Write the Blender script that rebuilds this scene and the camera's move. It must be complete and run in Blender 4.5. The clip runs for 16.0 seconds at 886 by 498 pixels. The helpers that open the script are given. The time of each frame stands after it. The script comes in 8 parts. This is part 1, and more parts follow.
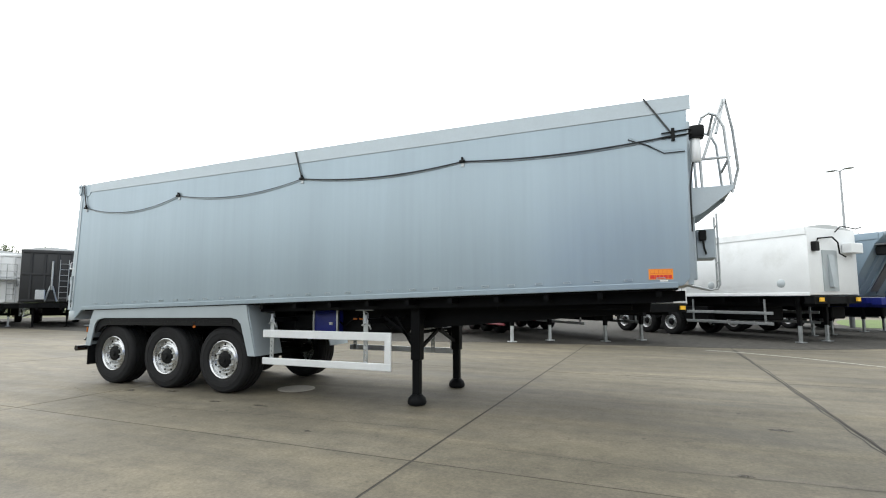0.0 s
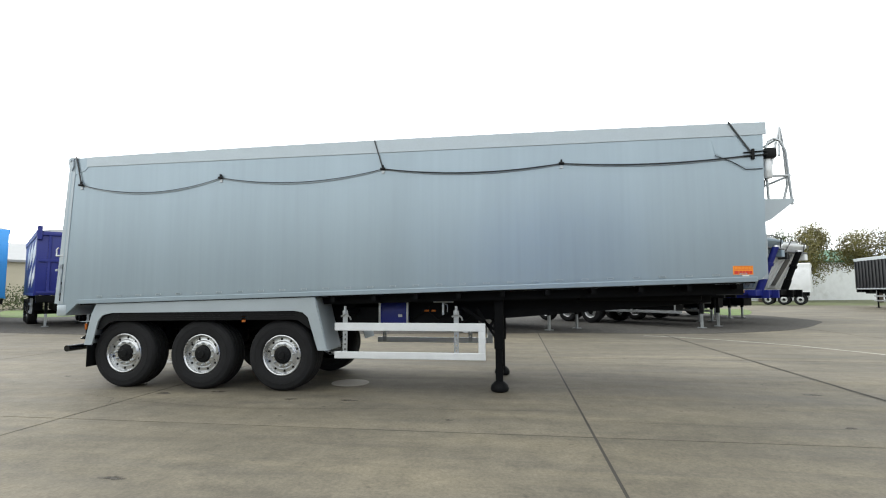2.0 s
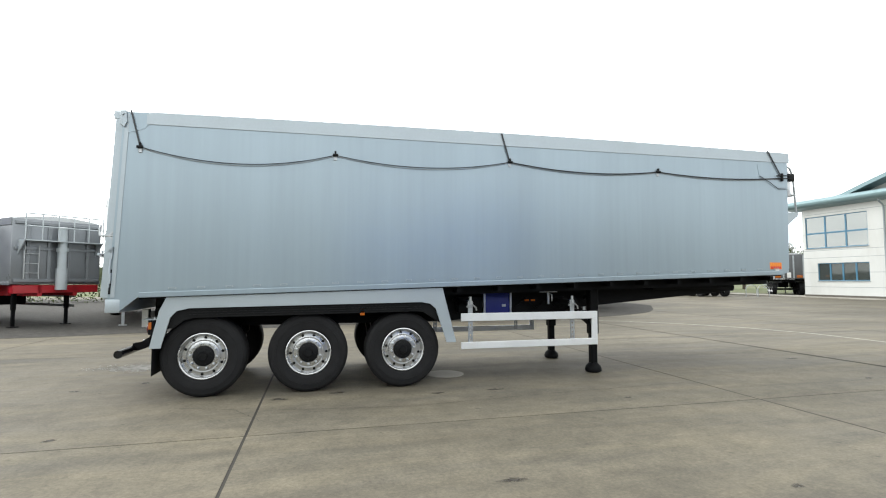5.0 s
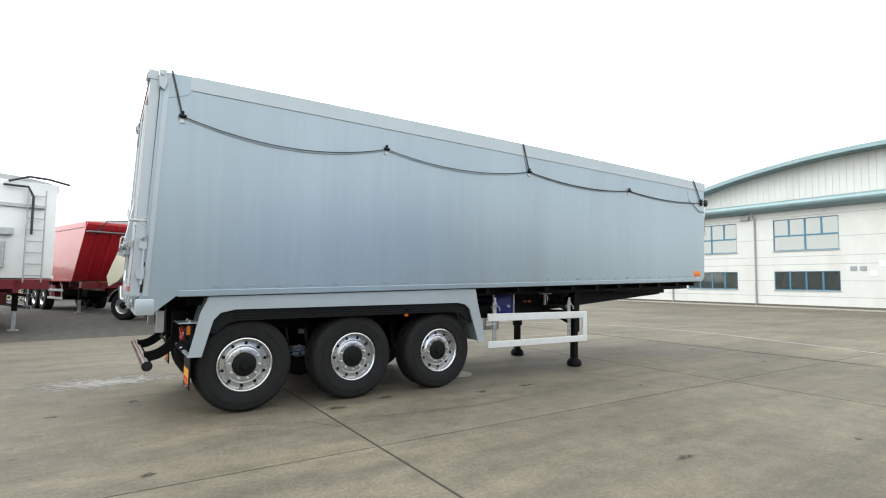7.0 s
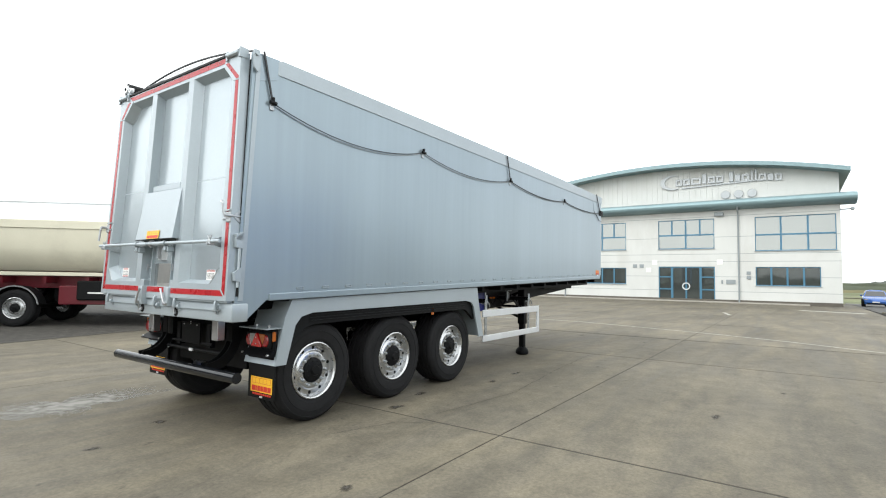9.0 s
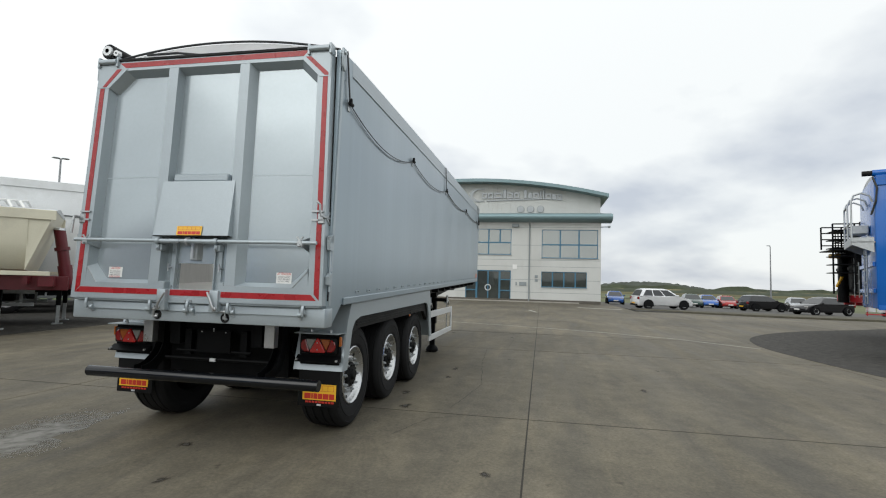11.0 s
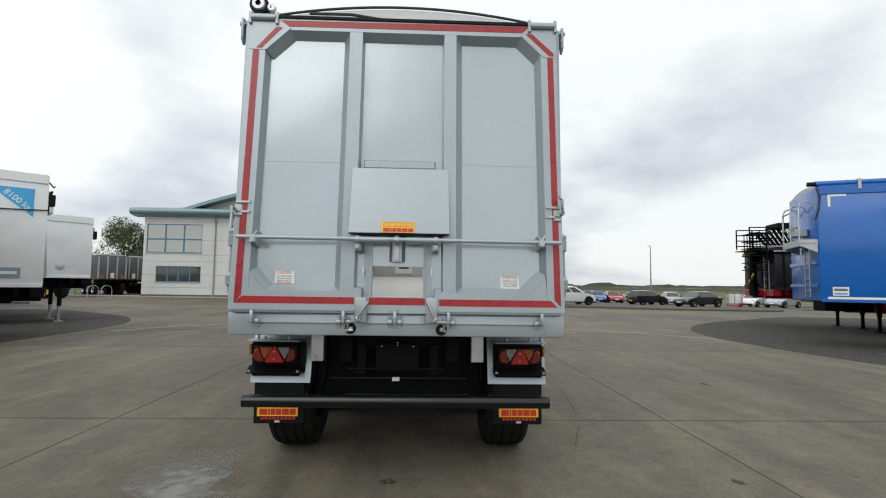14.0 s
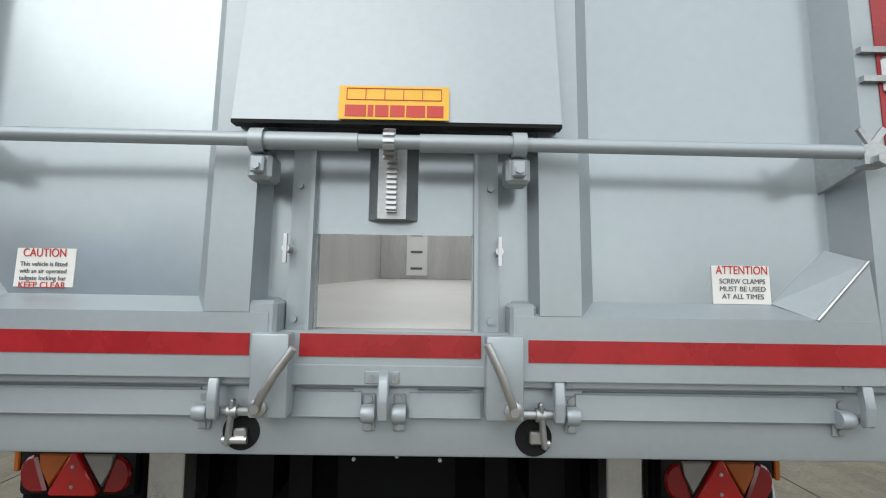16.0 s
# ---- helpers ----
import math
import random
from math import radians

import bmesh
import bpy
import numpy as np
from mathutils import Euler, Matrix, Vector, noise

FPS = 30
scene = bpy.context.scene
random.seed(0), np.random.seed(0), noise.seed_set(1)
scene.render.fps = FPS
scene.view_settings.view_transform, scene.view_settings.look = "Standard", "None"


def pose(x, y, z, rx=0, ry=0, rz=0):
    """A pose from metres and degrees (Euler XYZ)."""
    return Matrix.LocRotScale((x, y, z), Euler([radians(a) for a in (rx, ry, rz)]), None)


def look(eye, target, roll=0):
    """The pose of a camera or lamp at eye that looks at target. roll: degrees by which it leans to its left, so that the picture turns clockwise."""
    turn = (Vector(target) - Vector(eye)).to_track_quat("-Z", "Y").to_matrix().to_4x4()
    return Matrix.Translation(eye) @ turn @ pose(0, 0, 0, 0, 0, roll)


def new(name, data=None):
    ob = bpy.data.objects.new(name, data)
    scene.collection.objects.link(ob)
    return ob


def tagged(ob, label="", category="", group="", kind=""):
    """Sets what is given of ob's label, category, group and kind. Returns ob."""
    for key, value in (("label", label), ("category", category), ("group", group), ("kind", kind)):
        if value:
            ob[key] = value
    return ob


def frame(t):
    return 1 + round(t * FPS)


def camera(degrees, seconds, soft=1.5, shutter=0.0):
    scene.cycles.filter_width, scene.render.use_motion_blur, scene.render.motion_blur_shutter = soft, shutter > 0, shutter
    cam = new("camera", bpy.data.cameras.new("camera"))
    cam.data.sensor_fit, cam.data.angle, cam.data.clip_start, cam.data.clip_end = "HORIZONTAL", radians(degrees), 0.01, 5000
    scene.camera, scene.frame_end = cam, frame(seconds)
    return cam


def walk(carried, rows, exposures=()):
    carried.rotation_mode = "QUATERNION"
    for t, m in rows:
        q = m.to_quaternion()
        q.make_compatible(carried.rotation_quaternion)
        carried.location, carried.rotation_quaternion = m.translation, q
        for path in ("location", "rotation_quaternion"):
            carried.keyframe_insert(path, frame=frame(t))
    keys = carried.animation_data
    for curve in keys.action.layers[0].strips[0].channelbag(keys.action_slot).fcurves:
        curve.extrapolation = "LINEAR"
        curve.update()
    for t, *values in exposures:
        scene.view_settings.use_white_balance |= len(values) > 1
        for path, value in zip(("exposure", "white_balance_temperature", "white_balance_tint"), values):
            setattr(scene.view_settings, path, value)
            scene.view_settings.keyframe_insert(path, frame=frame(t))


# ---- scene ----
cam = camera(82.7, 16.0, soft=1.1)
PATH = [
    (0, (8.978, -5.977, 1.479), (8.204, -4.143, 1.675), -0.2),
    (0.5, (8.28, -6.398, 1.488), (7.663, -4.503, 1.664), -0.3),
    (1, (7.535, -6.688, 1.481), (7.02, -4.763, 1.653), -0.3),
    (1.5, (6.801, -6.941, 1.509), (6.417, -4.985, 1.675), -0.3),
    (2, (6.068, -7.067, 1.482), (5.789, -5.093, 1.647), -0.2),
    (2.5, (5.319, -7.243, 1.495), (5.158, -5.256, 1.651), -0.3),
    (3, (4.595, -7.303, 1.517), (4.521, -5.31, 1.661), -0.3),
    (3.5, (3.895, -7.384, 1.491), (3.936, -5.39, 1.635), -0.2),
    (4, (3.093, -7.33, 1.516), (3.25, -5.34, 1.644), -0.2),
    (4.5, (2.298, -7.221, 1.484), (2.622, -5.251, 1.616), -0.1),
    (5, (1.419, -6.985, 1.516), (1.902, -5.048, 1.636), -0.1),
    (5.2, (1.091, -6.923, 1.504), (1.639, -5.003, 1.634), 0.1),
    (7.3, (-1.717, -5.609, 1.463), (-0.541, -3.996, 1.59), 0.5),
    (7.5, (-1.953, -5.444, 1.457), (-0.736, -3.862, 1.58), 0.3),
    (8, (-2.506, -5.061, 1.457), (-1.137, -3.609, 1.585), 0.5),
    (8.5, (-3.101, -4.645, 1.484), (-1.594, -3.336, 1.602), 0.7),
    (9, (-3.705, -4.086, 1.532), (-2.066, -2.945, 1.648), 0.9),
    (9.2, (-3.866, -3.93, 1.506), (-2.203, -2.826, 1.632), 0.9),
    (11.3, (-5.317, -1.425, 1.531), (-3.34, -1.153, 1.664), 1.5),
    (11.5, (-5.407, -1.173, 1.504), (-3.423, -0.959, 1.639), 1.4),
    (12, (-5.515, -0.487, 1.509), (-3.523, -0.379, 1.65), 1.3),
    (12.5, (-5.582, 0.16, 1.492), (-3.588, 0.167, 1.65), 1.1),
    (13, (-5.558, 0.748, 1.534), (-3.564, 0.704, 1.682), 1.1),
    (13.5, (-5.421, 1.051, 1.524), (-3.427, 0.98, 1.669), 1.1),
    (14, (-4.965, 1.078, 1.511), (-2.971, 1.006, 1.649), 0.8),
    (14.5, (-4.319, 1.112, 1.53), (-2.325, 1.036, 1.659), 0.6),
    (15, (-3.647, 1.134, 1.535), (-1.653, 1.063, 1.663), 0.4),
    (15.5, (-3.012, 1.157, 1.56), (-1.015, 1.11, 1.672), 0.6),
    (16, (-2.316, 1.176, 1.51), (-0.322, 1.156, 1.664), 0.9),
]
EXPOSURES = [(0, -0.02), (1.5, -0.07), (3.5, -0.1), (5, 0.06), (7.5, 0.06), (9, 0.0), (11.4, -1.02), (14, -0.95), (15, -0.78), (16, -0.63)]
walk(cam, [(t, look(eye, target, roll)) for t, eye, target, roll in PATH], EXPOSURES)

# ---- world and light ----
SUN_DIR = Vector((-0.70, 0.32, 0.62)).normalized()     # towards the sun, behind thin cloud
world = bpy.data.worlds.new("overcast_sky")
scene.world = world
world.use_nodes = True
wn = world.node_tree.nodes
wl = world.node_tree.links
wn.clear()
w_out = wn.new("ShaderNodeOutputWorld")
w_bg = wn.new("ShaderNodeBackground")
w_sky = wn.new("ShaderNodeTexSky")
w_sky.sky_type = 'NISHITA'
w_sky.sun_disc = False
w_sky.sun_elevation = math.asin(SUN_DIR.z)
w_sky.sun_rotation = math.atan2(SUN_DIR.x, SUN_DIR.y)
w_sky.air_density, w_sky.dust_density = 1.0, 2.0
w_co = wn.new("ShaderNodeTexCoord")
# clouds lie on a level layer: direction over height, so that they crowd together towards the horizon
w_sep = wn.new("ShaderNodeSeparateXYZ")
w_abs = wn.new("ShaderNodeMath")
w_abs.operation = 'ABSOLUTE'
w_low = wn.new("ShaderNodeMath")
w_low.operation = 'ADD'
w_low.inputs[1].default_value = 0.34
w_inv = wn.new("ShaderNodeMath")
w_inv.operation = 'DIVIDE'
w_inv.inputs[0].default_value = 1.0
w_lay = wn.new("ShaderNodeVectorMath")
w_lay.operation = 'SCALE'
w_map = wn.new("ShaderNodeMapping")
w_map.inputs["Location"].default_value = (2.2, 0.6, 2.3)
w_map.inputs["Rotation"].default_value = (0, 0, radians(65))
w_noise = wn.new("ShaderNodeTexNoise")
w_noise.inputs["Scale"].default_value = 1.25
w_noise.inputs["Detail"].default_value = 6.0
w_noise.inputs["Roughness"].default_value = 0.5
w_ramp = wn.new("ShaderNodeValToRGB")
w_ramp.color_ramp.elements[0].position = 0.32
w_ramp.color_ramp.elements[0].color = (0.76, 0.82, 0.91, 1)
w_ramp.color_ramp.elements[1].position = 0.50
w_ramp.color_ramp.elements[1].color = (1.25, 1.29, 1.285, 1)
# the cloud layer is brightest round the hidden sun
w_dot = wn.new("ShaderNodeVectorMath")
w_dot.operation = 'DOT_PRODUCT'
w_dot.inputs[1].default_value = SUN_DIR
w_glow = wn.new("ShaderNodeMapRange")
w_glow.inputs["From Min"].default_value = -1.0
w_glow.inputs["From Max"].default_value = 1.0
w_glow.inputs["To Min"].default_value = 0.92
w_glow.inputs["To Max"].default_value = 1.35
w_mul = wn.new("ShaderNodeVectorMath")
w_mul.operation = 'SCALE'
w_add = wn.new("ShaderNodeMixRGB")
w_add.blend_type = 'MIX'
w_add.inputs[0].default_value = 0.9
w_skys = wn.new("ShaderNodeVectorMath")
w_skys.operation = 'SCALE'
w_skys.inputs["Scale"].default_value = 0.12
wl.new(w_co.outputs["Generated"], w_sep.inputs[0])
wl.new(w_sep.outputs["Z"], w_abs.inputs[0])
wl.new(w_abs.outputs[0], w_low.inputs[0])
wl.new(w_low.outputs[0], w_inv.inputs[1])
wl.new(w_co.outputs["Generated"], w_lay.inputs[0])
wl.new(w_inv.outputs[0], w_lay.inputs["Scale"])
wl.new(w_lay.outputs[0], w_map.inputs["Vector"])
wl.new(w_map.outputs[0], w_noise.inputs["Vector"])
wl.new(w_noise.outputs["Fac"], w_ramp.inputs[0])
wl.new(w_co.outputs["Generated"], w_dot.inputs[0])
wl.new(w_dot.outputs["Value"], w_glow.inputs["Value"])
wl.new(w_ramp.outputs[0], w_mul.inputs[0])
wl.new(w_glow.outputs[0], w_mul.inputs["Scale"])
wl.new(w_sky.outputs[0], w_skys.inputs[0])
wl.new(w_skys.outputs[0], w_add.inputs[1])
wl.new(w_mul.outputs[0], w_add.inputs[2])
wl.new(w_add.outputs[0], w_bg.inputs["Color"])
wl.new(w_bg.outputs[0], w_out.inputs["Surface"])
w_bg.inputs["Strength"].default_value = 1.54

sun = new("sun", bpy.data.lights.new("sun", 'SUN'))
sun.data.energy = 1.2
sun.data.angle = radians(40)
sun.data.color = (1.0, 0.985, 0.94)
sun.matrix_world = look(SUN_DIR * 60, (0, 0, 0))


# ---- materials ----
def material(name, base, rough=0.5, metal=0.0, vary=0.12, scale=3.0, fine=40.0, bump=0.0, stretch=(1, 1, 1), stain=None, coat=0.0, piece=0.0, spec=0.5, even=False):
    """Paint or metal with blotches at one scale, grain at another, a little relief, and streaks or stains."""
    m = bpy.data.materials.new(name)
    m.use_nodes = True
    nt = m.node_tree
    b = nt.nodes["Principled BSDF"]
    co = nt.nodes.new("ShaderNodeTexCoord")
    mp = nt.nodes.new("ShaderNodeMapping")
    mp.inputs["Scale"].default_value = stretch
    nt.links.new(co.outputs["Object"], mp.inputs["Vector"])
    n1 = nt.nodes.new("ShaderNodeTexNoise")
    n1.inputs["Scale"].default_value = scale
    n1.inputs["Detail"].default_value = 5
    n2 = nt.nodes.new("ShaderNodeTexNoise")
    n2.inputs["Scale"].default_value = fine
    n2.inputs["Detail"].default_value = 3
    nt.links.new(mp.outputs[0], n1.inputs["Vector"])
    nt.links.new(mp.outputs[0], n2.inputs["Vector"])
    mixf = nt.nodes.new("ShaderNodeMath")
    mixf.operation = 'MULTIPLY_ADD'
    mixf.inputs[1].default_value = 0.35
    nt.links.new(n2.outputs["Fac"], mixf.inputs[0])
    sc = nt.nodes.new("ShaderNodeMath")
    sc.operation = 'MULTIPLY'
    sc.inputs[1].default_value = 0.65
    nt.links.new(n1.outputs["Fac"], sc.inputs[0])
    nt.links.new(sc.outputs[0], mixf.inputs[2])
    ramp = nt.nodes.new("ShaderNodeValToRGB")
    lo = [c * (1 - vary) for c in base]
    hi = [min(1.0, c * (1 + vary)) for c in base]
    ramp.color_ramp.elements[0].position, ramp.color_ramp.elements[0].color = 0.32, (*lo, 1)
    ramp.color_ramp.elements[1].position, ramp.color_ramp.elements[1].color = 0.68, (*hi, 1)
    nt.links.new(mixf.outputs[0], ramp.inputs[0])
    colour = ramp.outputs[0]
    if stain:
        n3 = nt.nodes.new("ShaderNodeTexNoise")
        n3.inputs["Scale"].default_value = scale * 0.45
        n3.inputs["Detail"].default_value = 8
        n3.inputs["Roughness"].default_value = 0.65
        nt.links.new(mp.outputs[0], n3.inputs["Vector"])
        r3 = nt.nodes.new("ShaderNodeValToRGB")
        r3.color_ramp.elements[0].position = 0.52
        r3.color_ramp.elements[1].position = 0.70
        r3.color_ramp.elements[1].color = (0.7, 0.7, 0.7, 1)
        nt.links.new(n3.outputs["Fac"], r3.inputs[0])
        mx = nt.nodes.new("ShaderNodeMixRGB")
        mx.inputs[2].default_value = (*stain, 1)
        nt.links.new(r3.outputs[0], mx.inputs[0])
        nt.links.new(colour, mx.inputs[1])
        colour = mx.outputs[0]
    if piece:
        oi = nt.nodes.new("ShaderNodeObjectInfo")
        hs = nt.nodes.new("ShaderNodeHueSaturation")
        mr = nt.nodes.new("ShaderNodeMapRange")
        mr.inputs["To Min"].default_value = 1 - piece
        mr.inputs["To Max"].default_value = 1 + piece
        nt.links.new(oi.outputs["Random"], mr.inputs["Value"])
        nt.links.new(mr.outputs[0], hs.inputs["Value"])
        nt.links.new(colour, hs.inputs["Color"])
        colour = hs.outputs[0]
    nt.links.new(colour, b.inputs["Base Color"])
    rr = nt.nodes.new("ShaderNodeMapRange")
    rr.inputs["To Min"].default_value = max(0.02, rough - 0.08)
    rr.inputs["To Max"].default_value = min(1.0, rough + 0.08)
    nt.links.new(n1.outputs["Fac"], rr.inputs["Value"])
    if even:
        b.inputs["Roughness"].default_value = rough
    else:
        nt.links.new(rr.outputs[0], b.inputs["Roughness"])
    b.inputs["Metallic"].default_value = metal
    b.inputs["Coat Weight"].default_value = coat
    b.inputs["Specular IOR Level"].default_value = spec
    if bump:
        bp = nt.nodes.new("ShaderNodeBump")
        bp.inputs["Strength"].default_value = 0.6
        bp.inputs["Distance"].default_value = bump
        nt.links.new(mixf.outputs[0], bp.inputs["Height"])
        nt.links.new(bp.outputs[0], b.inputs["Normal"])
    return m


def side_sheet_material(name, base):
    """Painted aluminium sheet on uprights: it bows a little between them and shows broad upright bands."""
    m = material(name, base, rough=0.29, metal=0.38, vary=0.06, scale=1.5, fine=9, stretch=(1.6, 1.0, 0.07), even=True)
    nt = m.node_tree
    b = nt.nodes["Principled BSDF"]
    co = nt.nodes.new("ShaderNodeTexCoord")
    sp = nt.nodes.new("ShaderNodeMapping")
    sp.inputs["Scale"].default_value = (1.0, 1.0, 0.22)
    sp.inputs["Location"].default_value = (0.13, 0.41, 0.27)
    nt.links.new(co.outputs["Object"], sp.inputs["Vector"])
    wv = nt.nodes.new("ShaderNodeTexNoise")
    wv.inputs["Scale"].default_value = 1.1
    wv.inputs["Detail"].default_value = 0.0
    nt.links.new(sp.outputs[0], wv.inputs["Vector"])
    bp = nt.nodes.new("ShaderNodeBump")
    bp.inputs["Strength"].default_value = 0.8
    bp.inputs["Distance"].default_value = 0.02
    nt.links.new(wv.outputs["Fac"], bp.inputs["Height"])
    nt.links.new(bp.outputs[0], b.inputs["Normal"])
    return m


def buckle(m, scale, depth):
    """Thin sheet that is never quite flat: broad shallow hollows that bend what it mirrors."""
    nt = m.node_tree
    co = nt.nodes.new("ShaderNodeTexCoord")
    ns = nt.nodes.new("ShaderNodeTexNoise")
    ns.inputs["Scale"].default_value = scale
    ns.inputs["Detail"].default_value = 1.0
    ns.inputs["Roughness"].default_value = 0.3
    bp = nt.nodes.new("ShaderNodeBump")
    bp.inputs["Strength"].default_value = 1.0
    bp.inputs["Distance"].default_value = depth
    nt.links.new(co.outputs["Object"], ns.inputs["Vector"])
    nt.links.new(ns.outputs["Fac"], bp.inputs["Height"])
    nt.links.new(bp.outputs[0], nt.nodes["Principled BSDF"].inputs["Normal"])


M = {}
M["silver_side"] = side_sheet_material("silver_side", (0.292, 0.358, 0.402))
M["silver"] = material("silver_paint", (0.37, 0.42, 0.45), 0.34, 0.3, 0.06, 2.0, 50, 0.0008)
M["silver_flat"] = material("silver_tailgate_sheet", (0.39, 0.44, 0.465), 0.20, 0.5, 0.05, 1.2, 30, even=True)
buckle(M["silver_flat"], 1.7, 0.013)
M["inner_metal"] = material("bare_inner_aluminium", (0.52, 0.515, 0.50), 0.42, 0.3, 0.15, 3, 30, stretch=(1, 1, 0.1))
M["gloss_black"] = material("gloss_black_bumper", (0.005, 0.006, 0.008), 0.16, 0.0, 0.2, 6, 50, coat=0.25, spec=0.35)
M["lining"] = material("bright_inner_sheet", (0.62, 0.60, 0.57), 0.4, 0.25, 0.08, 2, 30, stain=(0.6, 0.6, 0.58))
M["galv"] = material("galvanised_steel", (0.42, 0.44, 0.45), 0.42, 0.85, 0.18, 14, 90, 0.001)
M["steel"] = material("bright_steel", (0.55, 0.56, 0.57), 0.3, 0.9, 0.12, 9, 80)
M["polished"] = material("polished_aluminium", (0.52, 0.53, 0.535), 0.28, 0.92, 0.07, 8, 60, 0.0008)
M["black"] = material("black_chassis_paint", (0.004, 0.0044, 0.005), 0.5, 0.0, 0.3, 4, 40, 0.001, spec=0.1)
M["rubber"] = material("tyre_rubber", (0.011, 0.0112, 0.012), 0.72, 0.0, 0.3, 6, 70, 0.002, spec=0.22)
M["plastic"] = material("black_plastic", (0.007, 0.0075, 0.008), 0.5, 0.0, 0.2, 6, 60, 0.001, spec=0.15)
M["hose"] = material("black_hose", (0.02, 0.022, 0.024), 0.4)
M["red_tape"] = material("red_reflective_tape", (0.34, 0.012, 0.016), 0.28, 0.0, 0.18, 7, 60)
M["yellow"] = material("yellow_sticker", (0.85, 0.48, 0.03), 0.4, 0.0, 0.06, 8, 40)
M["orange"] = material("orange_sticker", (0.80, 0.26, 0.02), 0.4, 0.0, 0.06, 8, 40)
M["red"] = material("red_print", (0.55, 0.03, 0.02), 0.4, 0.0, 0.08)
M["white_label"] = material("white_label", (0.78, 0.78, 0.76), 0.45, 0.0, 0.04)
M["ink"] = material("grey_print", (0.12, 0.12, 0.13), 0.5)
M["lens_bright"] = material("bright_red_lens", (0.42, 0.010, 0.010), 0.15, 0.0, 0.1, coat=0.6)
M["lens_red"] = material("red_lamp_lens", (0.20, 0.004, 0.006), 0.15, 0.0, 0.1, coat=0.6)
M["lens_amber"] = material("amber_lamp_lens", (0.36, 0.09, 0.008), 0.15, 0.0, 0.1, coat=0.6)
M["lens_dim"] = material("dim_amber_lens", (0.32, 0.075, 0.010), 0.15, 0.0, 0.1, coat=0.6)
M["lens_clear"] = material("clear_lamp_lens", (0.27, 0.26, 0.25), 0.2, 0.2, 0.1, coat=0.6)
M["white_paint"] = material("white_paint", (0.72, 0.74, 0.75), 0.35, 0.0, 0.06, 1.5, 30, stain=(0.55, 0.56, 0.55))
M["guard_white"] = material("pale_aluminium_beam", (0.68, 0.70, 0.71), 0.4, 0.3, 0.05, 6, 60)
M["cream"] = material("cream_paint", (0.66, 0.63, 0.50), 0.35, 0.0, 0.05, 1.5, 30, stain=(0.5, 0.47, 0.38))
M["grey_tail"] = material("dull_grey_tailgate", (0.13, 0.135, 0.14), 0.4, 0.3, 0.12, 2, 30, stain=(0.09, 0.09, 0.09))
M["grey_body"] = material("grey_blue_body_paint", (0.22, 0.29, 0.35), 0.35, 0.25, 0.06, 1.5, 30)
M["stone_grey"] = material("stone_grey_body_paint", (0.22, 0.235, 0.25), 0.3, 0.35, 0.08, 1.5, 30, stain=(0.2, 0.21, 0.22))
M["silver_body"] = material("silver_body_paint", (0.42, 0.46, 0.48), 0.36, 0.35, 0.07, 1.5, 30, stain=(0.3, 0.32, 0.33))
M["blue_light"] = material("light_blue_paint", (0.05, 0.33, 0.80), 0.38, 0.0, 0.06, 1.5, 30)
M["blue_dark"] = material("dark_blue_paint", (0.006, 0.014, 0.17), 0.45, 0.0, 0.1, 2, 30)
M["blue_royal"] = material("royal_blue_paint", (0.002, 0.115, 0.45), 0.24, 0.0, 0.06, 1.5, 30, coat=0.2)
buckle(M["blue_royal"], 1.6, 0.02)
M["red_paint"] = material("red_paint", (0.36, 0.012, 0.02), 0.3, 0.0, 0.1, 2, 30, coat=0.3)
M["maroon"] = material("maroon_chassis_paint", (0.12, 0.008, 0.015), 0.35, 0.0, 0.15, 2, 30)
M["black_body"] = material("black_body_paint", (0.008, 0.009, 0.011), 0.5, 0.0, 0.2, 2, 30)
M["sheet"] = material("grey_cover_sheet", (0.42, 0.44, 0.45), 0.5, 0.0, 0.1, 3, 60)


# ---- mesh helpers ----
def mesh_of(bm, name, mat, smooth=30):
    me = bpy.data.meshes.new(name)
    bmesh.ops.recalc_face_normals(bm, faces=bm.faces)
    bm.to_mesh(me)
    bm.free()
    if mat is not None:
        me.materials.append(mat)
    if smooth:
        for p in me.polygons:
            p.use_smooth = True
        me.set_sharp_from_angle(angle=radians(smooth))
    return me


def part(name, bm, mat, parent=None, label="", smooth=30):
    ob = new(name, mesh_of(bm, name, mat, smooth))
    if parent is not None:
        ob.parent = parent
    if label:
        tagged(ob, label=label)
    return ob


def thing(name, label, category, m=None, group="", kind=""):
    ob = new(name)
    ob.empty_display_size = 0.2
    if m is not None:
        ob.matrix_world = m
    return tagged(ob, label=label, category=category, group=group, kind=kind)


def B():
    return bmesh.new()


def box(bm, x0, x1, y0, y1, z0, z1, bevel=0.0, seg=1):
    r = bmesh.ops.create_cube(bm, size=1.0, matrix=Matrix.Translation(((x0 + x1) / 2, (y0 + y1) / 2, (z0 + z1) / 2)) @ Matrix.Diagonal((abs(x1 - x0), abs(y1 - y0), abs(z1 - z0), 1)))
    if bevel:
        es = {e for v in r["verts"] for e in v.link_edges}
        bmesh.ops.bevel(bm, geom=list(es), offset=bevel, segments=seg, affect='EDGES', profile=0.5)
    return bm


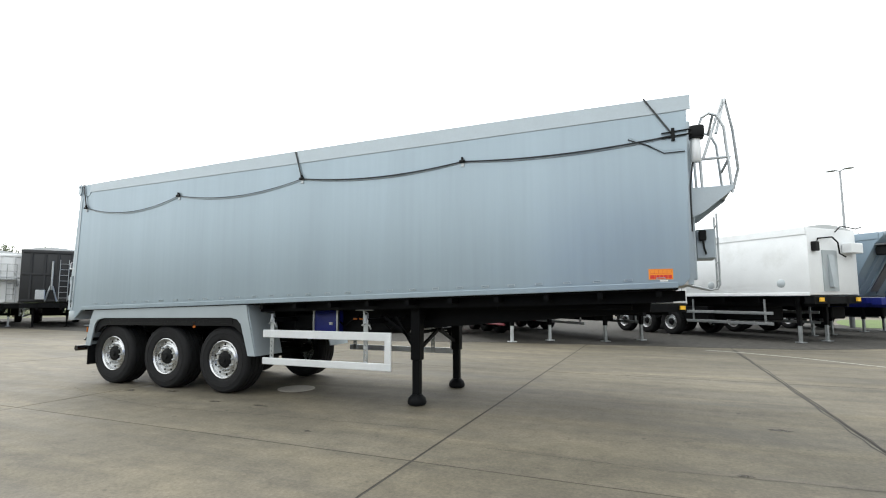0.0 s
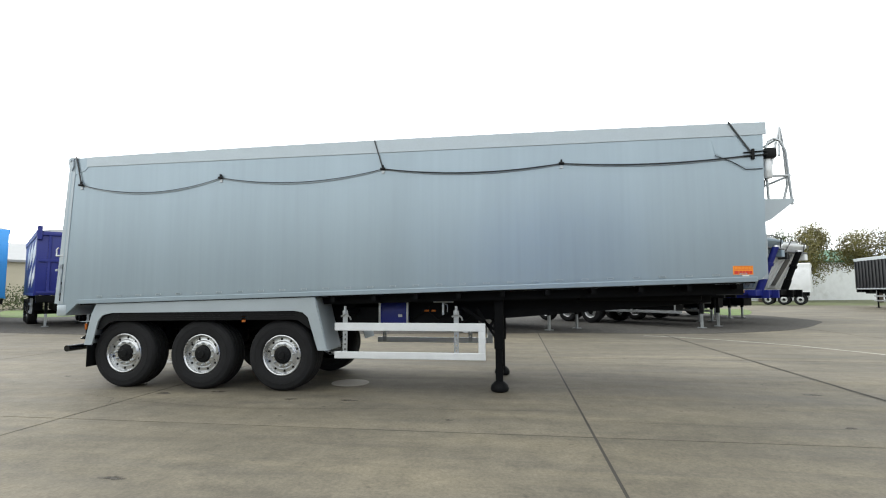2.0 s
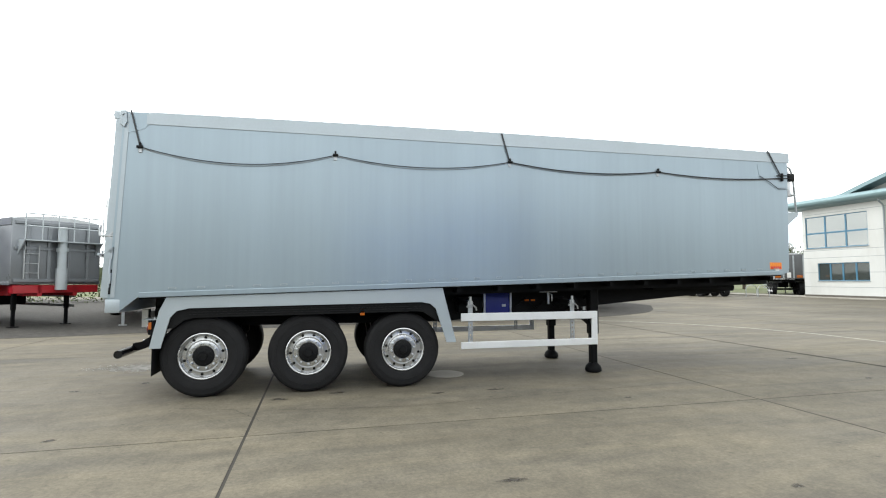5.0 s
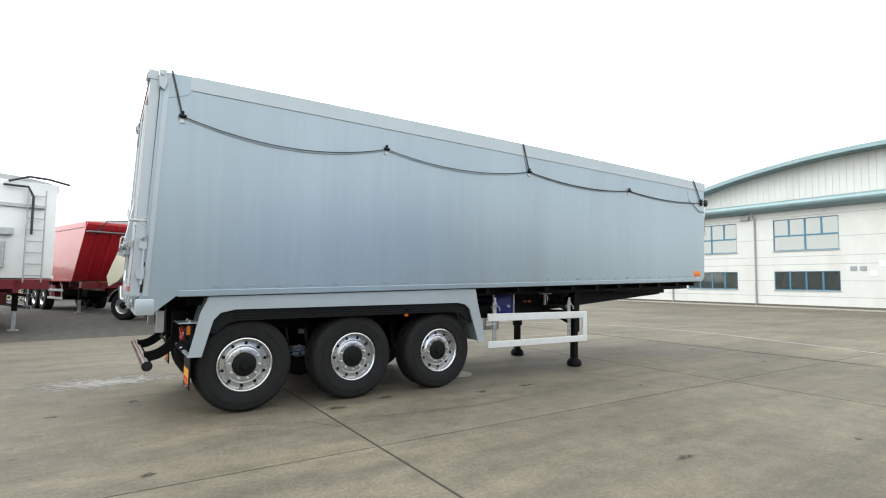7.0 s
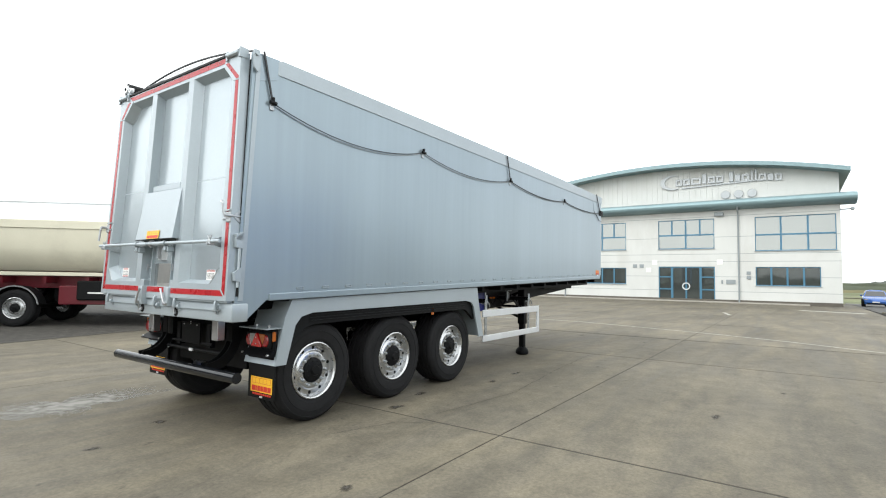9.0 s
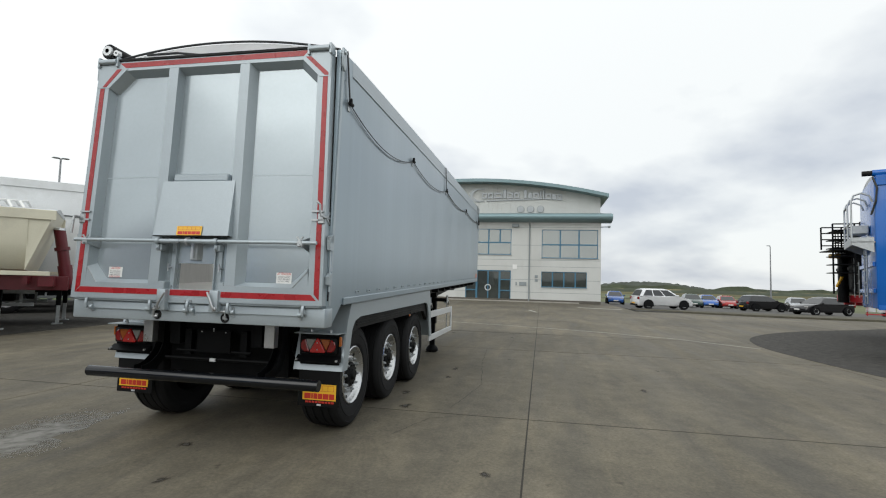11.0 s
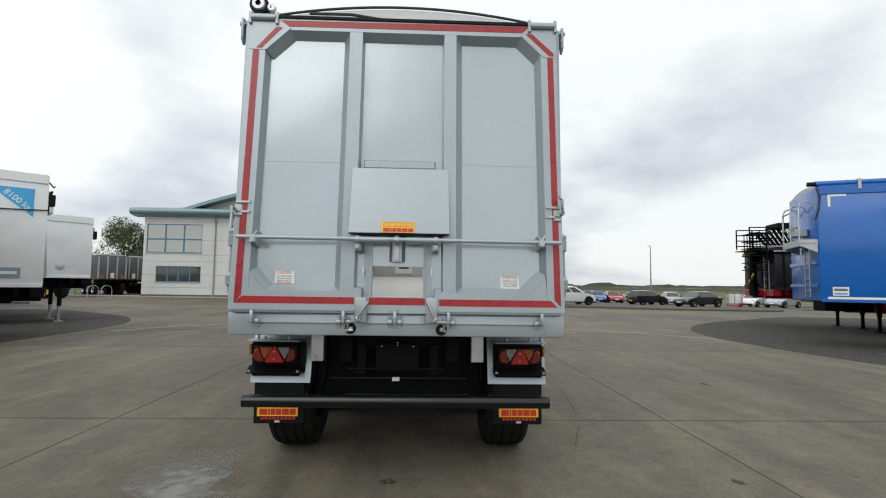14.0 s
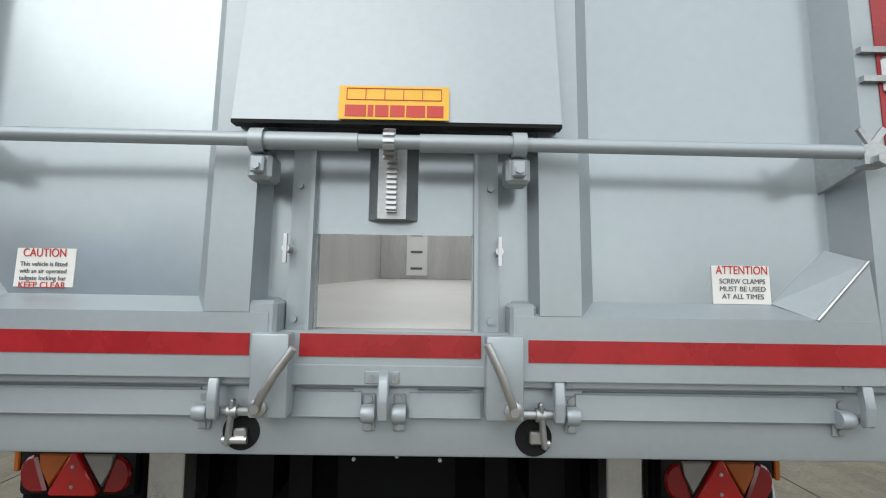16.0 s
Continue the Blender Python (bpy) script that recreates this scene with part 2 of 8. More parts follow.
def obox(bm, centre, size, rot, bevel=0.0):
    """A box turned by a rotation matrix."""
    m = Matrix.Translation(centre) @ rot.to_4x4() @ Matrix.Diagonal((*size, 1))
    r = bmesh.ops.create_cube(bm, size=1.0, matrix=m)
    if bevel:
        es = {e for v in r["verts"] for e in v.link_edges}
        bmesh.ops.bevel(bm, geom=list(es), offset=bevel, segments=1, affect='EDGES')
    return bm


def beam(bm, p, q, w, h, bevel=0.0):
    """A square bar from p to q, h upright where it can be."""
    p, q = Vector(p), Vector(q)
    d = q - p
    rot = d.to_track_quat('X', 'Z').to_matrix()
    return obox(bm, (p + q) / 2, (d.length, w, h), rot, bevel)


def prism(bm, poly, axis, a, b, bevel=0.0):
    """A flat outline pushed from a to b along an axis; the outline is given in the two other axes, in order."""
    def put(u, v, w):
        return {'x': (w, u, v), 'y': (u, w, v), 'z': (u, v, w)}[axis]
    lo = [bm.verts.new(put(u, v, a)) for u, v in poly]
    hi = [bm.verts.new(put(u, v, b)) for u, v in poly]
    fs = [bm.faces.new(lo), bm.faces.new(hi[::-1])]
    n = len(poly)
    for i in range(n):
        fs.append(bm.faces.new((lo[i], hi[i], hi[(i + 1) % n], lo[(i + 1) % n])))
    if bevel:
        es = {e for f in fs for e in f.edges}
        bmesh.ops.bevel(bm, geom=list(es), offset=bevel, segments=1, affect='EDGES')
    return bm


def rod(bm, p, q, r, seg=12, r2=None):
    p, q = Vector(p), Vector(q)
    d = q - p
    m = Matrix.Translation((p + q) / 2) @ d.to_track_quat('Z', 'Y').to_matrix().to_4x4()
    bmesh.ops.create_cone(bm, cap_ends=True, segments=seg, radius1=r, radius2=r if r2 is None else r2, depth=d.length, matrix=m)
    return bm


def pipe(bm, pts, r, seg=8):
    """A round tube along a line of points."""
    pts = [Vector(p) for p in pts]
    rings = []
    ref = Vector((0.13, 0.31, 0.94))
    for i, p in enumerate(pts):
        d = (pts[min(i + 1, len(pts) - 1)] - pts[max(i - 1, 0)]).normalized()
        u = d.cross(ref)
        if u.length < 1e-3:
            u = d.cross(Vector((1, 0, 0)))
        u.normalize()
        v = d.cross(u)
        rings.append([bm.verts.new(p + (u * math.cos(a) + v * math.sin(a)) * r) for a in (2 * math.pi * k / seg for k in range(seg))])
    for a, b in zip(rings, rings[1:]):
        for k in range(seg):
            bm.faces.new((a[k], a[(k + 1) % seg], b[(k + 1) % seg], b[k]))
    bm.faces.new(rings[0][::-1])
    bm.faces.new(rings[-1])
    return bm


def lathe(bm, profile, centre, axis='y', seg=40):
    """Turns (radius, along) pairs round an axis through centre."""
    c = Vector(centre)
    rings = []
    for r, h in profile:
        ring = []
        for k in range(seg):
            a = 2 * math.pi * k / seg
            u, v = r * math.cos(a), r * math.sin(a)
            off = {'x': (h, u, v), 'y': (u, h, v), 'z': (u, v, h)}[axis]
            ring.append(bm.verts.new(c + Vector(off)))
        rings.append(ring)
    for a, b in zip(rings, rings[1:]):
        for k in range(seg):
            bm.faces.new((a[k], a[(k + 1) % seg], b[(k + 1) % seg], b[k]))
    bmesh.ops.remove_doubles(bm, verts=bm.verts, dist=1e-5)
    return bm


def arc(cx, cz, r, a0, a1, n):
    return [(cx + r * math.cos(radians(a0 + (a1 - a0) * i / n)), cz + r * math.sin(radians(a0 + (a1 - a0) * i / n))) for i in range(n + 1)]


def sag(p, q, depth, n=14):
    p, q = Vector(p), Vector(q)
    return [p.lerp(q, i / n) - Vector((0, 0, depth * 4 * (i / n) * (1 - i / n))) for i in range(n + 1)]


def wall_with_holes(bm, u0, u1, v0, v1, holes, axis, a, b):
    """A slab with square holes right through it; u and v as in prism()."""
    us = sorted({u0, u1, *[h[0] for h in holes], *[h[1] for h in holes]})
    vs = sorted({v0, v1, *[h[2] for h in holes], *[h[3] for h in holes]})
    us = [u for u in us if u0 <= u <= u1]
    vs = [v for v in vs if v0 <= v <= v1]
    def solid(i, j):
        if not (0 <= i < len(us) - 1 and 0 <= j < len(vs) - 1):
            return False
        cu, cv = (us[i] + us[i + 1]) / 2, (vs[j] + vs[j + 1]) / 2
        return not any(h[0] < cu < h[1] and h[2] < cv < h[3] for h in holes)
    memo = {}
    def vert(i, j, w):
        if (i, j, w) not in memo:
            u, v = us[i], vs[j]
            memo[(i, j, w)] = bm.verts.new({'x': (w, u, v), 'y': (u, w, v), 'z': (u, v, w)}[axis])
        return memo[(i, j, w)]
    for i in range(len(us) - 1):
        for j in range(len(vs) - 1):
            if not solid(i, j):
                continue
            for w in (a, b):
                bm.faces.new((vert(i, j, w), vert(i + 1, j, w), vert(i + 1, j + 1, w), vert(i, j + 1, w)))
            for di, dj, e in ((-1, 0, ((i, j), (i, j + 1))), (1, 0, ((i + 1, j), (i + 1, j + 1))), (0, -1, ((i, j), (i + 1, j))), (0, 1, ((i, j + 1), (i + 1, j + 1)))):
                if not solid(i + di, j + dj):
                    (p, q) = e
                    bm.faces.new((vert(*p, a), vert(*q, a), vert(*q, b), vert(*p, b)))
    return bm


def writing(name, text, size, mat, m, parent, label="", width=None):
    """A line of print as a thin mesh; it reads along the pose's x, upright along its y."""
    cu = bpy.data.curves.new(name, 'FONT')
    cu.body, cu.size, cu.extrude = text, size, 0.0004
    cu.align_x, cu.align_y = 'CENTER', 'CENTER'
    tmp = bpy.data.objects.new(name, cu)
    scene.collection.objects.link(tmp)
    bpy.context.view_layer.update()
    me = bpy.data.meshes.new_from_object(tmp.evaluated_get(bpy.context.evaluated_depsgraph_get()))
    bpy.data.objects.remove(tmp)
    if width:
        xs = [v.co.x for v in me.vertices]
        k = width / (max(xs) - min(xs))
        for v in me.vertices:
            v.co.x *= k
    me.materials.clear()
    me.materials.append(mat)
    ob = new(name, me)
    ob.parent = parent
    ob.matrix_local = m
    if label:
        tagged(ob, label=label)
    return ob


# ---- ground ----
def ground_material():
    m = material("field_and_earth", (0.10, 0.115, 0.045), 0.9, 0.0, 0.45, 0.05, 1.2, 0.03, stain=(0.13, 0.11, 0.06))
    return m


M["field"] = ground_material()


def concrete_material():
    """Brushed, trafficked concrete: broad blotches, drawn-out streaks, mottling, grit and dark specks."""
    m = bpy.data.materials.new("weathered_concrete")
    m.use_nodes = True
    nt = m.node_tree
    b = nt.nodes["Principled BSDF"]
    co = nt.nodes.new("ShaderNodeTexCoord")
    def layer(scale, stretch, detail, rough, lo, hi, p0=0.35, p1=0.65, turn=0.0, warp=0.0):
        mp = nt.nodes.new("ShaderNodeMapping")
        mp.inputs["Scale"].default_value = stretch
        mp.inputs["Rotation"].default_value = (0, 0, radians(turn))
        nt.links.new(co.outputs["Object"], mp.inputs["Vector"])
        n = nt.nodes.new("ShaderNodeTexNoise")
        n.inputs["Scale"].default_value = scale
        n.inputs["Detail"].default_value = detail
        n.inputs["Roughness"].default_value = rough
        n.inputs["Distortion"].default_value = warp
        nt.links.new(mp.outputs[0], n.inputs["Vector"])
        r = nt.nodes.new("ShaderNodeMapRange")
        r.inputs["From Min"].default_value = p0
        r.inputs["From Max"].default_value = p1
        r.inputs["To Min"].default_value = lo
        r.inputs["To Max"].default_value = hi
        nt.links.new(n.outputs["Fac"], r.inputs["Value"])
        return r.outputs[0], n.outputs["Fac"]
    layers = [layer(0.32, (0.7, 1.1, 1), 4, 0.5, 0.80, 1.18),
              layer(1.0, (0.16, 1.7, 1), 6, 0.62, 0.80, 1.18, 0.3, 0.7, 8, 0.6),
              layer(1.3, (0.3, 1.4, 1), 5, 0.6, 0.86, 1.12, 0.3, 0.7, -24, 0.8),
              layer(3.6, (1, 1, 1), 8, 0.75, 0.74, 1.22, 0.3, 0.7),
              layer(30.0, (1, 1, 1), 5, 0.75, 0.72, 1.26, 0.3, 0.7),
              layer(6.0, (1, 1, 1), 3, 0.5, 1.0, 0.55, 0.68, 0.76)]
    v = layers[0][0]
    for q, _ in layers[1:]:
        mu = nt.nodes.new("ShaderNodeMath")
        mu.operation = 'MULTIPLY'
        nt.links.new(v, mu.inputs[0])
        nt.links.new(q, mu.inputs[1])
        v = mu.outputs[0]
    oi = nt.nodes.new("ShaderNodeObjectInfo")
    mr = nt.nodes.new("ShaderNodeMapRange")
    mr.inputs["To Min"].default_value = 0.93
    mr.inputs["To Max"].default_value = 1.06
    nt.links.new(oi.outputs["Random"], mr.inputs["Value"])
    mu = nt.nodes.new("ShaderNodeMath")
    mu.operation = 'MULTIPLY'
    nt.links.new(v, mu.inputs[0])
    nt.links.new(mr.outputs[0], mu.inputs[1])
    tint = nt.nodes.new("ShaderNodeValToRGB")
    tint.color_ramp.elements[0].position, tint.color_ramp.elements[0].color = 0.35, (0.122, 0.109, 0.083, 1)
    tint.color_ramp.elements[1].position, tint.color_ramp.elements[1].color = 0.65, (0.142, 0.124, 0.088, 1)
    nt.links.new(layers[2][1], tint.inputs[0])
    sc = nt.nodes.new("ShaderNodeVectorMath")
    sc.operation = 'SCALE'
    nt.links.new(tint.outputs[0], sc.inputs[0])
    nt.links.new(mu.outputs[0], sc.inputs["Scale"])
    nt.links.new(sc.outputs[0], b.inputs["Base Color"])
    rr = nt.nodes.new("ShaderNodeMapRange")
    rr.inputs["From Min"].default_value, rr.inputs["From Max"].default_value = 0.3, 0.7
    rr.inputs["To Min"].default_value, rr.inputs["To Max"].default_value = 0.60, 0.86
    nt.links.new(layers[1][1], rr.inputs["Value"])
    nt.links.new(rr.outputs[0], b.inputs["Roughness"])
    b.inputs["Specular IOR Level"].default_value = 0.35
    bp = nt.nodes.new("ShaderNodeBump")
    bp.inputs["Strength"].default_value = 0.5
    bp.inputs["Distance"].default_value = 0.004
    ad = nt.nodes.new("ShaderNodeMath")
    ad.operation = 'MULTIPLY_ADD'
    ad.inputs[1].default_value = 0.4
    nt.links.new(layers[4][1], ad.inputs[0])
    nt.links.new(layers[3][1], ad.inputs[2])
    nt.links.new(ad.outputs[0], bp.inputs["Height"])
    nt.links.new(bp.outputs[0], b.inputs["Normal"])
    return m


M["concrete"] = concrete_material()
M["gravel"] = material("dark_gravel", (0.047, 0.043, 0.037), 0.95, 0.0, 0.75, 5.0, 30.0, 0.05, stain=(0.04, 0.037, 0.03))
M["grass"] = material("rough_grass", (0.10, 0.15, 0.04), 0.9, 0.0, 0.4, 1.5, 20.0, 0.03, stain=(0.16, 0.15, 0.06))
M["line"] = material("worn_white_line", (0.34, 0.33, 0.29), 0.7, 0.0, 0.3, 6.0, 30.0, stain=(0.2, 0.185, 0.15))
M["kerb"] = material("kerb_concrete", (0.33, 0.31, 0.27), 0.8, 0.0, 0.15, 2, 30, 0.003)
M["kerb_dark"] = material("weathered_kerb", (0.085, 0.078, 0.055), 0.9, 0.0, 0.3, 2, 30, 0.006, stain=(0.05, 0.055, 0.025))
M["asphalt"] = material("worn_asphalt", (0.085, 0.082, 0.076), 0.85, 0.0, 0.2, 0.6, 20, 0.004, stain=(0.06, 0.058, 0.052))
M["seal"] = material("dark_joint_seal", (0.036, 0.032, 0.026), 0.85)

def park_z(x, y):
    """The car park falls gently away from the yard's kerb."""
    return 0.655 - 0.01727 * x + 0.00902 * y


def land_z(x, y):
    if x < 30 or y > -9:
        return -0.06
    return max(-1.6, min(-0.06, park_z(x, y) - 0.12))


bm = B()
grid_x = [-1500, -900, -500, -250, -120, -40, 0, 20, 30, 31] + [35 + 5 * i for i in range(18)] + [160, 250, 500, 900, 1500]
grid_y = [-1500, -900, -500, -250, -150] + [-100 + 5 * i for i in range(19)] + [-9, 0, 40, 80, 150, 250, 500, 900, 1500]
rows_ = [[bm.verts.new((x, y, land_z(x, y))) for x in grid_x] for y in grid_y]
for r0, r1 in zip(rows_, rows_[1:]):
    for i in range(len(grid_x) - 1):
        bm.faces.new((r0[i], r0[i + 1], r1[i + 1], r1[i]))
ground = part("ground", bm, M["field"], smooth=0)
tagged(ground, "flat green and brown fields running to the horizon", "ground", kind="structure")

# bed under the slabs, seen only in the joints
bm = B()
prism(bm, [(-40, -26), (28.9, -26), (28.9, -7.8), (46.4, -7.8), (46.4, 44), (-40, 44)], 'z', -0.05, -0.003)
yard = part("yard", bm, M["seal"], smooth=0)
tagged(yard, "wide yard of weathered concrete slabs with dark joints", "pavement", kind="structure")

# islands of gravel on which the stored trailers stand, a few millimetres above the slabs
def sheet_patch(name, pts, mat, z, label, category, thick=0.02):
    bm = B()
    prism(bm, pts, 'z', z - thick, z)
    return tagged(part(name, bm, mat, smooth=0), label, category, kind="structure")

def smooth_loop(pts, n=6):
    out = []
    k = len(pts)
    for i in range(k):
        p0, p1, p2, p3 = [Vector(pts[(i + j - 1) % k]) for j in range(4)]
        for s in range(n):
            t = s / n
            v = 0.5 * ((2 * p1) + (p2 - p0) * t + (2 * p0 - 5 * p1 + 4 * p2 - p3) * t * t + (3 * p1 - p0 - 3 * p2 + p3) * t ** 3)
            out.append((v.x, v.y))
    return out

sheet_patch("gravel_island_1", smooth_loop([(-40, 9), (-24, 10.0), (-11.8, 9.0), (-6.5, 8.5), (-3.5, 9.1), (0, 9.75), (4.3, 10.6), (7.5, 10.9), (11.0, 11.05), (13.3, 11.5), (16.1, 13.2), (18.7, 16.4), (20.3, 19.8), (19, 26), (10, 33), (-8, 38), (-30, 34)]), M["gravel"], 0.006,
            "dark loose gravel strip where stored trailers stand", "gravel")
sheet_patch("gravel_island_2", smooth_loop([(1.5, -9.4), (5.0, -8.2), (7.4, -7.8), (10.3, -7.75), (13.2, -8.65), (16.2, -11.0), (18.9, -14.6), (21.1, -18.3), (20, -24), (14, -26), (2, -22), (-3, -14)]), M["gravel"], 0.006,
            "dark loose gravel island beside the yard", "gravel")

# rough grass between the stored trailers
sheet_patch("grass_verge_1", smooth_loop([(-34, 28), (-27, 21.5), (-23, 18.6), (-20.5, 20.5), (-24, 25), (-31, 30)]), M["grass"], 0.014, "patch of rough green grass behind the trailers", "grass")
sheet_patch("grass_verge_2", smooth_loop([(18.1, 24.2), (20.2, 26), (23, 33.5), (20.2, 34.5), (18.3, 29)]), M["grass"], 0.014, "strip of rough green grass beside the gravel", "grass")

# faint white line that swings across the yard, and worn marks
bm = B()
line_pts = [(10.2, 10.2), (11.0, 9.8), (12.2, 8.9), (13.4, 7.6), (14.3, 5.9), (14.7, 4.2), (14.6, 2.3), (14.1, 0.5), (13.3, -2.0), (12.5, -3.9), (11.3, -5.9), (9.6, -7.5)]
for a, b in zip(line_pts, line_pts[1:]):
    a, b = Vector((*a, 0)), Vector((*b, 0))
    n = (b - a).cross(Vector((0, 0, 1))).normalized() * 0.05
    vs = [bm.verts.new(p + Vector((0, 0, 0.005))) for p in (a - n, a + n, b + n, b - n)]
    bm.faces.new(vs)
tagged(part("line_marking", bm, M["line"], smooth=0), "thin worn white line curving over the concrete", "line marking", kind="structure")
bm = B()
for x, y, a in ((24.8, -1.35, 12), (31.5, -5.8, 70)):
    obox(bm, (x, y, 0.004), (2.2 if a < 40 else 3.0, 0.16 if a < 40 else 0.7, 0.002), Euler((0, 0, radians(a))).to_matrix())
tagged(part("line_marking", bm, M["line"], smooth=0), "short worn white road dashes", "line marking", kind="structure")

# drain cover under the trailer
bm = B()
lathe(bm, [(0.0, 0.012), (0.25, 0.012), (0.255, 0.009), (0.30, 0.009), (0.30, 0.0)], (3.42, 0.93, 0), 'z', 36)
cover = tagged(part("drain_cover", bm, M["kerb"]), "pale round concrete drain cover set in the yard", "drain cover", kind="structure")


# ---- the silver tipping trailer ----
trailer = thing("tipping_trailer", "silver aluminium three-axle tipping trailer parked on its legs", "trailer")

SILL = lambda x: 1.315 + (x + 0.4) * 0.0292
TOP = lambda x: 3.635 + (x + 0.95) * 0.0065
W = 2.55


def add(name, bm, mat, parent=None, label="", smooth=30):
    return part(name, bm, M[mat], parent or trailer, label, smooth)


def rear_x(z):
    return -1.075 + (z - 1.11) * 0.044


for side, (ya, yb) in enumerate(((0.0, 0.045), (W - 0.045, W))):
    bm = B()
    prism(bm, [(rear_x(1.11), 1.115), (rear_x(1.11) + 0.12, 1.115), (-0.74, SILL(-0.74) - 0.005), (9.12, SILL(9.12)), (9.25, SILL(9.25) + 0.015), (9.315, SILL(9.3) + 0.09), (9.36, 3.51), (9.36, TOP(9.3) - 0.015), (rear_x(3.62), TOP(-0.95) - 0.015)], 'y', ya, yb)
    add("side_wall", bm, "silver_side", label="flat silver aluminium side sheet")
    yo = -0.012 if side == 0 else W + 0.012
    # sill rail with a rolled lip
    bm = B()
    y0, y1 = (yo, 0.0) if side == 0 else (W, yo)
    prism(bm, [(-0.72, SILL(-0.72) - 0.012), (9.2, SILL(9.2) - 0.012), (9.2, SILL(9.2) + 0.055), (-0.72, SILL(-0.72) + 0.055)], 'y', y0 - (0.006 if side == 0 else 0), y1 + (0.006 if side else 0), 0.006)
    add("sill_rail", bm, "silver_side")
    # top rail
    bm = B()
    prism(bm, [(-0.70, 3.478), (9.17, 3.528), (9.17, 3.535), (9.40, 3.535), (9.40, TOP(9.38))] + [(9.4 - 10.06 * i / 12, TOP(9.4 - 10.06 * i / 12) + 0.03 * math.sin(math.pi * i / 12)) for i in range(1, 13)] + [(-0.70, TOP(-0.7) - 0.03)], 'y', y0 + (0.003 if side == 0 else 0.0), y1 - (0.003 if side else 0.0), 0.004)
    add("top_rail", bm, "silver")
    # stiffening patch at the rear top and the front top
    bm = B()
    prism(bm, [(-0.93, 3.62), (-0.68, 3.63), (-0.66, 3.50), (-0.72, 3.42), (-0.93, 3.35)], 'y', y0 + (0.006 if side == 0 else 0), y1 - (0.006 if side else 0))
    add("corner_plate", bm, "silver_side")
    bm = B()
    prism(bm, [(8.72, 3.49), (9.34, 3.49), (9.34, 3.10), (9.12, 3.10), (8.75, 3.30)], 'y', y0 + (0.008 if side == 0 else 0), y1 - (0.008 if side else 0))
    add("corner_plate", bm, "silver_side")
    # rear upright post edge
    bm = B()
    prism(bm, [(rear_x(1.3) + 0.03, 1.3), (rear_x(1.3) + 0.075, 1.3), (rear_x(3.6) + 0.075, 3.6), (rear_x(3.6) + 0.03, 3.6)], 'y', y0 + 0.004, y1 + (0.02 if side == 0 else 0))
    add("rear_post", bm, "silver")

# small plates along the sill
tab_mesh = None
for i in range(29):
    x = -0.35 + i * 0.335
    if tab_mesh is None:
        bm = B()
        wall_with_holes(bm, -0.045, 0.045, -0.013, 0.013, [(-0.036, 0.036, -0.007, 0.007)], 'y', -0.010, 0.0)
        tab_mesh = mesh_of(bm, "lashing_plate", M["silver"], 0)
    ob = new("lashing_plate", tab_mesh)
    ob.parent = trailer
    ob.location = (x, 0.0, SILL(x) + 0.095)
    ob.rotation_euler = (0, -0.0292, 0)

# floor and front wall of the body
bm = B()
prism(bm, [(-0.95, 1.30), (9.3, 1.62), (9.3, 1.70), (-0.95, 1.40)], 'y', 0.045, W - 0.045)
add("body_floor", bm, "lining", label="bright worn aluminium floor")
for y0, y1 in ((0.047, 0.052), (W - 0.052, W - 0.047)):
    bm = B()
    prism(bm, [(-0.90, 1.40), (9.29, 1.70), (9.29, 3.62), (-0.90, 3.56)], 'y', y0, y1)
    add("inner_sheet", bm, "inner_metal", label="bare aluminium inner sheet")
bm = B()
box(bm, 9.30, 9.355, 0.045, W - 0.045, 1.62, 3.64)
for y in (0.5, 1.275, 2.05):
    box(bm, 9.355, 9.42, y - 0.06, y + 0.06, 1.68, 3.55, 0.01)
add("front_wall", bm, "silver")
bm = B()
box(bm, 9.29, 9.297, 0.06, W - 0.06, 1.71, 3.6)
add("inner_sheet", bm, "inner_metal")
bm = B()
box(bm, 9.24, 9.298, 1.42, 1.90, 1.78, 3.3, 0.006)
in_ladder = add("inner_ladder", bm, "white_label", label="white ladder panel inside the body")
for z in (1.95, 2.33, 2.72, 3.10):
    bm = B()
    box(bm, 9.232, 9.242, 1.53, 1.80, z - 0.035, z + 0.02, 0.004)
    part("ladder_slot", bm, M["grey_tail"], in_ladder)

# cover sheet on its arch
def arch_z(x, y):
    u = (y - W / 2) / (W / 2)
    return TOP(x) - 0.02 + 0.15 * (1 - u * u)
bm = B()
nx, ny = 14, 16
for dz in (0.0,):
    g = [[bm.verts.new((-0.93 + (9.38 + 0.93) * i / nx, 0.02 + (W - 0.04) * j / ny, arch_z(-0.93 + 10.31 * i / nx, 0.02 + (W - 0.04) * j / ny) + dz + 0.006 * math.sin(i * 3.14 + 0.3))) for j in range(ny + 1)] for i in range(nx + 1)]
    for i in range(nx):
        for j in range(ny):
            bm.faces.new((g[i][j], g[i + 1][j], g[i + 1][j + 1], g[i][j + 1]))
sheet_mat = M["sheet"]
nt = sheet_mat.node_tree
tr = nt.nodes.new("ShaderNodeBsdfTranslucent")
tr.inputs["Color"].default_value = (0.95, 0.95, 0.95, 1)
mx = nt.nodes.new("ShaderNodeMixShader")
mx.inputs[0].default_value = 0.9
outn = nt.nodes["Material Output"]
nt.links.new(nt.nodes["Principled BSDF"].outputs[0], mx.inputs[1])
nt.links.new(tr.outputs[0], mx.inputs[2])
nt.links.new(mx.outputs[0], outn.inputs["Surface"])
add("cover_sheet", bm, "sheet", label="grey woven cover sheet drawn over arched bows")
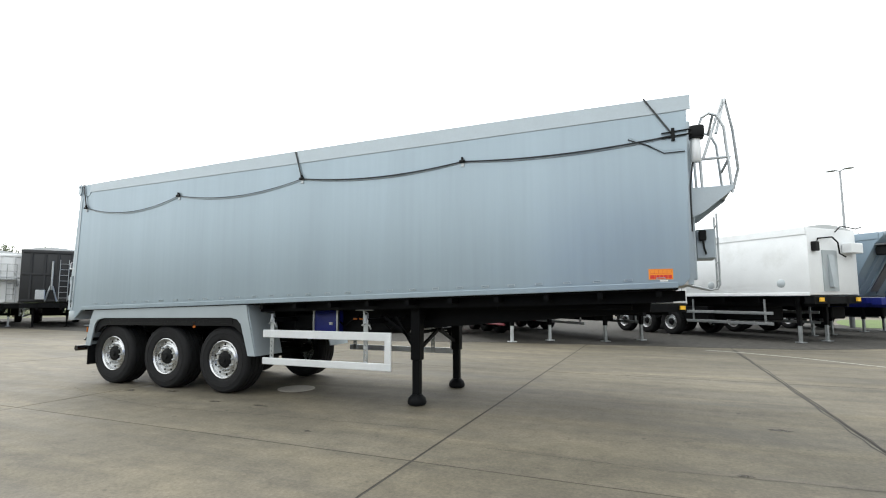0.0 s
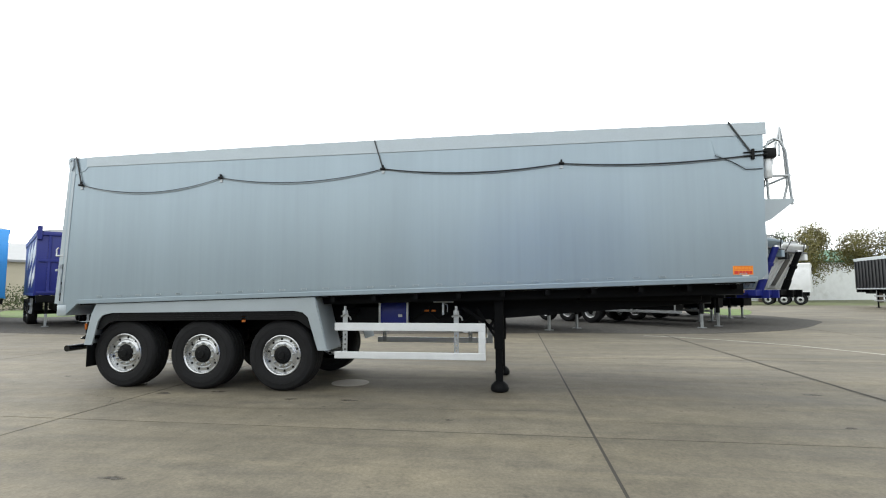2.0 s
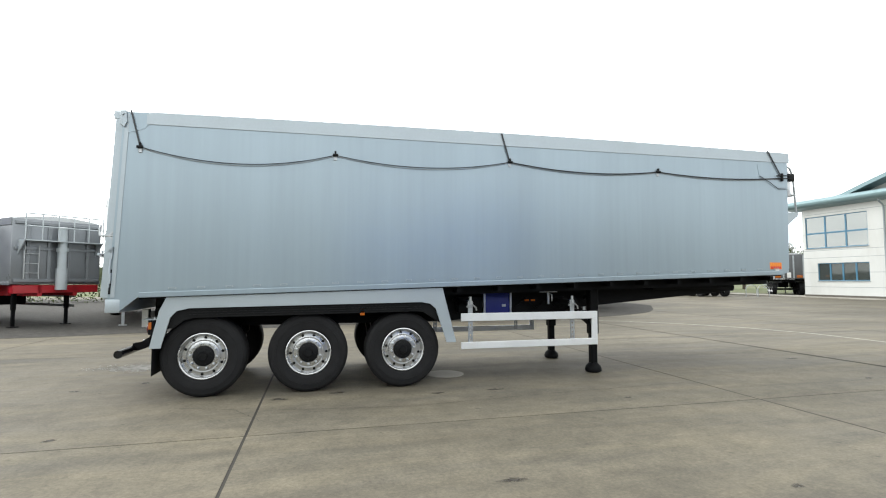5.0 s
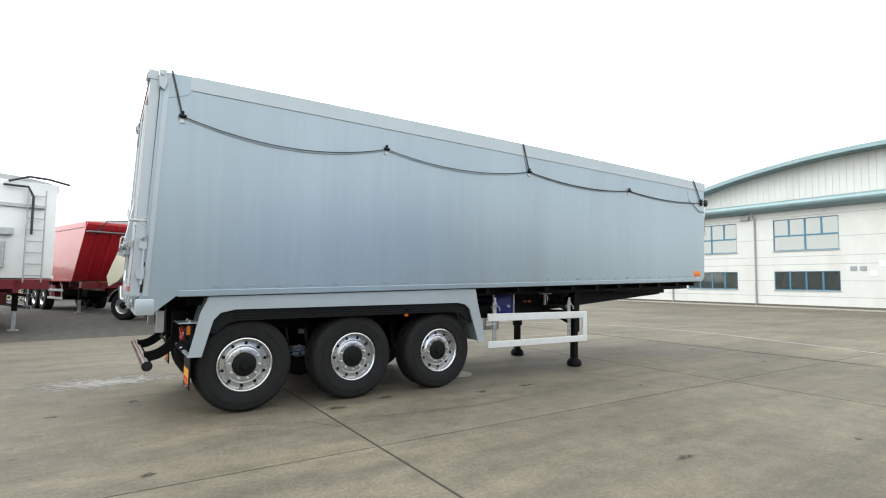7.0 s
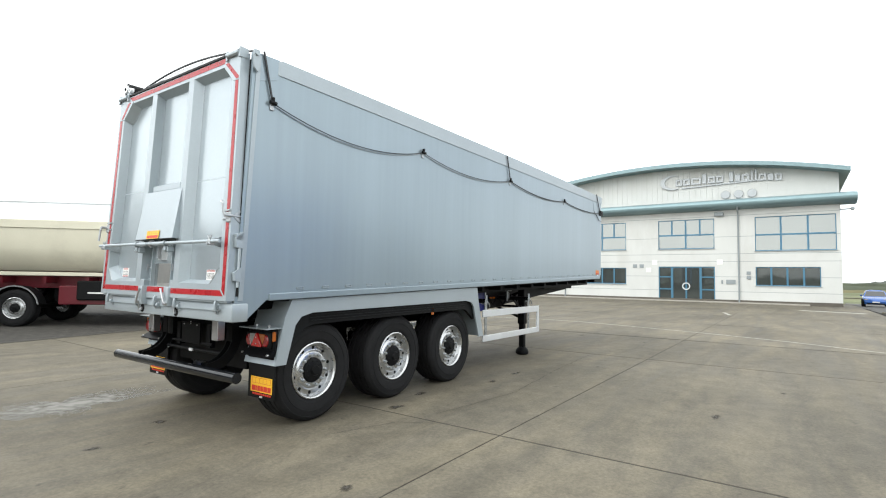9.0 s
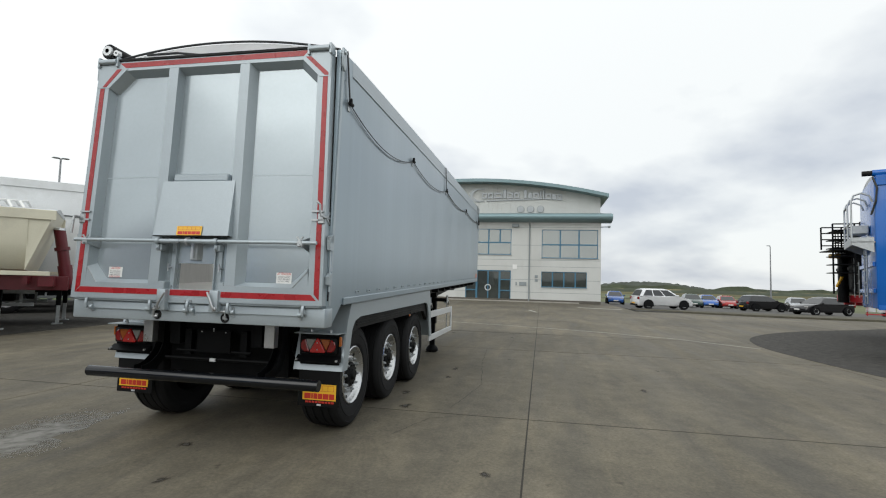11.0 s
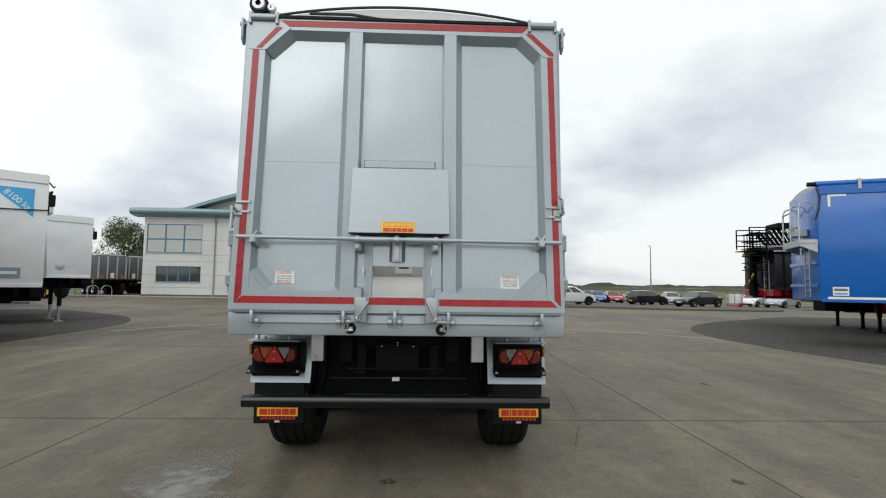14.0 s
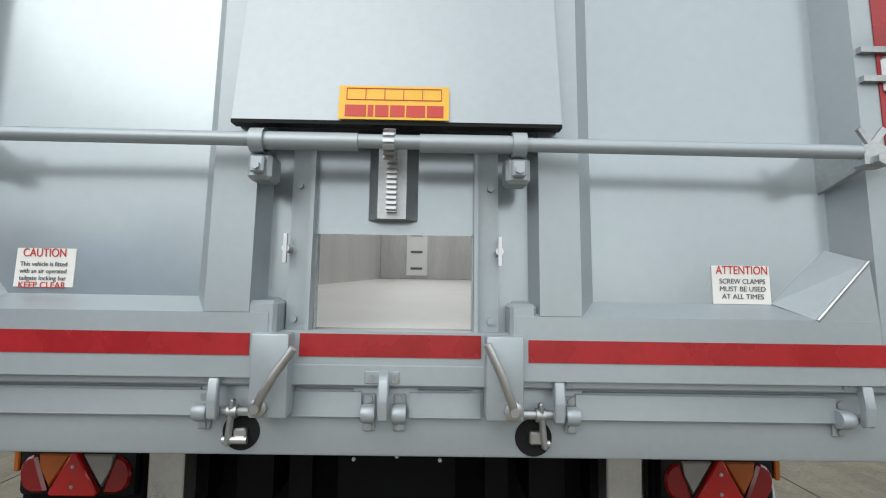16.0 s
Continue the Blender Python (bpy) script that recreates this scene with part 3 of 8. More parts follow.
bm = B()
pts = [(-0.95, 0.02 + 2.51 * i / 20, arch_z(-0.95, 0.02 + 2.51 * i / 20) + 0.012) for i in range(21)]
pipe(bm, pts, 0.011, 8)
add("arch_bow", bm, "hose")
bm = B()
fl = [(0.1 + 2.35 * i / 16, arch_z(-0.94, 0.1 + 2.35 * i / 16) - 0.004) for i in range(17)]
prism(bm, [(0.1, 3.60)] + fl + [(2.45, 3.60)], 'x', -0.945, -0.938)
add("gable_flap", bm, "sheet", label="pale fabric gable flap over the tailgate")
bm = B()
pipe(bm, [(-0.955, 2.05, 3.70), (-0.965, 1.7, 3.695), (-0.975, 1.2, 3.62)], 0.012)
add("sheet_rope", bm, "hose")
bm = B()
rod(bm, (-1.02, 2.44, 3.73), (9.42, 2.44, 3.80), 0.075, 20)
roll = add("sheet_roll", bm, "plastic", label="rolled edge of the dark cover sheet")
bm = B()
lathe(bm, [(0.022, -0.012), (0.048, -0.012), (0.052, 0.0), (0.052, 0.03), (0.03, 0.03)], (-1.03, 2.44, 3.73), 'x', 20)
lathe(bm, [(0.012, -0.010), (0.030, -0.010), (0.033, 0.03)], (-1.03, 2.335, 3.70), 'x', 14)
part("roll_end", bm, M["guard_white"], roll)

# cords and clips on the side
CLIPS = [(-0.76, 3.182), (1.638, 3.216), (4.189, 3.259), (6.74, 3.24), (9.22, 3.258)]
SAGS = [0.17, 0.13, 0.09, 0.06]
for (xa, za), (xb, zb), d, k in zip(CLIPS, CLIPS[1:], SAGS, range(4)):
    bm = B()
    pipe(bm, sag((xa, -0.022, za), (xb, -0.022, zb), d, 22), 0.0055 if k < 2 else 0.009, 6)
    add("cord", bm, "hose")
    bm = B()
    pipe(bm, sag((xa, -0.012, za - 0.01), (xb, -0.012, zb - 0.01), d + 0.012, 22), 0.004, 6)
    add("cord", bm, "galv")
for x, z in CLIPS[:4]:
    bm = B()
    box(bm, x - 0.022, x + 0.022, -0.014, 0.0, z - 0.07, z + 0.02, 0.004)
    clip = add("cord_clip", bm, "galv")
    bm = B()
    rod(bm, (x - 0.035, -0.03, z), (x + 0.035, -0.03, z), 0.019, 10)
    box(bm, x - 0.013, x + 0.013, -0.042, -0.01, z + 0.01, z + 0.055, 0.004)
    part("clip_hook", bm, M["plastic"], clip)
for (x, z), (xt, zt) in zip((CLIPS[0], CLIPS[2], CLIPS[4]), ((-0.875, 3.645), (4.06, 3.69), (8.93, 3.72))):
    bm = B()
    beam(bm, (x, -0.02, z), (xt, -0.022, zt), 0.012, 0.017)
    add("strap", bm, "hose", label="black strap hanging from the sheet")
bm = B()
pipe(bm, [(8.75, -0.016, 3.27), (8.95, -0.018, 3.18), (9.12, -0.018, 3.07), (9.33, -0.018, 3.07)], 0.006, 6)
add("cord", bm, "hose")

# electric sheet drive at the front corner
bm = B()
box(bm, 9.38, 9.53, 0.0, 0.17, 3.22, 3.36, 0.025, 2)
for z in (3.25, 3.30):
    rod(bm, (9.10, 0.0 - 0.03, z - 0.01), (9.40, -0.02, z + 0.01), 0.009, 10)
box(bm, 9.20, 9.235, -0.04, 0.0, 3.20, 3.34, 0.005)
drive = add("sheet_drive", bm, "plastic", label="black electric sheet winding motor")
bm = B()
lathe(bm, [(0.0, -0.27), (0.045, -0.27), (0.055, -0.25), (0.055, -0.1), (0.045, 0.0), (0.0, 0.0)], (9.44, 0.09, 3.23), 'z', 20)
part("motor", bm, M["guard_white"], drive, "pale grey motor cylinder")
bm = B()
pipe(bm, [(9.42, 0.05, 3.0), (9.40, 0.1, 2.93), (9.37, 0.12, 2.7), (9.37, 0.12, 2.2)], 0.01, 6)
part("cable", bm, M["hose"], drive)

# front platform with hoop rails
bm = B()
for y in (0.21, 1.0):
    prism(bm, [(9.36, 2.36), (9.50, 2.42), (9.80, 2.66), (9.80, 2.70), (9.36, 2.70)], 'y', y - 0.004, y + 0.004)
box(bm, 9.36, 9.80, 0.21, 1.0, 2.675, 2.70)
add("platform", bm, "silver", label="silver tread platform on gussets")
for pts in ([(9.50, 0.23, 2.62), (9.48, 0.23, 3.38), (9.53, 0.23, 3.50), (9.60, 0.23, 3.54), (9.68, 0.23, 3.50), (9.74, 0.23, 3.36), (9.79, 0.23, 2.62)],
            [(9.50, 0.98, 2.66), (9.48, 0.98, 3.38), (9.53, 0.98, 3.50), (9.60, 0.98, 3.54), (9.68, 0.98, 3.50), (9.74, 0.98, 3.36), (9.79, 0.98, 2.66)],
            [(9.40, 0.23, 3.02), (9.77, 0.23, 3.02)], [(9.64, 0.23, 3.53), (9.66, 0.98, 3.53)], [(9.78, 0.23, 3.02), (9.78, 0.98, 3.02)],
            [(9.66, 0.23, 3.30), (9.79, 0.45, 3.76), (9.86, 0.5, 3.40), (9.90, 0.55, 2.95), (9.84, 0.55, 2.72)], [(9.52, 0.23, 3.02), (9.76, 0.40, 3.74)]):
    bm = B()
    pipe(bm, pts, 0.016, 8)
    add("handrail", bm, "galv")
bm = B()
box(bm, 9.43, 9.64, 0.62, 1.0, 1.93, 2.28, 0.015)
add("valve_box", bm, "silver")
bm = B()
box(bm, 9.46, 9.54, 0.54, 0.62, 2.14, 2.26, 0.01)
pipe(bm, [(9.50, 0.56, 2.16), (9.51, 0.55, 2.05), (9.53, 0.57, 1.98)], 0.012, 6)
add("valve", bm, "plastic")
for y in (1.98, 2.32):
    bm = B()
    pipe(bm, [(9.80, y, 2.66), (9.80, y, 1.66), (9.77, y, 1.60), (9.69, y, 1.585), (9.38, y, 1.66)], 0.014, 8)
    add("ladder_rail", bm, "galv")
for z in (1.72, 1.98, 2.24, 2.50):
    bm = B()
    rod(bm, (9.80, 1.98, z), (9.80, 2.32, z), 0.012, 8)
    add("ladder_rung", bm, "galv")

# orange maker's sticker on the side: plain blocks stand for the mark
def sticker(parent, m, w, h, base, block):
    bm = B()
    box(bm, -w / 2, w / 2, -h / 2, h / 2, 0.0, 0.0015)
    s = part("sticker", bm, M[base], parent, "small " + base + " sticker with a red block mark", smooth=0)
    s.matrix_local = m
    bm = B()
    for i in range(5):
        x = -w * 0.43 + i * w * 0.172
        for p, q in (((x, 0.08 * h), (x + w * 0.172, 0.08 * h)), ((x, 0.42 * h), (x + w * 0.172, 0.42 * h)), ((x, 0.08 * h), (x, 0.42 * h))):
            beam(bm, (*p, 0.0025), (*q, 0.0025), 0.018 * h, 0.001)
    beam(bm, (0.43 * w, 0.08 * h, 0.0025), (0.43 * w, 0.42 * h, 0.0025), 0.018 * h, 0.001)
    part("grid_mark", bm, M[block], s, smooth=0)
    xs = -w * 0.44
    for k in (0.19, 0.05, 0.12, 0.13, 0.17, 0.15):
        bm = B()
        box(bm, xs, xs + k * w, -0.42 * h, -0.08 * h, 0.0017, 0.0028)
        part("mark", bm, M[block], s, smooth=0)
        xs += (k + 0.016) * w
    return s

FACE_Y = Matrix(((1, 0, 0, 0), (0, 0, -1, 0), (0, 1, 0, 0), (0, 0, 0, 1)))          # lies on a side that faces -y
FACE_X = Matrix(((0, 0, -1, 0), (-1, 0, 0, 0), (0, 1, 0, 0), (0, 0, 0, 1)))         # lies on a face that faces -x
sticker(trailer, Matrix.Translation((9.03, -0.001, 1.735)) @ FACE_Y, 0.245, 0.115, "orange", "red")
bm = B()
box(bm, 9.02, 9.10, -0.003, 0.0, 1.655, 1.672)
add("label_plate", bm, "white_label")

# chassis
bm = B()
for y in (0.78, 1.66):
    prism(bm, [(-0.75, 1.12), (-0.75, 0.86), (3.4, 0.86), (6.2, 1.08), (8.9, 1.30), (8.9, 1.42), (9.3, 1.44), (9.3, 1.565), (6.0, 1.468), (3.2, 1.385), (-0.75, 1.27)], 'y', y, y + 0.11, 0.006)
for x in (-0.5, 0.65, 1.96, 3.3, 4.6, 5.9, 7.2, 8.4):
    box(bm, x - 0.05, x + 0.05, 0.8, 1.75, 1.0 + max(0, x - 3.4) * 0.06, 1.2 + max(0, x - 3.4) * 0.05)
box(bm, 7.0, 8.7, 0.55, 2.0, 1.33, 1.40, 0.01)
add("chassis", bm, "black", label="black steel chassis frame")
bm = B()
prism(bm, [(-0.74, SILL(-0.74) - 0.03), (9.2, SILL(9.2) - 0.03), (9.2, SILL(9.2) + 0.02), (-0.74, SILL(-0.74) + 0.02)], 'y', 0.06, W - 0.06)
add("underbody", bm, "black")
for y in (0.30, 0.52, 1.95, 2.17):
    bm = B()
    prism(bm, [(-0.6, SILL(-0.6) - 0.12), (9.15, SILL(9.15) - 0.17), (9.15, SILL(9.15) - 0.033), (-0.6, SILL(-0.6) - 0.033)], 'y', y, y + 0.06)
    add("long_bearer", bm, "black")
for x in [i * 0.62 - 0.3 for i in range(16)]:
    bm = B()
    box(bm, x - 0.03, x + 0.03, 0.06, W - 0.06, SILL(x) - 0.1, SILL(x) - 0.032)
    add("cross_bearer", bm, "black")
for xa in (0.0, 1.315, 2.62):
    bm = B()
    rod(bm, (xa, 0.3, 0.53), (xa, W - 0.3, 0.53), 0.075, 16)
    for y in (0.83, 1.71):
        box(bm, xa - 0.28, xa + 0.28, y - 0.05, y + 0.05, 0.60, 0.68, 0.01)
        lathe(bm, [(0.10, 0.0), (0.13, 0.05), (0.13, 0.18), (0.10, 0.26)], (xa + 0.24, y, 0.66), 'z', 16)
        prism(bm, [(xa - 0.42, 0.95), (xa - 0.25, 0.95), (xa - 0.22, 0.52), (xa - 0.36, 0.52)], 'y', y - 0.06, y + 0.06)
    add("axle", bm, "black")

# wheels
def wheel_meshes(r=0.528, w=0.385, seg=64, detail=True):
    bm = B()
    h = w / 2
    prof = [(r * 0.55, -h + 0.03), (r * 0.585, -h + 0.014), (r * 0.60, -h + 0.013), (r * 0.603, -h + 0.009), (r * 0.625, -h + 0.006), (r * 0.628, -h + 0.003), (r * 0.72, -h - 0.004), (r * 0.78, -h - 0.005), (r * 0.783, -h - 0.009), (r * 0.80, -h - 0.009), (r * 0.803, -h - 0.004), (r * 0.84, -h - 0.003), (r * 0.90, -h + 0.004), (r * 0.905, -h + 0.001), (r * 0.93, -h + 0.006), (r * 0.935, -h + 0.011), (r * 0.965, -h + 0.018), (r * 0.985, -h + 0.034)]
    tread = []
    for g in (-0.12, -0.045, 0.045, 0.12):
        tread += [(r, g - 0.009), (r - 0.012, g - 0.006), (r - 0.012, g + 0.006), (r, g + 0.009)]
    prof = prof + tread + [(a, -b) for a, b in prof[::-1]]
    lathe(bm, prof + [prof[0]], (0, 0, 0), 'y', seg)
    tyre = mesh_of(bm, "tyre", M["rubber"], 40)
    bm = B()
    k = r / 0.528
    lathe(bm, [(0.298 * k, -h + 0.036), (0.300 * k, -h + 0.010), (0.290 * k, -h + 0.004), (0.280 * k, -h + 0.010), (0.272 * k, -h + 0.030), (0.262 * k, -h + 0.062), (0.256 * k, -h + 0.070), (0.215 * k, -h + 0.070), (0.205 * k, -h + 0.066), (0.196 * k, -h + 0.050), (0.188 * k, -h + 0.046), (0.135 * k, -h + 0.046), (0.133 * k, -h + 0.08), (0.0, -h + 0.08)], (0, 0, 0), 'y', seg)
    rim = mesh_of(bm, "rim", M["polished"], 40)
    bm = B()
    lathe(bm, [(0.0, -h - 0.012), (0.045 * k, -h - 0.012), (0.054 * k, -h + 0.0), (0.058 * k, -h + 0.014), (0.098 * k, -h + 0.018), (0.122 * k, -h + 0.026), (0.130 * k, -h + 0.040), (0.131 * k, -h + 0.09)], (0, 0, 0), 'y', 32)
    if detail:
        for i in range(10):
            a = 2 * math.pi * i / 10
            rod(bm, (0.098 * k * math.cos(a), -h + 0.024, 0.098 * k * math.sin(a)), (0.098 * k * math.cos(a), -h + 0.010, 0.098 * k * math.sin(a)), 0.009, 6)
            a += math.pi / 10
            c = Vector((0.236 * k * math.cos(a), 0, 0.236 * k * math.sin(a)))
            rod(bm, c + Vector((0, -h + 0.068, 0)), c + Vector((0, -h + 0.080, 0)), 0.019 * k, 12)
    hub = mesh_of(bm, "hub", M["plastic"], 40)
    nuts = None
    if detail:
        bm = B()
        c = Vector((0.164 * k, 0, 0))
        lathe(bm, [(0.0, -h + 0.006), (0.010, -h + 0.006), (0.011, -h + 0.018), (0.0165, -h + 0.020), (0.018, -h + 0.055), (0.0, -h + 0.055)], c, 'y', 8)
        nuts = mesh_of(bm, "wheel_nut", M["galv"], 40)
    return tyre, rim, hub, nuts


def wheel(parent, meshes, x, y, z, flip=False, turn=0.0):
    e = new("wheel")
    e.parent = parent
    e.empty_display_size = 0.1
    e.matrix_local = pose(x, y, z, 0, 0, 180 if flip else 0) @ pose(0, 0, 0, 0, turn, 0)
    for n, me in zip(("tyre", "rim", "hub"), meshes):
        o = new(n, me)
        o.parent = e
    if meshes[3] is not None:
        for i in range(10):
            o = new("wheel_nut", meshes[3])
            o.parent = e
            o.matrix_local = pose(0, 0, 0, 0, 36 * i, 0)
    return e


BIG_WHEEL = wheel_meshes()
for i, xw in enumerate((0.0, 1.315, 2.61)):
    wheel(trailer, BIG_WHEEL, xw, 0.320, 0.528, turn=13 * i + 4)
    wheel(trailer, BIG_WHEEL, xw, W - 0.320, 0.528, flip=True, turn=9 * i)

# mudguards: a silver outer frame over a ribbed black liner
for side in (0, 1):
    ys = (lambda a, b: (a, b)) if side == 0 else (lambda a, b: (W - b, W - a))
    outer = [(-0.60, 0.66), (-0.50, 1.12), (-0.42, 1.294), (3.16, 1.394), (3.20, 1.20), (3.36, 0.62)]
    inner = [(3.22, 0.62), (3.06, 1.10), (2.98, 1.17), (2.85, 1.195), (-0.15, 1.155), (-0.30, 1.12), (-0.37, 1.04), (-0.47, 0.66)]
    bm = B()
    prism(bm, outer + inner, 'y', *ys(0.02, 0.045))
    guard = add("mudguard", bm, "silver", label="silver mudguard over three wheels")
    bm = B()
    prism(bm, [(-0.44, 1.27), (-0.42, 1.294), (3.16, 1.394), (3.17, 1.37)], 'y', *ys(0.045, 0.62))
    prism(bm, [(3.165, 1.394), (3.365, 0.62), (3.352, 0.62), (3.15, 1.36)], 'y', *ys(0.045, 0.62))
    prism(bm, [(-0.43, 1.27), (-0.60, 0.66), (-0.587, 0.66), (-0.42, 1.26)], 'y', *ys(0.045, 0.52))
    part("guard_top", bm, M["silver"], guard)
    bm = B()
    top = [(-0.47, 0.9), (-0.36, 1.06), (-0.29, 1.13), (-0.14, 1.17), (2.86, 1.21), (3.0, 1.18), (3.07, 1.11), (3.13, 0.9)]
    low = [(3.0, 0.98), (2.9, 1.05), (2.8, 1.065), (-0.1, 1.03), (-0.22, 1.0), (-0.34, 0.9)]
    prism(bm, top + low, 'y', *ys(0.06, 0.11))
    for k in range(4):
        zc = 1.06 + k * 0.03
        prism(bm, [(-0.16, zc), (2.86, zc + 0.035), (2.86, zc + 0.047), (-0.16, zc + 0.012)], 'y', *ys(0.05, 0.062))
    liner = part("guard_liner", bm, M["plastic"], guard, "ribbed black plastic liner")
    bm = B()
    prism(bm, [(-0.46, 1.08), (3.1, 1.16), (3.1, 1.13), (-0.46, 1.05)], 'y', *ys(0.11, 0.62))
    part("guard_liner", bm, M["plastic"], guard)
    # mud flap behind the last wheel
    bm = B()
    box(bm, -0.578, -0.565, *ys(0.05, 0.47), 0.315, 1.0, 0.004)
    add("mud_flap", bm, "plastic", label="black rubber mud flap")
    if side == 0:
        sticker(trailer, Matrix.Translation((-0.580, 0.25, 0.452)) @ FACE_X, 0.34, 0.15, "yellow", "red")
    else:
        sticker(trailer, Matrix.Translation((-0.580, W - 0.25, 0.452)) @ FACE_X, 0.34, 0.15, "yellow", "red")
    yc = 0.25 if side == 0 else W - 0.25
    for i in range(9):
        bm = B()
        box(bm, -0.581, -0.577, yc - 0.15 + i * 0.033, yc - 0.125 + i * 0.033, 0.350, 0.367)
        add("print_bar", bm, "red", smooth=0)
    bm = B()
    box(bm, -0.584, -0.577, yc - 0.02, yc + 0.02, 0.326, 0.342)
    add("mud_flap_bolt", bm, "guard_white")

# under-run guard rails on both sides
for side in (0, 1):
    yo = 0.075 if side == 0 else W - 0.105
    bm = B()
    box(bm, 3.45, 5.655, yo, yo + 0.03, 0.905, 1.02, 0.006)
    g = add("side_guard", bm, "guard_white", label="pale aluminium side guard rails")
    bm = B()
    box(bm, 3.45, 5.655, yo, yo + 0.03, 0.505, 0.605, 0.006)
    part("rail", bm, M["guard_white"], g)
    bm = B()
    box(bm, 5.555, 5.655, yo + 0.001, yo + 0.029, 0.60, 0.91, 0.006)
    part("end_post", bm, M["guard_white"], g)
    for x in (3.60, 5.24):
        bm = B()
        yi = yo + 0.035 if side == 0 else yo - 0.045
        wall_with_holes(bm, x - 0.035, x + 0.035, 0.53, 1.20, [(x - 0.01, x + 0.01, z, z + 0.03) for z in (0.62, 0.69, 0.76, 0.83)], 'y', yi, yi + 0.01)
        box(bm, x - 0.04, x + 0.04, yi - 0.005, yi + 0.06, 1.10, 1.19, 0.005)
        pipe(bm, [(x - 0.06, yi, 1.11), (x + 0.02, yi - 0.02, 1.15), (x + 0.08, yi - 0.02, 1.10), (x + 0.09, yi - 0.01, 1.06)], 0.012, 6)
        rod(bm, (x, yi, 1.16), (x, yi, 1.26), 0.02, 8)
        part("bracket", bm, M["galv"], g, "galvanised slotted bracket")
        bm = B()
        box(bm, x - 0.04, x + 0.04, min(yi, 0.8) if side == 0 else 1.75, 0.8 if side == 0 else yi, 1.13, 1.2)
        part("arm", bm, M["black"], g)

# landing legs
for y in (0.53, 2.06):
    bm = B()
    box(bm, 5.76, 5.905, y - 0.075, y + 0.075, 0.62, 1.42, 0.012)
    leg = add("landing_leg", bm, "black", label="black telescopic landing leg")
    bm = B()
    box(bm, 5.775, 5.885, y - 0.055, y + 0.055, 0.10, 0.66, 0.012)
    part("inner_leg", bm, M["black"], leg)
    bm = B()
    lathe(bm, [(0.0, 0.0), (0.10, 0.0), (0.13, 0.02), (0.135, 0.05), (0.12, 0.10), (0.07, 0.15), (0.0, 0.16)], (5.83, y, 0.0), 'z', 20)
    part("foot", bm, M["black"], leg)
    bm = B()
    beam(bm, (5.83, y, 0.86), (5.30, y, 1.22), 0.03, 0.045)
    beam(bm, (5.83, y, 0.70), (5.50, y, 1.22), 0.03, 0.035)
    part("brace", bm, M["black"], leg)
bm = B()
beam(bm, (5.83, 0.55, 0.74), (5.83, 2.05, 1.28), 0.03, 0.05)
beam(bm, (5.83, 2.05, 0.74), (5.83, 0.55, 1.28), 0.03, 0.05)
rod(bm, (5.72, 0.5, 0.98), (5.72, 2.1, 0.98), 0.025, 10)
add("leg_cross_brace", bm, "black")

# things slung under the body
bm = B()
box(bm, 3.98, 4.42, 0.62, 1.0, 0.94, 1.30, 0.02, 2)
tank = add("blue_reservoir", bm, "blue_dark", label="dark blue painted tank")
bm = B()
box(bm, 4.28, 4.34, 0.60, 0.62, 1.08, 1.12)
part("filler_cap", bm, M["steel"], tank)
for x in (3.97, 4.41):
    bm = B()
    box(bm, x, x + 0.03, 0.60, 0.64, 0.94, 1.3)
    part("strap", bm, M["steel"], tank)
for x in (4.72, 4.83):
    bm = B()
    box(bm, x - 0.035, x + 0.035, 0.64, 0.66, 1.16, 1.19, 0.004)
    add("side_reflector", bm, "lens_amber", label="small amber side reflector")
bm = B()
box(bm, 4.86, 5.16, 0.44, 0.47, 1.305, 1.32)
box(bm, 4.99, 5.02, 0.44, 0.47, 1.12, 1.31)
pipe(bm, [(5.02, 0.45, 1.29), (5.07, 0.45, 1.27), (5.07, 0.45, 1.16)], 0.008, 6)
add("pull_handle", bm, "galv")
bm = B()
box(bm, 2.0, 2.06, 0.06, 0.075, 1.02, 1.12, 0.004)
add("side_marker", bm, "lens_amber", label="amber side marker under the mudguard")
bm = B()
box(bm, 3.55, 4.0, 0.66, 0.76, 0.98, 1.26, 0.03)
rod(bm, (4.5, 0.9, 1.02), (5.5, 0.9, 1.06), 0.10, 16)
for i in range(5):
    pipe(bm, [(3.5 + i * 0.4, 0.72, 1.2), (3.7 + i * 0.4, 0.70, 1.1 - 0.02 * i), (3.95 + i * 0.4, 0.72, 1.22)], 0.014, 6)
add("air_tank", bm, "black")


# ---- tailgate and rear end ----
def tilt(bm):
    for v in bm.verts:
        v.co.x += -1.062 + (v.co.z - 1.35) * 0.040
        v.co.y = W / 2 + (v.co.y - W / 2) * (1 - 0.016 * (v.co.z - 1.35))
    return bm


def gate(name, bm, mat, parent=None, label="", smooth=30):
    return add(name, tilt(bm), mat, parent, label, smooth)


bm = B()
wall_with_holes(bm, 0.05, 2.50, 1.30, 3.60, [(1.09, 1.48, 1.40, 1.66)], 'x', 0.0, 0.03)
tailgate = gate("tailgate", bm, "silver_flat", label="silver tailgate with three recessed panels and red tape")

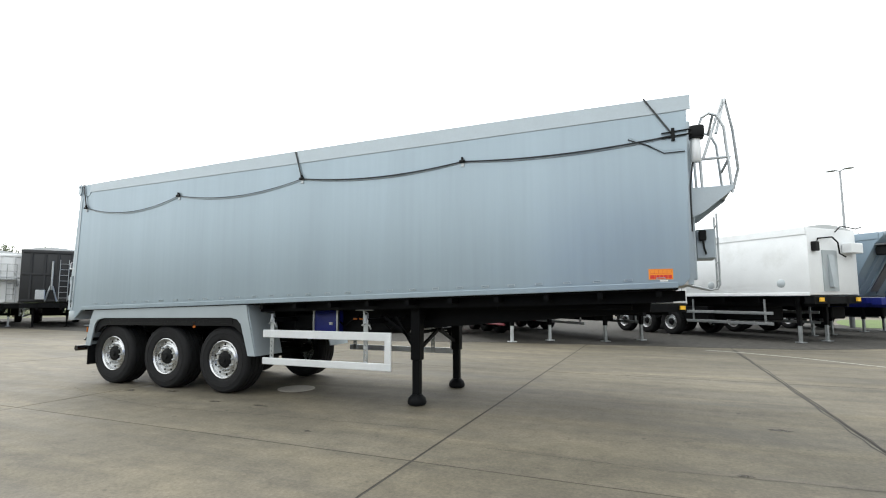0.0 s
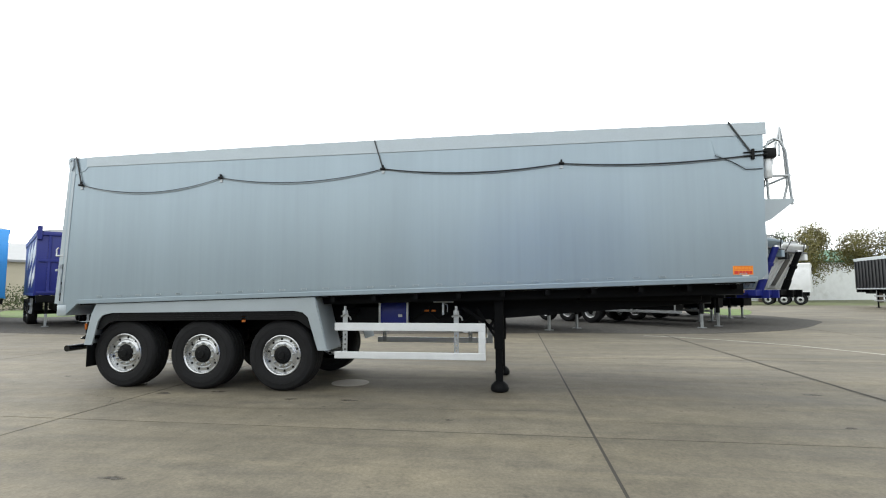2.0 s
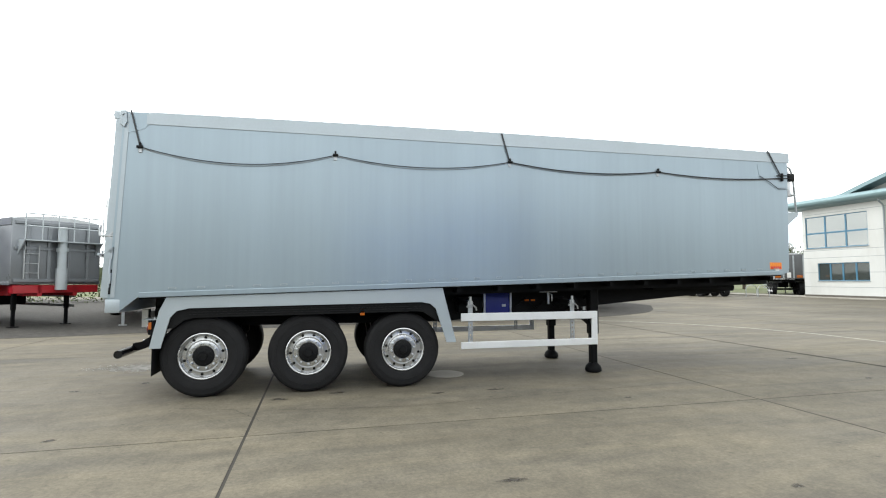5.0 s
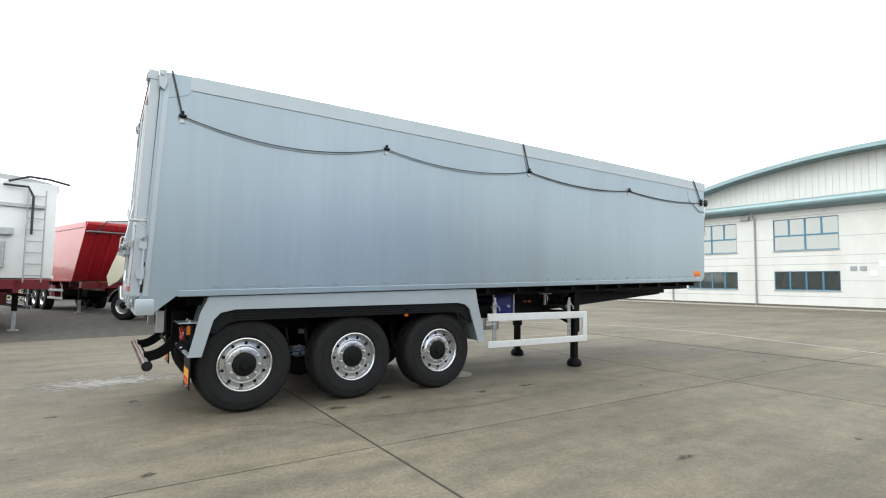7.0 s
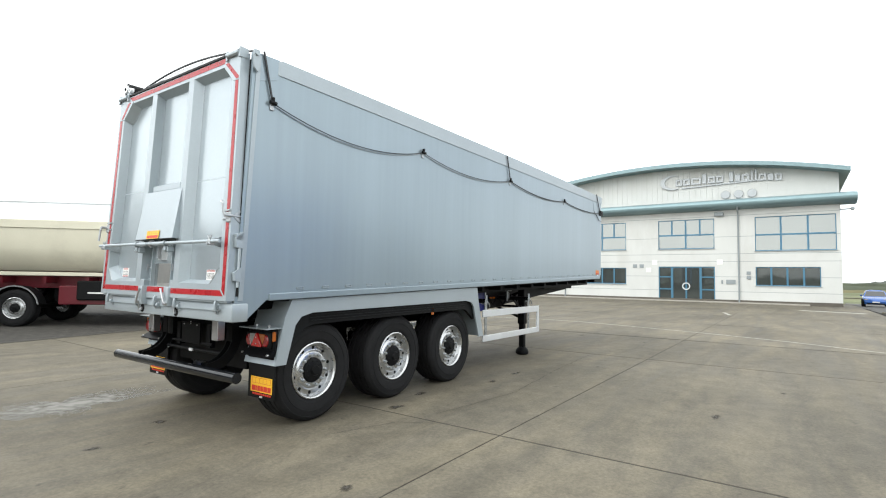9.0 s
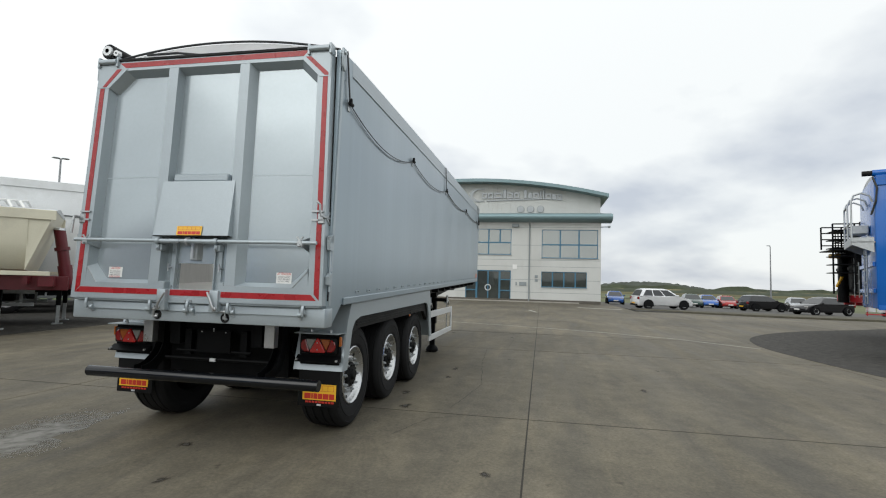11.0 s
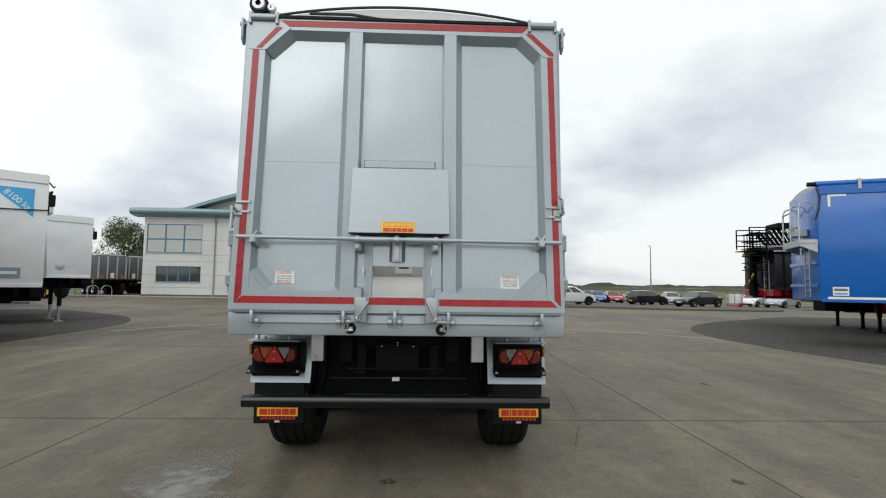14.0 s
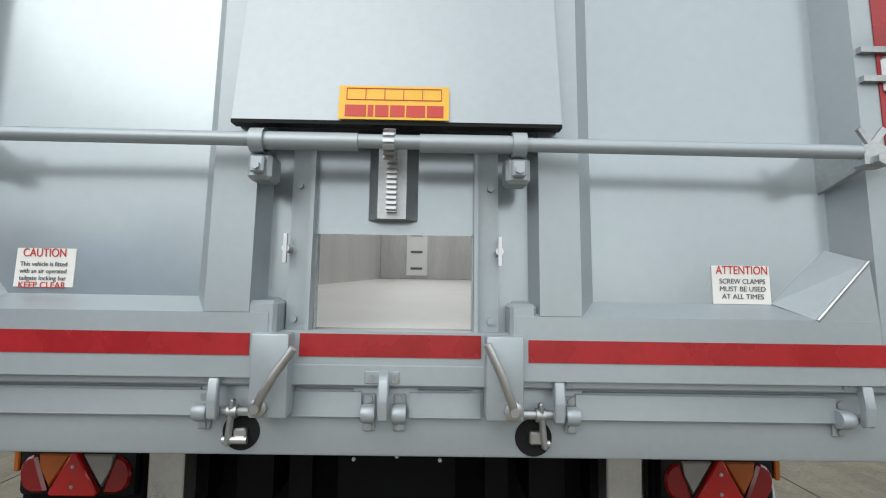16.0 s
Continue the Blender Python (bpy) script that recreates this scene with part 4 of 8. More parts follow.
def bar_v(y0, y1, z0, z1, out, low, high):
    """An upright box rib with sloping cheeks, low and high metres deep."""
    bm = B()
    lo = (y0 - low, y1 + high)
    ring = []
    for z in (z0, z1):
        ring.append([bm.verts.new(p) for p in ((0.0, lo[0], z), (-out, y0, z), (-out, y1, z), (0.0, lo[1], z))])
    a, b = ring
    for k in range(4):
        bm.faces.new((a[k], a[(k + 1) % 4], b[(k + 1) % 4], b[k]))
    bm.faces.new(a[::-1])
    bm.faces.new(b)
    return bm

def bar_h(z0, z1, y0, y1, out, low, high):
    bm = bar_v(z0, z1, y0, y1, out, low, high)
    for v in bm.verts:
        v.co.y, v.co.z = v.co.z, v.co.y
    return bm

for y0, y1, l, r in ((0.006, 0.138, 0, 0.038), (2.395, 2.535, 0.026, 0)):
    part("frame_upright", tilt(bar_v(y0, y1, 1.30, 3.60, 0.085, l, r)), M["silver"], tailgate)
for y0, y1, l, r in ((0.838, 0.936, 0.052, 0.012), (1.610, 1.714, 0.012, 0.054)):
    part("rib", tilt(bar_v(y0, y1, 1.448, 3.50, 0.085, l, r)), M["silver"], tailgate)
part("frame_top", tilt(bar_h(3.503, 3.61, 0.135, 2.40, 0.084, 0.05, 0)), M["silver"], tailgate)
for y0, y1 in ((0.135, 0.99), (1.565, 2.40)):
    part("frame_bottom", tilt(bar_h(1.30, 1.447, y0, y1, 0.084, 0, 0.034)), M["silver"], tailgate)
# seam where the two side sheets of the gate are joined across
for y0, y1 in ((0.18, 0.785), (1.77, 2.37)):
    bm = B()
    box(bm, -0.0012, 0.0, y0, y1, 2.452, 2.457)
    part("sheet_seam", tilt(bm), M["silver"], tailgate, smooth=0)
bm = B()
box(bm, -0.06, 0.0, 0.93, 1.62, 1.30, 1.405, 0.004)
part("frame_bottom", tilt(bm), M["silver"], tailgate)
bm = B()
box(bm, -0.06, 0.0, 1.0, 1.57, 2.40, 2.47, 0.01)
part("rib", tilt(bm), M["silver"], tailgate)
# corner gussets: flat plate above, folded plate below, and tape up the edges with mitred ends
def flat(pts, out, thick=0.005):
    """A thin plate on the gate's face; outline in (y, z)."""
    bm = B()
    prism(bm, pts, 'x', -out - thick, -out)
    return tilt(bm)

for top_plate, top_tape, low_a, low_b, corner, edge_tape in (
        ([(0.012, 3.335), (0.012, 3.60), (0.215, 3.60), (0.303, 3.516), (0.114, 3.335)], [(0.030, 3.345), (0.030, 3.368), (0.206, 3.528), (0.262, 3.528), (0.066, 3.345)],
         [(0.150, 1.588), (0.285, 1.447)], [(0.190, 1.620), (0.338, 1.483)], (0.138, 1.447), [(0.035, 1.345), (0.035, 3.332), (0.083, 3.332), (0.083, 1.397)]),
        ([(2.525, 3.335), (2.525, 3.60), (2.318, 3.60), (2.199, 3.516), (2.388, 3.335)], [(2.468, 3.345), (2.424, 3.345), (2.262, 3.520), (2.318, 3.520)],
         [(2.392, 1.592), (2.276, 1.447)], [(2.366, 1.624), (2.236, 1.481)], (2.395, 1.447), [(2.494, 1.350), (2.494, 3.332), (2.443, 3.332), (2.443, 1.410)])):
    bm = B()
    lo = [bm.verts.new((-0.089, y, z)) for y, z in top_plate]
    hi = [bm.verts.new((0.0, y + (0.045 if k > 2 and y < 1.2 else (-0.045 if k > 2 else 0)), z - (0.045 if k > 2 else 0))) for k, (y, z) in enumerate(top_plate)]
    bm.faces.new(lo)
    bm.faces.new(hi)
    for k in range(5):
        bm.faces.new((lo[k], lo[(k + 1) % 5], hi[(k + 1) % 5], hi[k]))
    part("corner_gusset", tilt(bm), M["silver"], tailgate)
    part("red_tape", flat(top_tape, 0.0892, 0.002), M["red_tape"], tailgate, smooth=0)
    bm = B()
    a = [bm.verts.new((-0.083, y, z)) for y, z in low_a]
    b = [bm.verts.new((-0.0005, y, z)) for y, z in low_b]
    c = bm.verts.new((-0.083, *corner))
    d = bm.verts.new((-0.0005, *corner))
    for f in ((a[0], a[1], c), (a[0], b[0], b[1], a[1]), (a[0], c, d, b[0]), (a[1], b[1], d, c), (b[0], d, b[1])):
        bm.faces.new(f)
    part("corner_gusset", tilt(bm), M["silver"], tailgate, smooth=0)
    bm = B()
    pipe(bm, [(-0.083, *low_a[0]), (-0.084, *low_a[1])], 0.004, 6)
    part("weld_bead", tilt(bm), M["galv"], tailgate)
    part("red_tape", flat(edge_tape, 0.0858, 0.002), M["red_tape"], tailgate, smooth=0)
for pts, out in (([(0.060, 1.342), (0.964, 1.342), (0.964, 1.393), (0.112, 1.393)], 0.0846), ([(1.071, 1.346), (1.496, 1.346), (1.496, 1.399), (1.071, 1.399)], 0.0606), ([(1.604, 1.350), (2.492, 1.350), (2.438, 1.402), (1.604, 1.400)], 0.0846)):
    part("red_tape", flat(pts, out, 0.002), M["red_tape"], tailgate, smooth=0)
part("red_tape", flat([(0.211, 3.538), (2.316, 3.530), (2.316, 3.580), (0.211, 3.590)], 0.0846, 0.002), M["red_tape"], tailgate, smooth=0)
bm = B()
box(bm, -0.095, -0.06, 0.21, 2.318, 3.596, 3.622, 0.003)
part("top_lip", tilt(bm), M["plastic"], tailgate)
for y in (0.12, 2.42):
    bm = B()
    rod(bm, (-0.10, y - 0.10, 3.595), (-0.10, y + 0.10, 3.595), 0.026, 12)
    box(bm, -0.11, -0.02, y - 0.12, y - 0.095, 3.54, 3.64, 0.004)
    box(bm, -0.11, -0.02, y + 0.095, y + 0.12, 3.54, 3.64, 0.004)
    part("gate_hinge", tilt(bm), M["silver"], tailgate)
# raised cover over the hatch slide
bm = B()
lo = [bm.verts.new(p) for p in ((-0.088, 0.900, 2.395), (-0.088, 1.650, 2.395), (-0.150, 1.655, 1.885), (-0.150, 0.893, 1.885))]
hi = [bm.verts.new(p) for p in ((0.0, 0.900, 2.395), (0.0, 1.650, 2.395), (0.0, 1.655, 1.885), (0.0, 0.893, 1.885))]
bm.faces.new(lo)
for k in (0, 1, 3):
    bm.faces.new((lo[k], lo[(k + 1) % 4], hi[(k + 1) % 4], hi[k]))
cover_plate = part("hatch_cover", tilt(bm), M["silver"], tailgate, "smooth silver sloping cover plate", smooth=0)
bm = B()
box(bm, -0.152, -0.12, 0.893, 1.655, 1.878, 1.887)
part("cover_lip", tilt(bm), M["plastic"], cover_plate)
st = sticker(cover_plate, Matrix.Translation((-1.062 + 0.57 * 0.04 - 0.1515, 1.282, 1.930)) @ FACE_X @ pose(0, 0, 0, -9, 0, 0), 0.252, 0.084, "yellow", "red")
# long locking bar
bm = B()
rod(bm, (-0.16, 0.040, 1.831), (-0.16, 2.485, 1.841), 0.0165, 14)
rod(bm, (-0.16, 0.98, 1.834), (-0.16, 1.22, 1.834), 0.021, 14)
rod(bm, (-0.16, 1.36, 1.834), (-0.16, 1.60, 1.834), 0.021, 14)
bar = part("slide_bar", tilt(bm), M["silver"], tailgate, "grey painted turning bar")
for y in (0.995, 1.585):
    bm = B()
    lathe(bm, [(0.028, -0.016), (0.028, 0.016), (0.016, 0.016), (0.016, -0.016)], (-0.16, y, 1.834), 'y', 24)
    box(bm, -0.168, -0.155, y - 0.016, y + 0.016, 1.76, 1.80, 0.004)
    box(bm, -0.150, -0.075, y - 0.028, y + 0.028, 1.748, 1.81, 0.008)
    rod(bm, (-0.166, y, 1.775), (-0.176, y, 1.775), 0.010, 6)
    part("bar_clamp", tilt(bm), M["silver"], tailgate)
for y in (0.19, 2.36):
    bm = B()
    prism(bm, [(0.0, 1.765), (-0.12, 1.795), (-0.165, 1.82), (-0.15, 1.85), (-0.10, 1.865), (0.0, 1.89)], 'y', y - 0.006, y + 0.006)
    box(bm, -0.18, -0.135, y - 0.025, y + 0.025, 1.795, 1.848, 0.006)
    rod(bm, (-0.17, y, 1.81), (-0.195, y, 1.81), 0.013, 6)
    for s in (1, -1):
        beam(bm, (-0.165, y, 1.845), (-0.17, y + 0.03 * s, 1.885), 0.008, 0.014)
    part("bar_bracket", tilt(bm), M["galv"], tailgate)
# rack of the hatch slide
bm = B()
prism(bm, [(-0.005, 1.222), (-0.012, 1.228), (-0.055, 1.255), (-0.055, 1.325), (-0.012, 1.352), (-0.005, 1.358)], 'z', 1.675, 1.87)
slide = part("slide_guide", tilt(bm), M["galv"], tailgate)
bm = B()
box(bm, -0.068, -0.055, 1.278, 1.302, 1.69, 1.88)
for i in range(15):
    box(bm, -0.082, -0.066, 1.278, 1.302, 1.695 + i * 0.0125, 1.7015 + i * 0.0125)
part("rack", tilt(bm), M["steel"], slide, "toothed steel rack")
bm = B()
lathe(bm, [(0.0, -0.014), (0.027, -0.014), (0.027, 0.014), (0.0, 0.014)], (-0.145, 1.29, 1.834), 'y', 20)
part("pinion", tilt(bm), M["steel"], slide, "toothed steel pinion")
for i in range(14):
    a = 2 * math.pi * i / 14
    bm = B()
    obox(bm, (-0.145 + 0.030 * math.cos(a), 1.29, 1.834 + 0.030 * math.sin(a)), (0.012, 0.026, 0.007), Euler((0, -a, 0)).to_matrix())
    part("tooth", tilt(bm), M["steel"], slide)
bm = B()
box(bm, -0.012, -0.004, 1.085, 1.485, 1.64, 1.90)
part("hatch_slide", tilt(bm), M["silver_flat"], tailgate)
for y in (1.055, 1.515):
    bm = B()
    s = 1 if y < 1.2 else -1
    box(bm, -0.015, 0.0, y - 0.03, y + 0.03, 1.405, 1.86)
    box(bm, -0.04, 0.0, y + s * 0.022, y + s * 0.032, 1.405, 1.86)
    for z in (1.43, 1.76):
        rod(bm, (-0.015, y - s * 0.01, z), (-0.026, y - s * 0.01, z), 0.009, 6)
    part("slide_rail", tilt(bm), M["silver"], tailgate)
    bm = B()
    rod(bm, (-0.01, y - s * 0.03, 1.60), (-0.05, y - s * 0.03, 1.60), 0.01, 8)
    beam(bm, (-0.05, y - s * 0.03, 1.565), (-0.05, y - s * 0.03, 1.635), 0.008, 0.012)
    part("wing_nut", tilt(bm), M["steel"], tailgate)
# weld steps beside the hatch
for y0, y1 in ((0.942, 1.005), (1.548, 1.618)):
    bm = B()
    box(bm, -0.082, 0.0, y0, y1, 1.30, 1.475, 0.008)
    part("frame_step", tilt(bm), M["silver"], tailgate)
# warning labels
for y, z, rows in ((2.152, 1.545, (("CAUTION", 0.030, "red", 0.105), ("This vehicle is fitted", 0.016, "ink", 0.115), ("with an air operated", 0.016, "ink", 0.115), ("tailgate locking bar", 0.016, "ink", 0.115), ("KEEP CLEAR", 0.022, "red", 0.115))),
                   (0.411, 1.529, (("ATTENTION", 0.030, "red", 0.13), ("SCREW CLAMPS", 0.018, "ink", 0.115), ("MUST BE USED", 0.018, "ink", 0.115), ("AT ALL TIMES", 0.018, "ink", 0.105)))):
    bm = B()
    box(bm, -0.003, 0.0, y - 0.073, y + 0.073, z - 0.048, z + 0.048)
    lab = part("warning_label", tilt(bm), M["white_label"], tailgate, "white warning label with red and grey print", smooth=0)
    zz = 0.036
    for text, size, mat, wd in rows:
        xz = -1.062 + (z + zz - 1.35) * 0.04 - 0.0045
        writing("print", text, size, M[mat], Matrix.Translation((xz, y, z + zz)) @ FACE_X, lab, width=wd)
        zz -= size * 0.72 + 0.006
# side clamps with turned handles
for s in (1, -1):
    yc = (lambda y: y) if s == 1 else (lambda y: W - y)
    bm = B()
    for dz in (0.0, 0.075):
        box(bm, -0.10, -0.075, min(yc(0.02), yc(0.13)), max(yc(0.02), yc(0.13)), 2.03 + dz, 2.045 + dz)
    box(bm, -0.10, 0.05, min(yc(0.01), yc(0.075)), max(yc(0.01), yc(0.075)), 2.0, 2.10, 0.01)
    rod(bm, (-0.15, yc(0.01), 2.06), (0.03, yc(0.01), 2.06), 0.014, 10)
    for dz in (-0.05, 0.05):
        beam(bm, (-0.06, yc(0.005), 2.06), (0.0, yc(0.005), 2.06 + dz), 0.012, 0.02)
    pipe(bm, [(-0.15, yc(0.01), 2.06), (-0.16, yc(0.02), 2.10), (-0.165, yc(0.02), 2.16), (-0.165, yc(0.05), 2.19)] if s == 1 else [(-0.15, yc(0.01), 2.06), (-0.16, yc(0.02), 2.03), (-0.165, yc(0.02), 1.90)], 0.011, 8)
    part("screw_clamp", tilt(bm), M["galv"], tailgate, "galvanised screw clamp")
    bm = B()
    for z, h in ((1.87, 0.05), (1.80, 0.12), (1.50, 0.10)):
        prism(bm, [(0.02, z - 0.03), (-0.04, z - 0.02), (-0.05, z + h * 0.5), (0.02, z + h)], 'y', min(yc(-0.035), yc(0.0)), max(yc(-0.035), yc(0.0)))
    rod(bm, (0.0, yc(-0.02), 1.42), (0.0, yc(-0.02), 1.90), 0.012, 8)
    part("edge_lock", tilt(bm), M["silver"], tailgate)
    # dark seal between gate and post
    bm = B()
    prism(bm, [(0.0, 1.34), (0.022, 1.34), (0.022, 3.55), (0.0, 3.55)], 'y', min(yc(-0.006), yc(0.04)), max(yc(-0.006), yc(0.04)))
    part("rubber_seal", tilt(bm), M["rubber"], tailgate)
    bm = B()
    prism(bm, [(-0.99, 3.63), (-0.925, 3.635), (-0.91, 3.50), (-0.94, 3.42), (-0.99, 3.46)], 'y', min(yc(-0.035), yc(-0.014)), max(yc(-0.035), yc(-0.014)), 0.004)
    rod(bm, (-0.96, yc(-0.05), 3.59), (-0.96, yc(0.0), 3.59), 0.018, 10)
    add("pivot_plate", bm, "silver")

# rear cross beam with hinges and latch hooks
bm = B()
box(bm, -1.095, -0.93, -0.004, W + 0.004, 1.109, 1.278, 0.012, 2)
rear_beam = add("rear_beam", bm, "silver", label="silver rear cross beam with latch gear")
bm = B()
box(bm, -0.063, -0.01, 0.03, 2.52, 1.279, 1.33, 0.004)
part("gate_lip", tilt(bm), M["silver"], tailgate)
for y0, y1 in ((0.227, 0.845), (1.07, 1.238), (1.35, 1.512), (1.71, 2.325)):
    bm = B()
    prism(bm, [(-1.094, 1.262), (-1.108, 1.264), (-1.112, 1.212), (-1.113, 1.205), (-1.107, 1.204), (-1.094, 1.252)], 'y', y0, y1, 0.0015)
    rail = part("drip_rail", bm, M["silver"], rear_beam)
    bm = B()
    rod(bm, (-1.0965, y0 + 0.02, 1.265), (-1.0965, y1 - 0.02, 1.265), 0.004, 6)
    part("weld_bead", bm, M["silver"], rail)
HOOK = [(-1.10, 1.312), (-1.128, 1.316), (-1.148, 1.295), (-1.156, 1.25), (-1.150, 1.206), (-1.136, 1.202), (-1.132, 1.215), (-1.139, 1.25), (-1.132, 1.28), (-1.10, 1.296)]
for y, sides in ((0.18, (1,)), (0.892, (-1,)), (1.296, (-1, 1)), (1.682, (1,)), (2.362, (-1,))):
    bm = B()
    prism(bm, HOOK, 'y', y - 0.012, y + 0.012, 0.003)
    hook = part("hinge_hook", bm, M["silver"], rear_beam, "grey forged hinge hook")
    for sd in sides:
        yy = y + 0.036 * sd
        bm = B()
        box(bm, -1.104, -1.094, yy - 0.015, yy + 0.015, 1.172, 1.258, 0.003)
        lathe(bm, [(0.0, -0.016), (0.020, -0.016), (0.022, -0.010), (0.022, 0.010), (0.020, 0.016), (0.0, 0.016)], (-1.118, yy, 1.216), 'y', 16)
        clamp = part("hinge_clamp", bm, M["silver"], rear_beam)
        for z in (1.184, 1.247):
            bm = B()
            rod(bm, (-1.103, yy, z), (-1.111, yy, z), 0.009, 6)
            part("bolt", bm, M["galv"], clamp)
        bm = B()
        box(bm, -1.131, -1.122, y - 0.005 + 0.012 * sd, y + 0.005 + 0.040 * sd, 1.286, 1.315, 0.002)
        part("hook_plate", bm, M["silver"], hook)
        bm = B()
        rod(bm, (-1.130, y + 0.028 * sd, 1.301), (-1.134, y + 0.028 * sd, 1.301), 0.008, 8)
        part("bolt", bm, M["galv"], hook)
for y0, y1 in ((0.16, 0.225), (0.85, 0.985), (1.605, 1.735), (2.325, 2.39)):
    bm = B()
    rod(bm, (-1.118, y0, 1.218), (-1.118, y1, 1.218), 0.0105, 12)
    part("lock_shaft", bm, M["galv"], rear_beam)
for y, sd in ((1.551, 1), (1.020, -1)):
    bm = B()
    box(bm, -1.168, -1.09, y - 0.043, y + 0.043, 1.214, 1.402, 0.006, 2)
    lbox = part("latch_box", bm, M["silver"], rear_beam)
    bm = B()
    yn = y + 0.018 * sd
    lathe(bm, [(0.0, -0.030), (0.010, -0.030), (0.011, -0.016), (0.020, -0.014), (0.021, 0.0)], (-1.168, yn, 1.240), 'x', 14)
    ye = 1.489 if sd == 1 else 1.064
    ze = 1.372 if sd == 1 else 1.388
    pipe(bm, [(-1.186, yn, 1.240), (-1.192, yn + (ye - yn) * 0.12, 1.262), (-1.196, yn + (ye - yn) * 0.5, (1.245 + ze) / 2 + 0.006), (-1.196, ye, ze)], 0.0098, 14)
    part("turn_handle", bm, M["steel"], lbox, "bright steel turn handle")
for y, z in ((0.943, 1.160), (1.632, 1.166)):
    bm = B()
    lathe(bm, [(0.0, -0.0015), (0.0435, -0.0015), (0.0435, 0.004)], (-1.096, y, z), 'x', 32)
    part("hook_hole", bm, M["rubber"], rear_beam)
    sd = 1 if y > 1.2 else -1
    bm = B()
    beam(bm, (-1.128, y + 0.010 * sd, 1.248), (-1.122, y + 0.022 * sd, 1.140), 0.017, 0.012, 0.004)
    lathe(bm, [(0.0, -0.011), (0.016, -0.011), (0.016, 0.011), (0.0, 0.011)], (-1.120, y + 0.012 * sd, 1.218), 'y', 14)
    latch = part("latch_hook", bm, M["galv"], rear_beam)
    bm = B()
    box(bm, -1.118, -1.098, y - 0.018, y + 0.012, 1.148, 1.178, 0.004)
    rod(bm, (-1.118, y - 0.022, 1.152), (-1.118, y + 0.034 * sd, 1.152), 0.009, 10)
    part("latch_pin", bm, M["steel"], latch)

# rear frame, lamps, bumper
for y in (0.640, 1.925):
    bm = B()
    box(bm, -0.86, -0.78, y - 0.05, y + 0.05, 0.88, 1.12, 0.004)
    add("frame_post", bm, "steel", label="bare stainless rear post")
    bm = B()
    for dy in (-0.045, 0.04):
        pts = arc(-0.95, 0.93, 0.36, 268, 358, 12)
        pts2 = arc(-0.95, 0.93, 0.26, 358, 268, 12)
        prism(bm, pts + pts2, 'y', y + dy, y + dy + 0.008)
    box(bm, -0.70, -0.59, y - 0.05, y + 0.05, 0.86, 1.12)
    for a in range(10):
        a0, a1 = radians(268 + 9 * a), radians(277 + 9 * a)
        beam(bm, (-0.95 + 0.355 * math.cos(a0), y, 0.93 + 0.355 * math.sin(a0)), (-0.95 + 0.355 * math.cos(a1), y, 0.93 + 0.355 * math.sin(a1)), 0.085, 0.008)
    add("bumper_bracket", bm, "black", label="curved black bumper bracket")
bm = B()
rod(bm, (-0.96, 0.085, 0.592), (-0.96, 2.46, 0.592), 0.05, 28)
add("bumper_bar", bm, "gloss_black", label="round black under-run bumper bar")
bm = B()
box(bm, -0.66, -0.5, 0.70, 1.86, 0.97, 1.10)
box(bm, -0.5, -0.44, 0.62, 1.94, 0.55, 0.97)
rod(bm, (-0.70, 0.72, 0.72), (-0.70, 1.84, 0.72), 0.018, 8)
rod(bm, (-0.72, 0.9, 0.80), (-0.72, 1.7, 0.80), 0.014, 8)
box(bm, -0.72, -0.66, 0.95, 1.02, 0.76, 1.0)
box(bm, -0.72, -0.66, 1.55, 1.62, 0.76, 1.0)
add("rear_crossmember", bm, "black")
bm = B()
box(bm, -0.745, -0.725, 1.11, 1.47, 0.79, 1.01, 0.004)
plate = add("blank_plate_holder", bm, "black", label="empty black plate holder")
for y, z in ((1.16, 0.99), (1.29, 1.0), (1.42, 0.99), (1.29, 1.02)):
    bm = B()
    rod(bm, (-0.745, y, z), (-0.751, y, z), 0.006, 8)
    part("bolt", bm, M["guard_white"], plate)
bm = B()
box(bm, -0.735, -0.715, 1.27, 1.33, 0.705, 0.735)
part("plate_tab", bm, M["guard_white"], plate)
